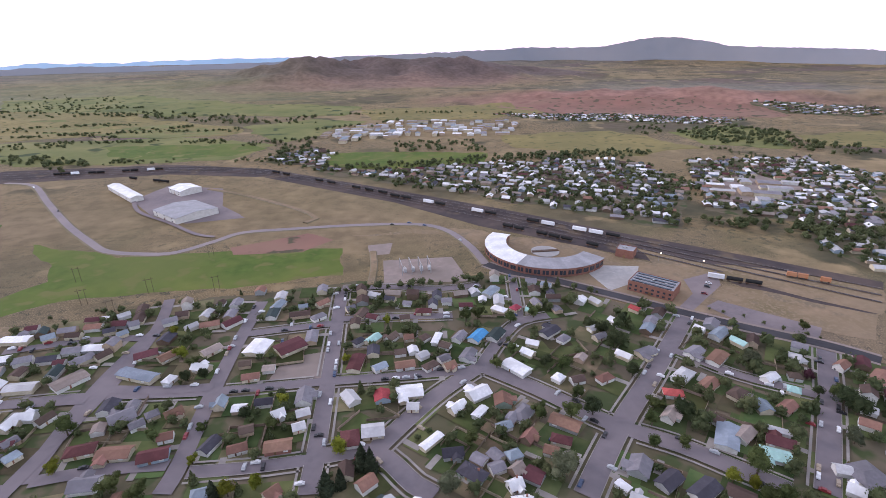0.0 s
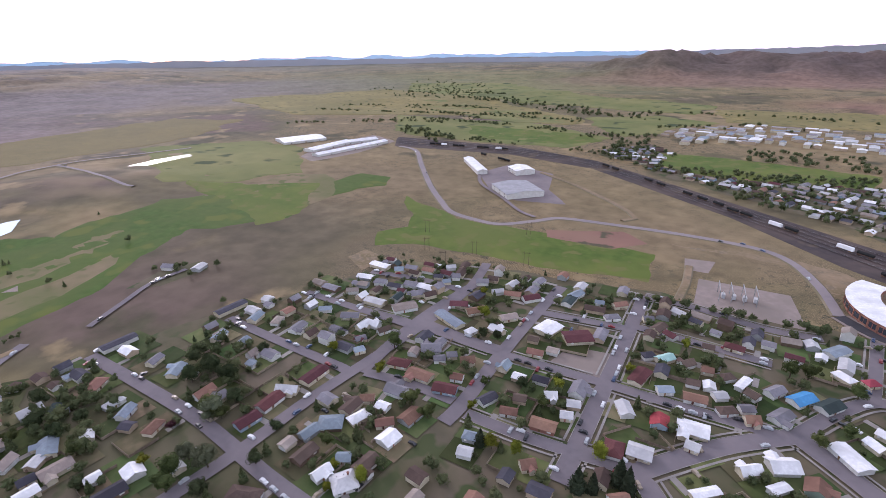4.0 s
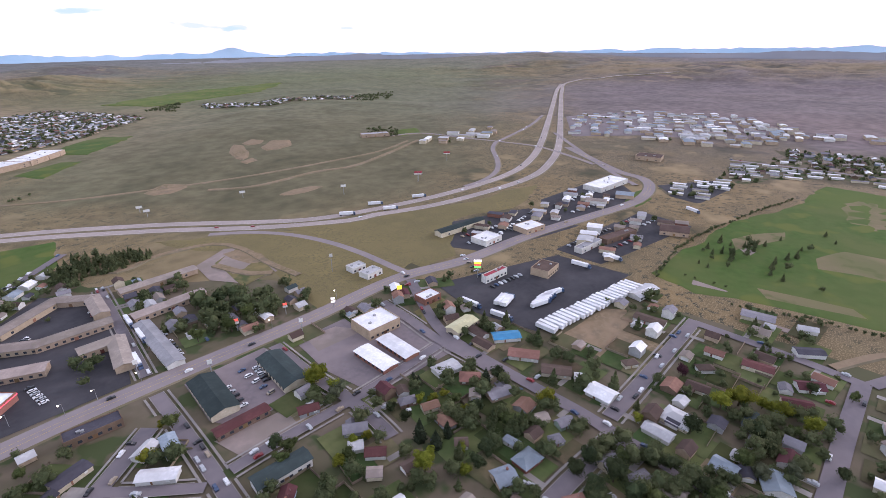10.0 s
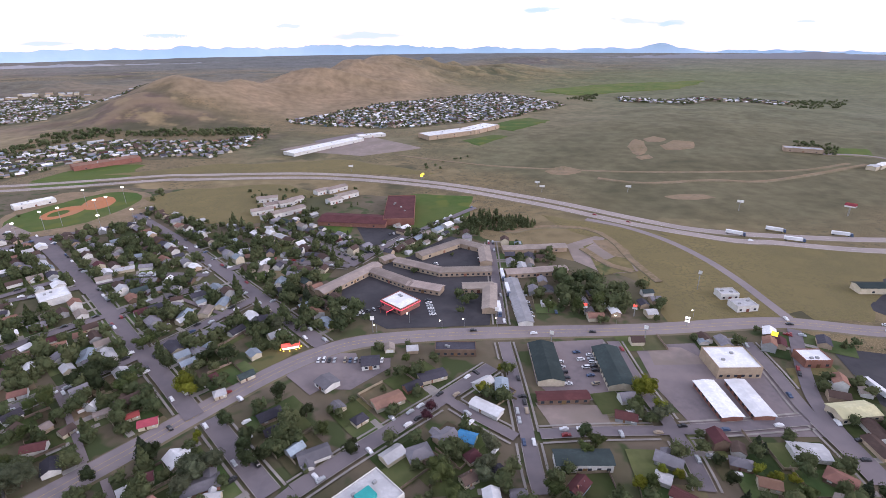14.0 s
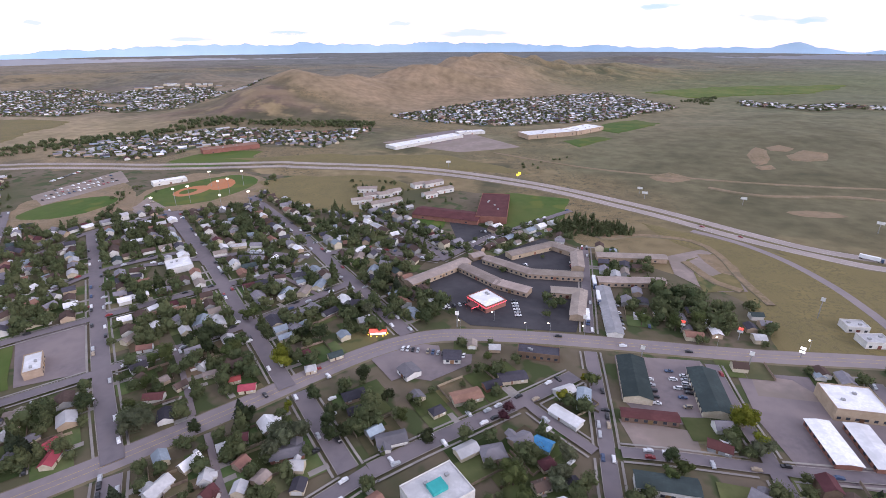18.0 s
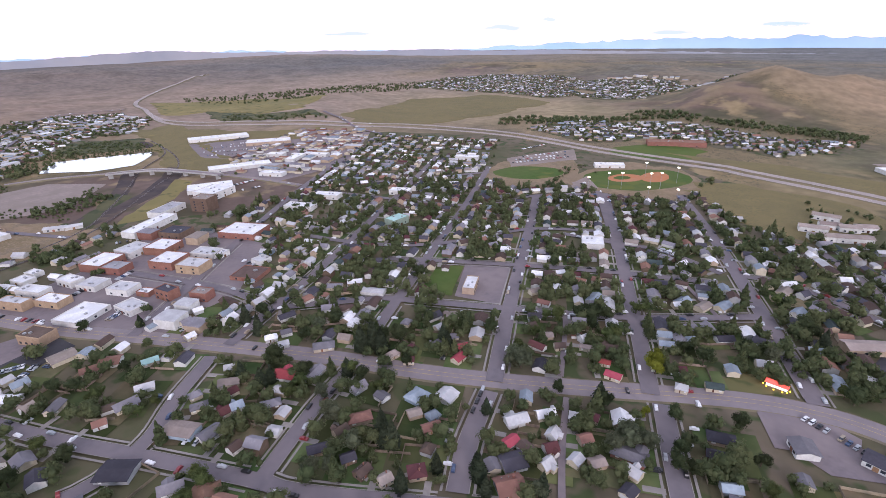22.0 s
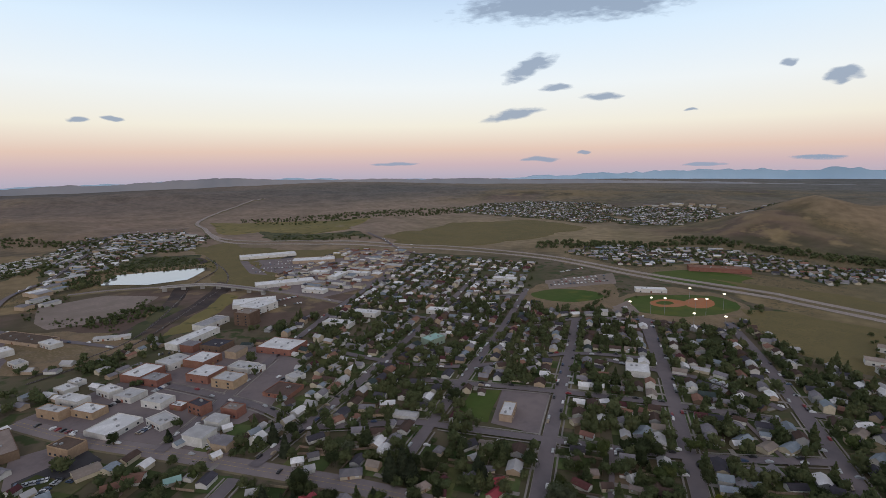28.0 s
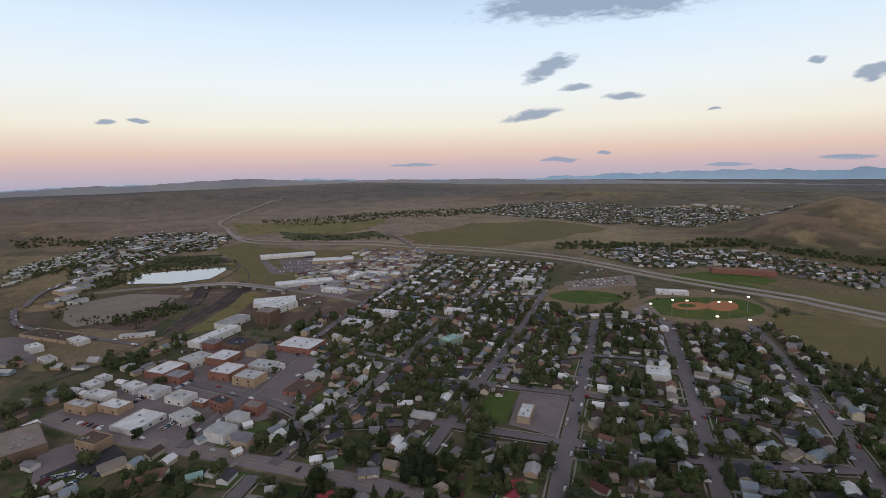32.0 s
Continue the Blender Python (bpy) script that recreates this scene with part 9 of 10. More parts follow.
pinned_tree("leaf_yellow", -147, -105, 6.3)
pinned_tree("leaf_yellow", -142, -203, 10.8)
pinned_tree("leaf_gray", -141, -183, 9.0)
pinned_tree("leaf_green", -98, -170, 9.9)
pinned_tree("leaf_green", -111, -143, 8.1)
pinned_tree("leaf_yellow", -126, -147, 6.3)
pinned_tree("leaf_green", -72, -230, 9.9)
pinned_tree("leaf_green", -120, -295, 10.8)
pinned_tree("leaf_green", -140, -289, 12.6)
pinned_tree("leaf_green", -157, -294, 13.5)
pinned_tree("leaf_dark", -155, -334, 10.8)
pinned_tree("leaf_yellow", -216, -47, 6.3)
pinned_tree("leaf_dark", -176, -55, 10.8)
pinned_tree("leaf_dark", -173, -43, 12.6)
pinned_tree("leaf_dark", -167, -33, 12.6)
pinned_tree("leaf_dark", -161, -47, 11.7)
pinned_tree("leaf_green", -171, -25, 11.7)
pinned_tree("leaf_dark", -167, -57, 10.8)
pinned_tree("leaf_dark", -195, -25, 9.9)
pinned_tree("leaf_green", -186, -44, 9.0)
pinned_tree("leaf_gray", -159, -27, 10.8)
pinned_tree("leaf_dark", -144, -94, 9.0)
pinned_tree("leaf_dark", -153, -96, 9.9)
pinned_tree("leaf_green", -172, -128, 8.1)
pinned_tree("leaf_dark", -175, -116, 8.1)
pinned_tree("leaf_dark", -147, -151, 8.1)
pinned_tree("leaf_yellow", 107, -246, 12.6)
pinned_tree("leaf_green", 146, -293, 11.7)
pinned_tree("leaf_yellow", 90, -207, 5.4)
pinned_tree("leaf_gray", 78, -186, 13.5)
pinned_tree("leaf_gray", 83, -181, 11.7)
pinned_tree("leaf_dark", 107, -196, 10.8)
pinned_tree("leaf_green", 176, -244, 12.6)
pinned_tree("leaf_green", 182, -243, 9.0)
pinned_tree("leaf_dark", 169, -260, 11.7)
pinned_tree("leaf_green", 140, -250, 11.7)
pinned_tree("leaf_green", 137, -255, 10.8)
pinned_tree("leaf_gray", 158, -189, 14.4)
pinned_tree("leaf_green", 171, -202, 9.0)
pinned_tree("leaf_dark", 66, -194, 9.9)
pinned_tree("leaf_dark", 78, -214, 9.9)
pinned_tree("leaf_dark", 123, -269, 10.8)
pinned_tree("leaf_dark", 16, -184, 9.9)
pinned_tree("leaf_green", 30, -199, 8.1)
pinned_tree("leaf_red", -25, -208, 7.2)
pinned_tree("leaf_green", -23, -162, 13.5)
pinned_tree("leaf_green", -26, -151, 10.8)
pinned_tree("leaf_gray", -42, -160, 10.8)
pinned_tree("leaf_gray", -49, -176, 10.8)
pinned_tree("leaf_yellow", -54, -216, 9.0)
pinned_tree("leaf_yellow", -69, -234, 5.4)
pinned_tree("leaf_green", -16, -253, 7.2)
pinned_tree("leaf_green", -15, -240, 6.3)
pinned_tree("leaf_yellow", -137, -200, 11.7)
pinned_tree("leaf_green", -131, -191, 9.0)
pinned_tree("leaf_gray", -136, -182, 9.0)
pinned_tree("leaf_dark", -95, -177, 9.0)
pinned_tree("leaf_yellow", -106, -145, 8.1)
pinned_tree("leaf_yellow", -120, -150, 6.3)
pinned_tree("leaf_yellow", -165, -139, 5.4)
pinned_tree("leaf_green", 28, -295, 9.0)
pinned_tree("leaf_green", -69, -147, 9.9)
pinned_tree("leaf_green", -91, -166, 9.0)
pinned_tree("leaf_dark", 56, -188, 9.0)
pinned_tree("leaf_dark", 165, -271, 10.8)
pinned_tree("leaf_green", 212, -286, 9.0)
pinned_tree("leaf_dark", 232, -313, 9.9)
pinned_tree("leaf_dark", 154, -254, 9.9)
pinned_tree("leaf_green", 144, -299, 9.9)
pinned_tree("leaf_yellow", 90, -202, 5.4)
pinned_tree("leaf_gray", 87, -174, 10.8)
pinned_tree("leaf_dark", 66, -200, 10.8)
pinned_tree("leaf_dark", 62, -185, 10.8)
pinned_tree("leaf_dark", 226, -152, 14.4)
pinned_tree("leaf_spruce", 233, -136, 19.8)
pinned_tree("leaf_spruce", 225, -137, 18.9)
pinned_tree("leaf_spruce", 234, -130, 15.3)
pinned_tree("leaf_spruce", 207, -171, 16.2)
pinned_tree("leaf_spruce", 202, -171, 13.5)
pinned_tree("leaf_spruce", 134, -86, 12.6)
pinned_tree("leaf_spruce", 132, -104, 11.7)
pinned_tree("leaf_gray", 168, -61, 9.9)
pinned_tree("leaf_gray", 163, -68, 9.0)
pinned_tree("leaf_gray", 167, -82, 11.7)
pinned_tree("leaf_spruce", 159, -95, 15.3)
pinned_tree("leaf_gray", 211, -89, 9.9)
pinned_tree("leaf_gray", 196, -85, 9.9)
pinned_tree("leaf_green", 196, -115, 9.0)
pinned_tree("leaf_green", 227, -84, 10.8)
pinned_tree("leaf_spruce", 255, -62, 14.4)
pinned_tree("leaf_spruce", 242, -68, 15.3)
pinned_tree("leaf_spruce", 242, -74, 13.5)
pinned_tree("leaf_green", 222, -76, 9.0)
pinned_tree("leaf_green", 218, -111, 10.8)
pinned_tree("leaf_dark", 211, -114, 10.8)
pinned_tree("leaf_spruce", 359, -31, 10.8)
pinned_tree("leaf_dark", 377, -1, 9.0)
pinned_tree("leaf_spruce", 296, -88, 15.3)
pinned_tree("leaf_dark", 317, -100, 13.5)
pinned_tree("leaf_green", 312, 39, 8.1)
pinned_tree("leaf_dark", 313, 20, 10.8)
pinned_tree("leaf_green", 287, 4, 10.8)
pinned_tree("leaf_dark", 306, 12, 10.8)
pinned_tree("leaf_green", 190, -22, 10.8)
pinned_tree("leaf_green", 197, -21, 9.0)
pinned_tree("leaf_green", 266, 30, 9.9)
pinned_tree("leaf_dark", 248, 22, 11.7)
pinned_tree("leaf_dark", 248, 43, 11.7)
pinned_tree("leaf_dark", 231, 40, 10.8)
pinned_tree("leaf_green", 187, -14, 9.9)
pinned_tree("leaf_spruce", 120, -117, 12.6)
pinned_tree("leaf_spruce", 109, -112, 11.7)
pinned_tree("leaf_spruce", 144, -147, 10.8)
pinned_tree("leaf_gray", 165, -190, 11.7)
pinned_tree("leaf_gray", 164, -185, 9.9)
pinned_tree("leaf_gray", 94, -127, 10.8)
pinned_tree("leaf_dark", 141, -257, 11.7)
pinned_tree("leaf_dark", 161, -262, 13.5)
pinned_tree("leaf_dark", 155, -271, 12.6)
pinned_tree("leaf_dark", 63, -348, 13.5)
pinned_tree("leaf_dark", 57, -345, 12.6)
pinned_tree("leaf_gray", 65, -302, 10.8)
pinned_tree("leaf_dark", 80, -304, 9.0)
pinned_tree("leaf_dark", 103, -274, 10.8)
pinned_tree("leaf_dark", 90, -270, 12.6)
pinned_tree("leaf_green", 88, -377, 10.8)
pinned_tree("leaf_dark", 233, -181, 10.8)
pinned_tree("leaf_dark", 211, -196, 10.8)
pinned_tree("leaf_dark", 272, -133, 11.7)
pinned_tree("leaf_dark", 268, -107, 10.8)
pinned_tree("leaf_gray", 273, -121, 10.8)
pinned_tree("leaf_dark", 203, -140, 8.1)
pinned_tree("leaf_dark", 235, -145, 10.8)
pinned_tree("leaf_green", 175, -221, 8.1)
pinned_tree("leaf_dark", 130, -188, 8.1)
pinned_tree("leaf_dark", 55, -231, 9.9)
pinned_tree("leaf_dark", 39, -214, 9.0)
pinned_tree("leaf_dark", 308, -13, 9.0)
pinned_tree("leaf_green", 304, -37, 8.1)
pinned_tree("leaf_green", 264, -19, 8.1)
pinned_tree("leaf_green", 261, -10, 7.2)

fill_houses()
fill_back_yards()
fill_gaps()
lay_lots()
grow_town_trees()

# ---- far quarters: kind, turn of the rows, outline ----
quarter("strip", -53, [(784, -206), (985, -449), (868, -539), (678, -377), (654, -257)])
quarter("strip", 15, [(-370, -301), (-484, -257), (-671, -237), (-595, -170), (-531, -181), (-359, -229), (-347, -258)])
quarter("strip", 15, [(-398, -177), (-546, -153), (-531, -99), (-451, -120), (-392, -136)])
quarter("strip", 15, [(-247, -303), (-271, -250), (-249, -184), (-223, -179), (-234, -221)])
quarter("industry", 40, [(830, 87), (1048, 51), (1356, -13), (1466, -57), (1440, -148), (1544, -249), (1368, -219), (1271, -129), (1197, -23), (972, 19), (843, 45), (802, 79)])
quarter("mobile", 40, [(1190, 163), (1276, 122), (1345, 50), (1349, 3), (1227, 19), (1169, 97), (1045, 146)])
quarter("house", 30, [(1341, -137), (1421, -225), (1455, -273), (1229, -195), (1218, -145)])
quarter("house", 10, [(-999, -70), (-998, 14), (-1019, 130), (-1003, 227), (-941, 251), (-881, 169), (-919, 49), (-970, -62)])
quarter("mobile", 10, [(-877, -117), (-876, -34), (-839, 27), (-794, 174), (-747, 154), (-834, 19), (-792, -41), (-764, -97)])
quarter("house", 20, [(-403, 190), (-411, 222), (-397, 253), (-375, 245), (-384, 207)])
quarter("industry", 10, [(-1156, -146), (-1198, -66), (-1222, 67), (-1157, 121), (-1151, 42), (-1089, -64), (-1069, -139)])
quarter("house", -25, [(-98, 790), (15, 762), (207, 788), (405, 740), (402, 604), (301, 453), (209, 532), (65, 655)])
quarter("mobile", -25, [(176, 734), (264, 790), (389, 776), (357, 681), (215, 636)])
quarter("house", -25, [(489, 745), (682, 732), (701, 613), (409, 332), (403, 369), (438, 449), (369, 510)])
quarter("industry", -10, [(-131, 1125), (45, 1283), (341, 1206), (265, 1015), (82, 1052), (-76, 998)])
quarter("house", 0, [(304, 1353), (607, 1289), (872, 1127), (802, 1068), (449, 1194)])
quarter("house", 35, [(687, -815), (659, -927), (575, -974), (517, -1042), (408, -1038), (293, -1003), (200, -1055), (193, -953), (255, -865), (341, -883), (396, -892), (474, -862), (483, -804), (517, -767), (662, -789)])
quarter("house", 30, [(174, -1219), (-16, -1454), (-458, -1729), (-559, -1375), (-295, -1155), (-68, -1084), (100, -1152)])
quarter("house", 20, [(983, -1614), (918, -1769), (581, -1526), (638, -1476), (766, -1352)])
quarter("industry", 20, [(-1167, -525), (-1370, -401), (-1311, -204), (-1046, -193), (-1006, -313), (-933, -404)])
quarter("house", 10, [(-981, -67), (-1029, 169), (-879, 240), (-841, 31), (-844, -48)])
quarter("mobile", 10, [(-661, -165), (-740, -107), (-705, -97), (-624, -113), (-630, -141)])
quarter("house", -52, [(595, -262), (831, -542), (644, -662), (492, -485), (387, -460), (400, -369), (515, -290)])
quarter("house", -52, [(490, -127), (595, -262), (515, -290), (400, -369), (340, -279), (396, -214), (364, -123)])
quarter("house", 10, [(1356, 59), (1536, 2), (1558, -224), (1403, -222), (1063, -13), (936, 56)])
quarter("house", 20, [(1242, -1456), (1232, -1579), (1184, -1669), (1025, -1759), (847, -1757), (894, -1621), (717, -1316), (816, -1303), (911, -1299), (950, -1445), (1116, -1493), (1160, -1416)])
quarter("industry", 20, [(1125, -1729), (1031, -1812), (847, -1851), (770, -1860), (883, -1751), (1017, -1709)])
quarter("house", 20, [(1548, -1170), (1698, -1439), (1604, -1656), (1355, -1765), (1212, -1717), (1275, -1561), (940, -1364), (989, -1239), (1147, -1238), (1331, -1180)])
quarter("house", 10, [(-823, -117), (-895, -87), (-780, -70), (-756, -93)])
quarter("house", 25, [(-766, -1489), (-1075, -1165), (-1036, -1139), (-715, -1353)])
quarter("industry", 25, [(-670, -612), (-874, -598), (-961, -574), (-872, -531), (-711, -554)])
quarter("downtown", -53.5, [(457, 52), (493, -22), (553, -90), (460, -162), (363, -95), (328, -60), (361, -21), (405, 14)])
quarter("house", -35, [(373, 54), (387, 22), (345, -19), (302, 3), (273, 24), (319, 53)])
quarter("house", -35, [(708, 110), (695, 68), (596, -14), (547, 20), (576, 94)])
quarter("industry", -53, [(784, -206), (985, -449), (868, -539), (678, -377), (654, -257)])
quarter("industry", 15, [(-374, -293), (-514, -228), (-621, -179), (-535, -182), (-359, -229)])
quarter("industry", 15, [(-405, -184), (-546, -153), (-539, -101), (-451, -120), (-399, -141)])
quarter("house", 10, [(-766, -101), (-826, -77), (-766, -68), (-737, -90)])
quarter("industry", 20, [(-1344, -365), (-1370, -193), (-1243, -54), (-1007, -94), (-965, -194), (-965, -276)])
quarter("house", -25, [(402, 604), (538, 660), (592, 571), (602, 517), (510, 429), (457, 455), (414, 524)])
quarter("industry", -25, [(420, 601), (539, 649), (546, 565), (469, 511), (414, 534)])
quarter("house", 15, [(-189, 868), (-116, 967), (-69, 891), (-99, 797)])
quarter("house", 10, [(1023, 1313), (1272, 1167), (1207, 1101), (1040, 1187)])

wood_stand([(-645, 955), (-605, 970), (-489, 923), (-476, 879), (-608, 894)], 16, 11, 0)
wood_stand([(-841, 1567), (-677, 1604), (-408, 1475), (-274, 1390), (-163, 1444), (-145, 1262), (-344, 1329), (-615, 1447)], 22, 11, 0)
wood_stand([(-216, 1068), (-126, 1072), (-116, 967), (-120, 833), (-154, 819), (-189, 868), (-187, 966)], 17, 11, 0)
wood_stand([(22, 998), (201, 990), (189, 879), (29, 898)], 15, 9, 0)
wood_stand([(12, 670), (-11, 711), (69, 697), (123, 637), (109, 604)], 13, 9, 0)
wood_stand([(200, 838), (281, 842), (417, 804), (411, 773), (208, 792)], 14, 9, 0)
wood_stand([(628, 1015), (769, 1061), (838, 944), (734, 806), (642, 844), (607, 929)], 15, 11, 0)
wood_stand([(775, 868), (877, 781), (809, 717), (715, 771)], 15, 11, 0)
wood_stand([(435, 478), (467, 444), (495, 414), (448, 369), (429, 424)], 16, 11, 0)
wood_stand([(554, 1084), (684, 1147), (570, 969), (516, 982)], 20, 9, 0)
wood_stand([(794, -830), (780, -887), (697, -952), (622, -1016), (607, -1103), (544, -1132), (460, -1114), (327, -1131), (201, -1129), (185, -1070), (310, -1066), (436, -1080), (502, -1063), (563, -1040), (600, -957), (659, -896), (722, -815), (743, -772)], 10, 11, 0)
wood_stand([(959, 34), (1050, -6), (1096, -61), (1180, -108), (1123, -153), (1033, -200), (955, -194), (991, -115), (1003, -37), (928, -7)], 9, 4.5, 0)
wood_stand([(823, 86), (872, 59), (893, 23), (848, 26), (813, 50), (762, 65)], 9, 4.5, 0)
wood_stand([(684, 14), (727, -22), (801, -61), (776, -69), (693, -47), (648, -18)], 9, 4.5, 0)
wood_stand([(1558, -1233), (1628, -1610), (1397, -1745), (940, -1364), (1068, -1229), (1331, -1180)], 26, 7, 0)
wood_stand([(272, -674), (252, -675), (235, -642), (256, -627)], 14, 10, 0)
wood_stand([(-90, -476), (-123, -515), (-170, -473), (-162, -458), (-97, -450)], 4.6, 8, 0.85)
wood_stand([(-126, -300), (-143, -343), (-160, -349), (-171, -321), (-188, -310), (-172, -280), (-152, -289), (-129, -283)], 9, 13, 0)
wood_stand([(65, -322), (42, -321), (25, -292), (39, -288), (55, -301)], 9, 10, 0)
wood_stand([(728, 11), (746, -54), (726, -77), (670, -39), (686, 8)], 9, 8, 0)
wood_stand([(1335, -429), (1098, -547), (1036, -542), (1148, -443), (1231, -367)], 14, 8, 0)
wood_stand([(1402, -33), (1324, -185), (1201, -174), (1241, -33)], 13, 8, 0)
wood_stand([(1157, -62), (1126, -180), (1034, -172), (1042, -51)], 12, 6, 0)
wood_stand([(1015, 47), (1113, -24), (1059, -86), (914, -5), (902, 41)], 14, 9, 0)
wood_stand([(1794, -425), (1720, -888), (1663, -1254), (1578, -1608), (1493, -1522), (1416, -729), (1615, -426)], 18, 9, 0)
wood_stand([(-542, -28), (-596, 25), (-476, 35), (-429, 15), (-445, -42), (-483, -65)], 24, 7, 0.8)
wood_stand([(-454, -84), (-510, -62), (-525, -28), (-433, -42), (-414, -68)], 12, 7, 0.8)
wood_stand([(-726, 37), (-668, 246), (-595, 325), (-419, 211), (-403, 92), (-471, 44)], 60, 7, 0.6)
wood_stand([(-422, 206), (-410, 264), (-379, 248), (-380, 227)], 20, 7, 0.3)
wood_stand([(-356, -11), (-351, 7), (-321, 8), (-326, -10)], 11, 5, 0)
wood_stand([(-276, 0), (-272, 32), (-207, 24), (-212, 4), (-248, -12)], 9, 9, 0)
wood_stand([(-208, -27), (-204, 5), (-184, 22), (-167, 21), (-187, -20)], 9, 10, 0)
wood_stand([(-312, 76), (-303, 102), (-263, 107), (-232, 87), (-255, 66)], 9, 9, 0)
wood_stand([(-274, 151), (-275, 175), (-239, 170), (-215, 146), (-246, 140)], 10, 9, 0)
wood_stand([(-188, -61), (-201, -42), (-195, 1), (-179, 14), (-164, -8), (-152, -42)], 8, 10, 0)
wood_stand([(-243, -1), (-245, 20), (-220, 26), (-215, 2)], 8, 9, 0)
wood_stand([(-185, -157), (-197, -124), (-176, -93), (-157, -102), (-169, -148)], 9, 9, 0.1)
wood_stand([(228, -120), (222, -136), (191, -123), (195, -97)], 8, 9, 0)
wood_stand([(253, -139), (261, -163), (230, -146), (224, -125)], 7, 12, 0.7)
wood_stand([(275, -82), (240, -96), (213, -90), (214, -74)], 8, 10, 0.3)
hedge_row([(-391, -90), (-471, -91), (-564, -69), (-694, -26)], 4, 4.5)
hedge_row([(-376, -30), (-384, 10), (-386, 50), (-391, 89), (-396, 115)], 4, 4)
hedge_row([(-406, -73), (-405, -41)], 9, 4)
hedge_row([(52, -465), (19, -428), (9, -404)], 8, 6)
hedge_row([(9, -441), (-31, -440)], 9, 6)
hedge_row([(86, -487), (29, -420)], 8, 6)
hedge_row([(-284, -223), (-320, -210)], 5, 3)
hedge_row([(307, -239), (267, -201)], 10, 7)
hedge_row([(423, -609), (382, -485)], 8, 8)
hedge_row([(66, 362), (123, 348), (161, 328)], 9, 7)
hedge_row([(231, 292), (275, 246)], 10, 4)
hedge_row([(-37, 358), (2, 359), (43, 360), (76, 364)], 7, 9)
hedge_row([(-717, 1072), (-582, 1094), (-385, 1084), (-222, 1045)], 9, 9)
hedge_row([(-696, 1210), (-516, 1225), (-318, 1217)], 9, 9)
hedge_row([(-1097, 1688), (-926, 1702), (-712, 1693)], 10, 10)
hedge_row([(-444, 903), (-322, 889), (-189, 868)], 9, 8)
hedge_row([(-138, 1192), (-37, 1239), (45, 1283)], 10, 10)
hedge_row([(-876, 1328), (-729, 1250), (-530, 1148)], 9, 9)
hedge_row([(-102, 1426), (145, 1424), (352, 1358)], 10, 10)
hedge_row([(582, 836), (617, 766), (622, 663)], 8, 8)
hedge_row([(-97, 782), (-28, 785), (23, 746)], 8, 8)
wood_stand([(-1405, 2189), (-1210, 2298), (-1012, 2015), (-1049, 1752), (-1187, 1833)], 60, 9, 0)
wood_stand([(-592, 915), (-536, 941), (-458, 873), (-483, 826)], 20, 10, 0)
wood_stand([(-1060, 1511), (-1000, 2201), (-758, 1696), (-804, 1495)], 45, 10, 0)
hedge_row([(-925, 921), (-766, 1014), (-611, 1063)], 10, 9)
hedge_row([(-1050, 1255), (-788, 1351), (-592, 1349)], 10, 9)
hedge_row([(-652, 1103), (-428, 1084), (-233, 1010)], 9, 8)
hedge_row([(-1060, 1134), (-713, 1203), (-441, 1297)], 10, 9)
wood_stand([(-1360, 1738), (-1086, 2067), (-799, 1735), (-996, 1491)], 45, 9, 0)
hedge_row([(-92, -720), (-137, -785)], 9, 7)
wood_stand([(-610, -1504), (-775, -1625), (-653, -1399)], 10, 7, 0)
wood_stand([(-1132, -1247), (-1363, -1284), (-1176, -1117), (-998, -1078)], 13, 7, 0)
wood_stand([(149, -650), (7, -662), (8, -564), (70, -545), (130, -547)], 17, 6, 0.2)
wood_stand([(-723, -771), (-800, -747), (-719, -672), (-676, -705)], 9, 7, 0)
wood_stand([(57, -330), (20, -334), (4, -316), (8, -297), (38, -297)], 8, 9, 0)
wood_stand([(-60, -334), (-74, -332), (-68, -303), (-57, -301)], 8, 9, 0)
wood_stand([(-24, -390), (-48, -370), (-42, -360), (-23, -378)], 9, 5, 0)
wood_stand([(-70, -422), (-85, -420), (-83, -404), (-69, -402)], 9, 5, 0)
wood_stand([(-121, -396), (-161, -391), (-155, -374), (-117, -379)], 9, 6, 0)
wood_stand([(1117, -16), (1136, -134), (998, -173), (992, -115), (1026, -39)], 9, 4, 0)
wood_stand([(1063, 36), (1104, -16), (952, -7), (959, 34)], 8, 5, 0)
wood_stand([(769, 54), (724, 2), (766, -57), (730, -60), (676, -14), (717, 41)], 7, 4, 0)
wood_stand([(1190, 147), (1260, 103), (1200, 47), (1112, 61), (1091, 122)], 11, 8, 0)
wood_stand([(1348, -23), (1393, -130), (1308, -145), (1262, -41)], 11, 8, 0)
wood_stand([(1630, 214), (1571, 100), (1421, -49), (1428, 41), (1492, 179)], 12, 9, 0)
wood_stand([(350, -27), (388, -39), (381, -42), (340, -31)], 8, 8, 0)
wood_stand([(326, -61), (326, -79), (305, -80), (314, -61)], 8, 9, 0)
wood_stand([(559, 15), (557, -13), (524, -11), (528, 6)], 8, 9, 0)
wood_stand([(365, 36), (375, 19), (365, 18), (352, 33)], 8, 9, 0)
wood_stand([(339, 474), (420, 443), (454, 375), (436, 358), (390, 422), (334, 457)], 9, 9, 0)
wood_stand([(345, 712), (421, 656), (419, 587), (376, 580), (334, 652)], 10, 9, 0)
wood_stand([(-99, 797), (120, 825), (326, 854), (471, 828), (452, 793), (208, 792), (24, 768)], 11, 9, 0)
wood_stand([(230, 592), (311, 530), (337, 471), (317, 460), (269, 515)], 13, 9, 0)
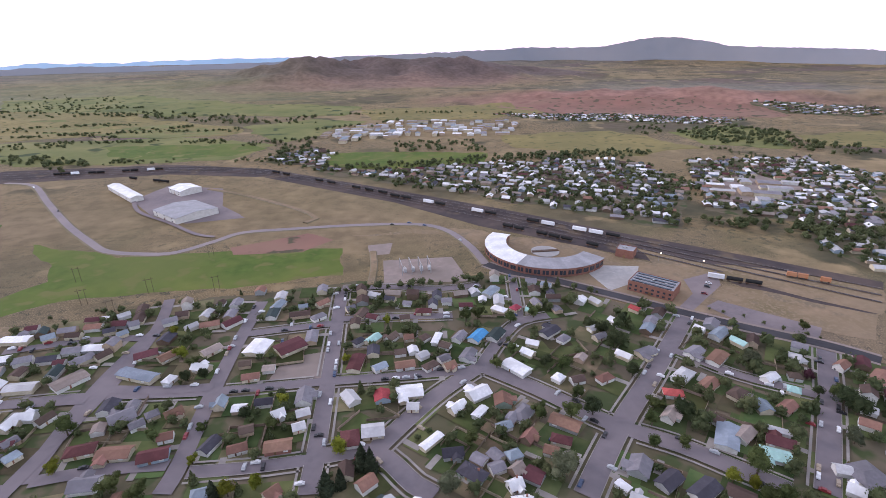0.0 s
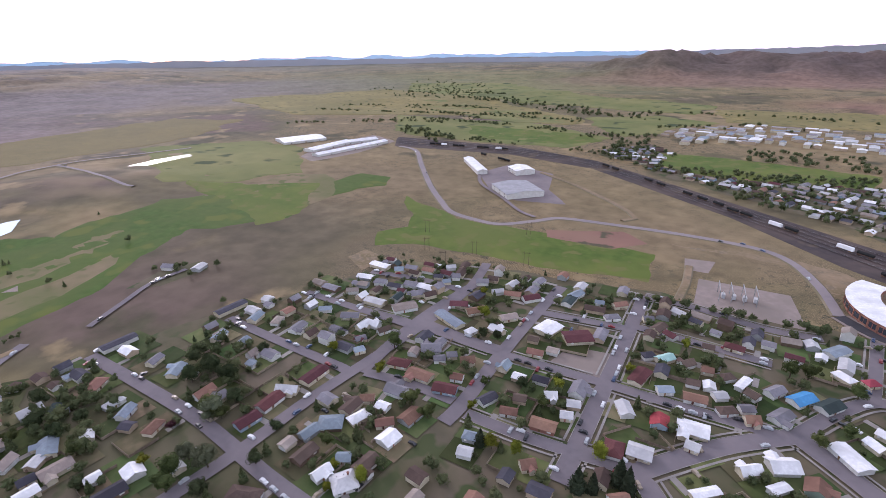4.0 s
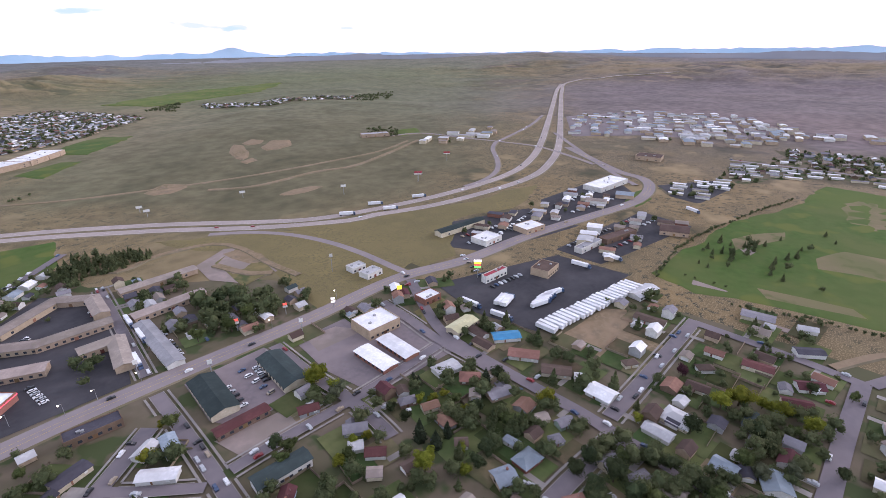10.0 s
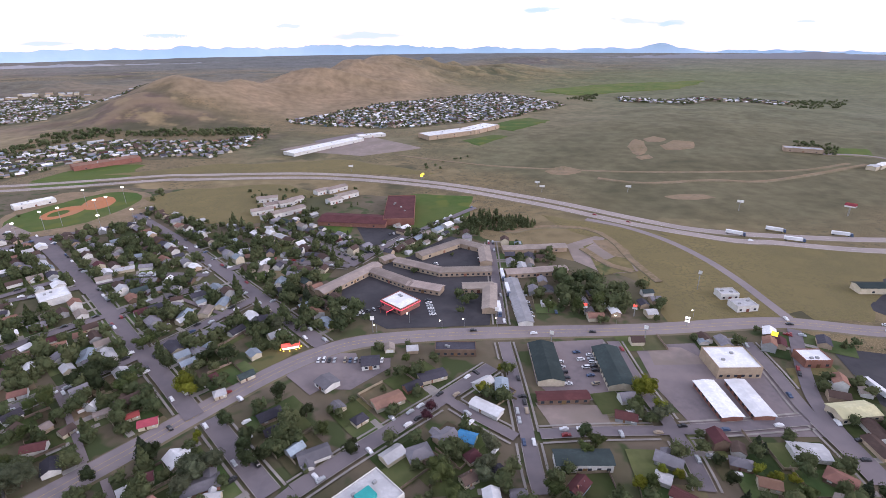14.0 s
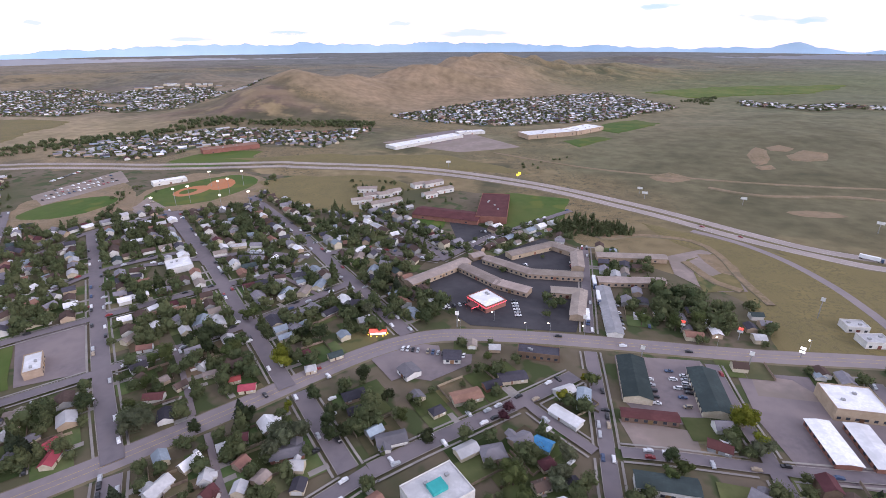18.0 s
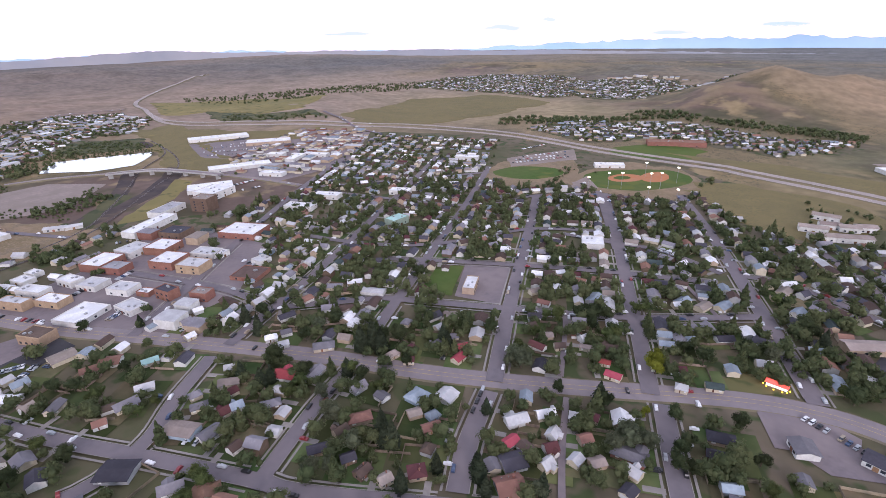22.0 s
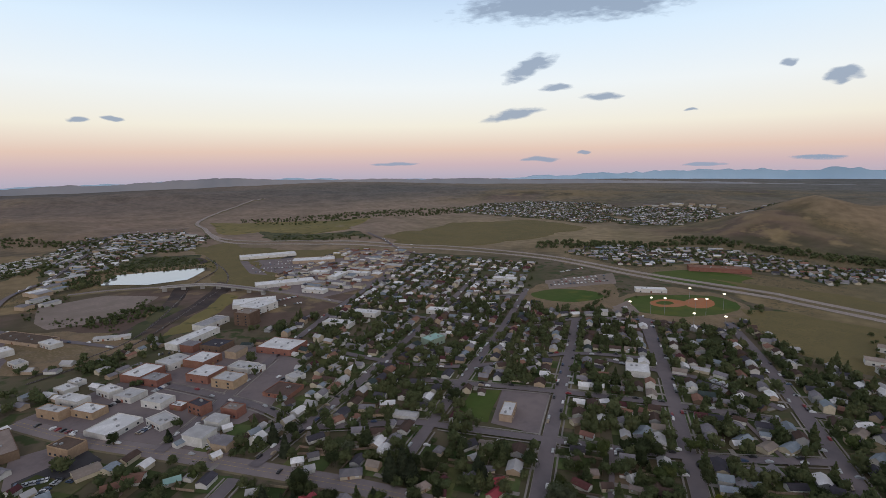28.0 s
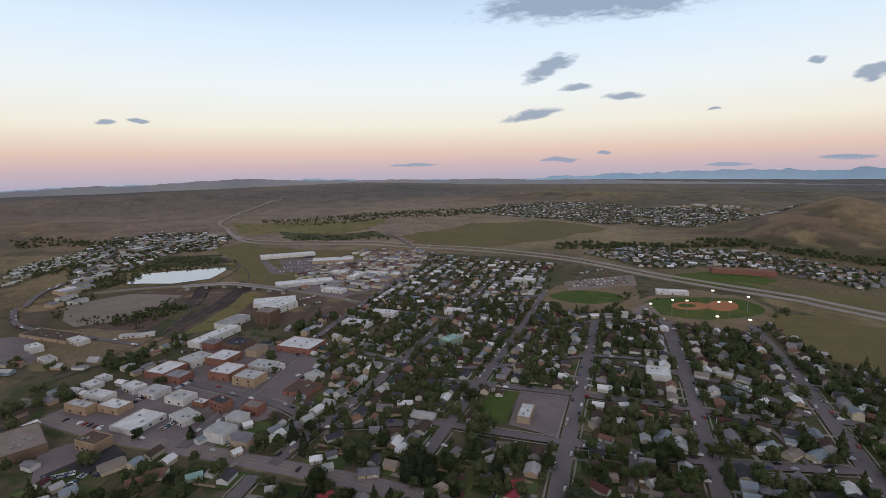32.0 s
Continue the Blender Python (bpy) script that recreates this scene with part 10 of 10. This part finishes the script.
wood_stand([(478, -13), (480, -30), (469, -33), (462, -16)], 9, 8, 0)
wood_stand([(549, 23), (562, -18), (541, -22), (521, 11)], 9, 8, 0)
wood_stand([(470, -108), (479, -119), (430, -108), (432, -100)], 8, 9, 0.3)
wood_stand([(524, -203), (536, -259), (510, -249), (484, -193)], 9, 9, 0)
wood_stand([(358, -160), (348, -231), (299, -225), (277, -193), (306, -153)], 15, 10, 0.1)
wood_stand([(349, -93), (331, -148), (271, -127), (288, -82)], 15, 10, 0.2)
wood_stand([(286, -210), (301, -239), (288, -239), (231, -183), (240, -171)], 13, 10, 0.2)
# lorries, trailers and railway
trailer_row((-263.3, -124.3), (-364.3, -98.4), 24, 82, False)
trailer_row((-290.4, -142.6), (-315.8, -142.4), 7, 157, True)
trailer_row((-280.6, -170.4), (-283.0, -160.3), 4, -172, True)
lorry(-264.4, -183.2, 86)
lorry(-262.2, -156.3, 91)
lorry(-374.0, -147.3, 89)
lorry(-404.2, -131.9, 86)
lorry(-347.3, -406.5, 137)
lorry(-391.6, -407.5, 139)
lorry(-389.5, -381.5, 146)
lorry(-102.8, -355.8, 82)
lorry(-99.9, -330.3, 82)
lorry(-86.0, -302.6, 80)
lorry(-443.8, -385.4, 146)
lorry(-580.1, -108.2, 60)
track([(-576, 842), (-333, 844), (-175, 792), (18, 635), (142, 530), (233, 439), (379, 302)])
track([(-566, 826), (-329, 831), (-173, 780), (18, 625), (139, 518), (228, 429), (369, 293)])
track([(-557, 811), (-324, 818), (-171, 773), (17, 615), (136, 509), (224, 421), (359, 283)])
track([(-548, 796), (-320, 806), (-169, 762), (17, 605), (133, 498), (201, 432), (279, 349)])
wagon_row((10.4, 620.8), (230.2, 433.6), 17, "mix")
wagon_row((-163.9, 778.9), (10.6, 626.0), 10, "dark")
wagon_row((-500.7, 814.8), (-334.7, 824.3), 14, "mix")
wagon_row((114.4, 495.6), (199.0, 414.8), 9, "dark")
wagon_row((258.9, 341.2), (292.3, 319.5), 3, "mix")
wagon_row((323.3, 333.6), (348.0, 316.1), 4, "rust")
wagon_row((-362.6, 771.8), (-295.9, 737.7), 5, "dark")
track([(550, 54), (574, 14), (615, -32), (721, -82), (853, -131), (953, -186), (1059, -196)])
track([(535, 54), (561, 6), (607, -42), (725, -116), (817, -170), (928, -194), (1099, -195)])
overpass([(829.8, -82.2), (811.6, -135.7), (775.5, -165.2), (713.2, -201.0)])
# lamps and signs
substation(24.8, 390.5, 5)
flood_light(325.3, -620.3)
flood_light(293.2, -574.5)
flood_light(286.1, -585.7)
flood_light(284.5, -624.2)
flood_light(329.6, -541.1)
flood_light(318.2, -551.8)
flood_light(239.4, -532.9)
flood_light(265.0, -518.2)
flood_light(335.0, -506.8)
sign("sign_tower", -304.3, -203.6, 16)
sign("yellow_sign", -245.0, -234.2, 8)
sign("white_sign", -203.8, -261.4, 7)
sign("pylon", -242.4, -307.5, 16)
sign("pylon", -168.3, -251.5, 10)
sign("pylon", -108.6, -258.7, 8)
sign("billboard", -401.3, -470.5, 12)
sign("billboard", -316.8, -558.1, 9)
sign("billboard", -213.5, -578.5, 9)
sign("red_billboard", -499.2, -432.6, 14)
sign("pylon", 3.0, -289.2, 12)
sign("neon_pole", -143.0, -286.8, 9)
sign("neon_pole", -175.8, -279.2, 9)
sign("pylon", -80.2, -286.7, 12)
sign("billboard", 21.7, -727.0, 10)
sign("yellow_sign", -75.5, -666.2, 9)
sign("red_billboard", -622.4, -478.3, 14)
sign("red_billboard", -502.4, -434.3, 14)
sign("yellow_sign", -72.7, -658.1, 9)
sign("billboard", -215.1, -601.2, 8)
street_lamp(0.5, -285.5)
street_lamp(-22.1, -297.1)
street_lamp(-42.4, -283.9)
street_lamp(-57.6, -283.6)
street_lamp(237.7, 378.2)
street_lamp(264.2, 357.2)
street_lamp(172.2, 370.2)
street_lamp(-158.6, -270.6)
street_lamp(-79.3, -281.0)
street_lamp(-212.9, -268.4)
fruit_stand(54.5, -279.6, -172)
power_pole(-251.9, 410.4)
power_pole(-183.7, 379.7)
power_pole(-133.2, 377.0)
power_pole(-226.5, 367.4)
power_pole(-157.9, 449.8)
power_pole(-197.1, 345.9)
car_row((342.6, 24.5), (357.1, 10.2), 10)
car_row((339.1, 37.6), (352.9, 24.7), 9)
car_row((381.7, -13.4), (389.9, -24.6), 8)
car_row((941.4, -240.4), (906.4, -324.8), 14)
car_row((913.0, -227.8), (873.1, -307.2), 14)
car_row((879.5, -223.7), (847.1, -292.6), 12)
car_row((637.3, -183.7), (639.1, -226.0), 10)
car_row((441.2, 42.9), (409.6, 19.0), 8)
car_row((451.1, -31.1), (461.3, -45.1), 6)
car_row((-367.7, -267.1), (-428.8, -250.4), 10)
car_row((-356.9, -252.4), (-423.1, -234.1), 10)
car_row((-505.8, -236.1), (-611.2, -219.7), 10)
car_row((-489.0, -215.0), (-577.3, -193.3), 10)
car_row((-441.1, -149.4), (-528.7, -131.7), 10)
car_row((-413.6, -142.7), (-472.7, -127.7), 8)
car_row((-1037.3, -452.1), (-1173.5, -370.7), 14)
car_row((501.3, -552.9), (465.5, -646.9), 16)
car_row((510.7, -569.2), (478.0, -656.3), 14)
car_row((520.6, -586.3), (490.4, -672.7), 12)
car_row((361.7, -525.8), (365.5, -560.9), 6)
car_row((-119.7, -246.4), (-118.0, -211.9), 9)
car_row((-95.2, -249.7), (-91.4, -224.8), 6)
car_row((-106.2, -239.3), (-102.9, -214.0), 5)
car_row((-127.6, -245.8), (-122.9, -223.6), 6)
car_row((-335.6, -242.5), (-306.9, -201.2), 6)
car_row((-8.6, -322.4), (23.5, -310.1), 8)
car_row((-38.1, -327.6), (-39.2, -302.7), 6)
car_row((-111.3, -327.9), (-105.2, -287.4), 8)
car_row((-60.2, -391.1), (-49.8, -386.5), 4)
car_row((-95.7, -418.4), (-91.5, -375.9), 6)
car_row((37.7, -262.7), (-6.1, -255.1), 14)
car_row((945.8, -275.1), (926.9, -363.4), 22)
car_row((888.5, -266.1), (869.2, -349.7), 22)
car_row((667.9, -199.9), (675.2, -233.4), 12)
car_row((357.0, -49.0), (325.6, -52.1), 6)
car_row((357.3, 48.6), (354.8, 32.2), 9)
car_row((-384.8, -240.7), (-480.0, -248.3), 14)
car_row((-501.4, -240.4), (-627.7, -219.7), 16)
car_row((-406.6, -174.0), (-521.2, -149.7), 18)
car_row((552.9, -635.5), (551.5, -691.3), 12)
car_row((543.6, -42.4), (538.3, -71.2), 10)
car_row((432.4, 15.3), (454.2, -16.6), 12)
car_row((467.2, -109.7), (402.2, -127.9), 10)
car_row((227.6, -22.1), (214.0, -32.9), 3)
car_row((256.1, 333.2), (237.2, 311.5), 4)
car_row((-770.5, 713.2), (-721.7, 753.9), 14)
car_row((-2.1, -462.7), (-24.4, -466.2), 6)
car_row((-295.8, -185.6), (-330.9, -178.1), 8)
# single tall trees
tree("leaf_yellow", 0, 107.6, -245.6, 11)
tree("leaf_yellow", 0, -139.8, -200.5, 13)
tree("leaf_yellow", 0, -140.4, -184.8, 10)
tree("leaf_gray", 2, -43.9, -165.9, 11)
tree("leaf_green", 0, -22.8, -163.1, 12)
tree("leaf_red", 2, -21.4, -201.0, 7)
tree("leaf_yellow", 0, -260.2, -9.1, 15)
tree("leaf_yellow", 0, -263.2, 8.9, 11)
tree("leaf_yellow", 0, -260.1, 23.4, 10)
tree("leaf_green", 2, -192.6, 89.2, 13)
tree("leaf_gray", 1, -210.2, 123.2, 14)
tree("leaf_dark", 0, -245.6, 136.3, 13)
tree("leaf_spruce", 2, 166.8, -98.4, 17)
tree("leaf_spruce", 1, 157.0, -97.5, 16)
tree("leaf_spruce", 2, 116.0, -115.0, 15)
tree("leaf_spruce", 0, 235.7, -128.8, 17)
tree("leaf_spruce", 2, 111.1, -197.7, 15)
tree("leaf_spruce", 1, 218.6, -109.1, 14)
tree("leaf_dark", 0, 258.1, -82.9, 14)
tree("leaf_dark", 0, 234.1, -90.3, 13)
tree("leaf_spruce", 0, 315.2, -86.8, 15)
tree("leaf_spruce", 1, 93.3, -130.0, 12)
tree("leaf_gray", 1, 86.5, -184.4, 13)
tree("leaf_gray", 2, 190.4, -85.9, 12)
tree("leaf_spruce", 0, 49.4, -338.5, 16)
tree("leaf_dark", 2, 23.3, -292.6, 12)
tree("leaf_dark", 1, 291.4, -217.5, 13)
tree("leaf_dark", 1, 194.9, -201.9, 12)
tree("leaf_yellow", 2, 103.6, -240.8, 11)

kerb_cars()
for colour, (v, f) in FAR_CARS.items():
    tagged(raw_mesh("far_cars", v, f, M["car_" + colour]), f"many {colour} cars parked in lots and along streets", "cars", kind="stuff")
raise_far_quarters()
plant_woods()
# clouds: compass angle, elevation, width, height, tilt
cloud(-49.5, 15.7, 27.5, 4.6, 0)
cloud(-45.2, 9.9, 6.5, 2.1, 18)
cloud(-48.0, 7.9, 4.1, 0.8, 0)
cloud(-52.9, 6.8, 5.5, 0.8, 0)
cloud(-43.4, 5.2, 7.3, 1.2, 10)
cloud(-0.6, 4.4, 2.0, 0.5, 0)
cloud(-3.3, 4.6, 2.1, 0.5, -8)
cloud(-69.1, 8.7, 1.6, 0.7, 0)
cloud(-73.2, 7.2, 3.3, 1.5, 0)
cloud(-30.6, 0.1, 6.3, 0.4, 0)
cloud(-46.5, 0.4, 4.8, 0.6, 0)
cloud(-62.9, -0.3, 4.8, 0.4, 0)
cloud(-72.0, 0.2, 4.3, 0.5, 0)
cloud(-51.1, 1.1, 1.7, 0.4, 0)
cloud(-61.3, 5.1, 1.5, 0.3, 0)
cloud(-91.4, 0.2, 9.3, 0.8, 0)
cloud(-83.3, 1.0, 3.4, 0.5, 0)
cloud(-109.1, 2.5, 5.1, 0.6, 0)
cloud(-118.5, 1.2, 8.8, 0.7, -4)
cloud(-72.0, 0.3, 4.7, 0.3, 0)
cloud(-121.5, 1.0, 3.3, 0.7, 0)
cloud(-108.6, 2.3, 3.4, 0.6, 0)
cloud(-132.0, 0.9, 2.5, 0.3, 0)
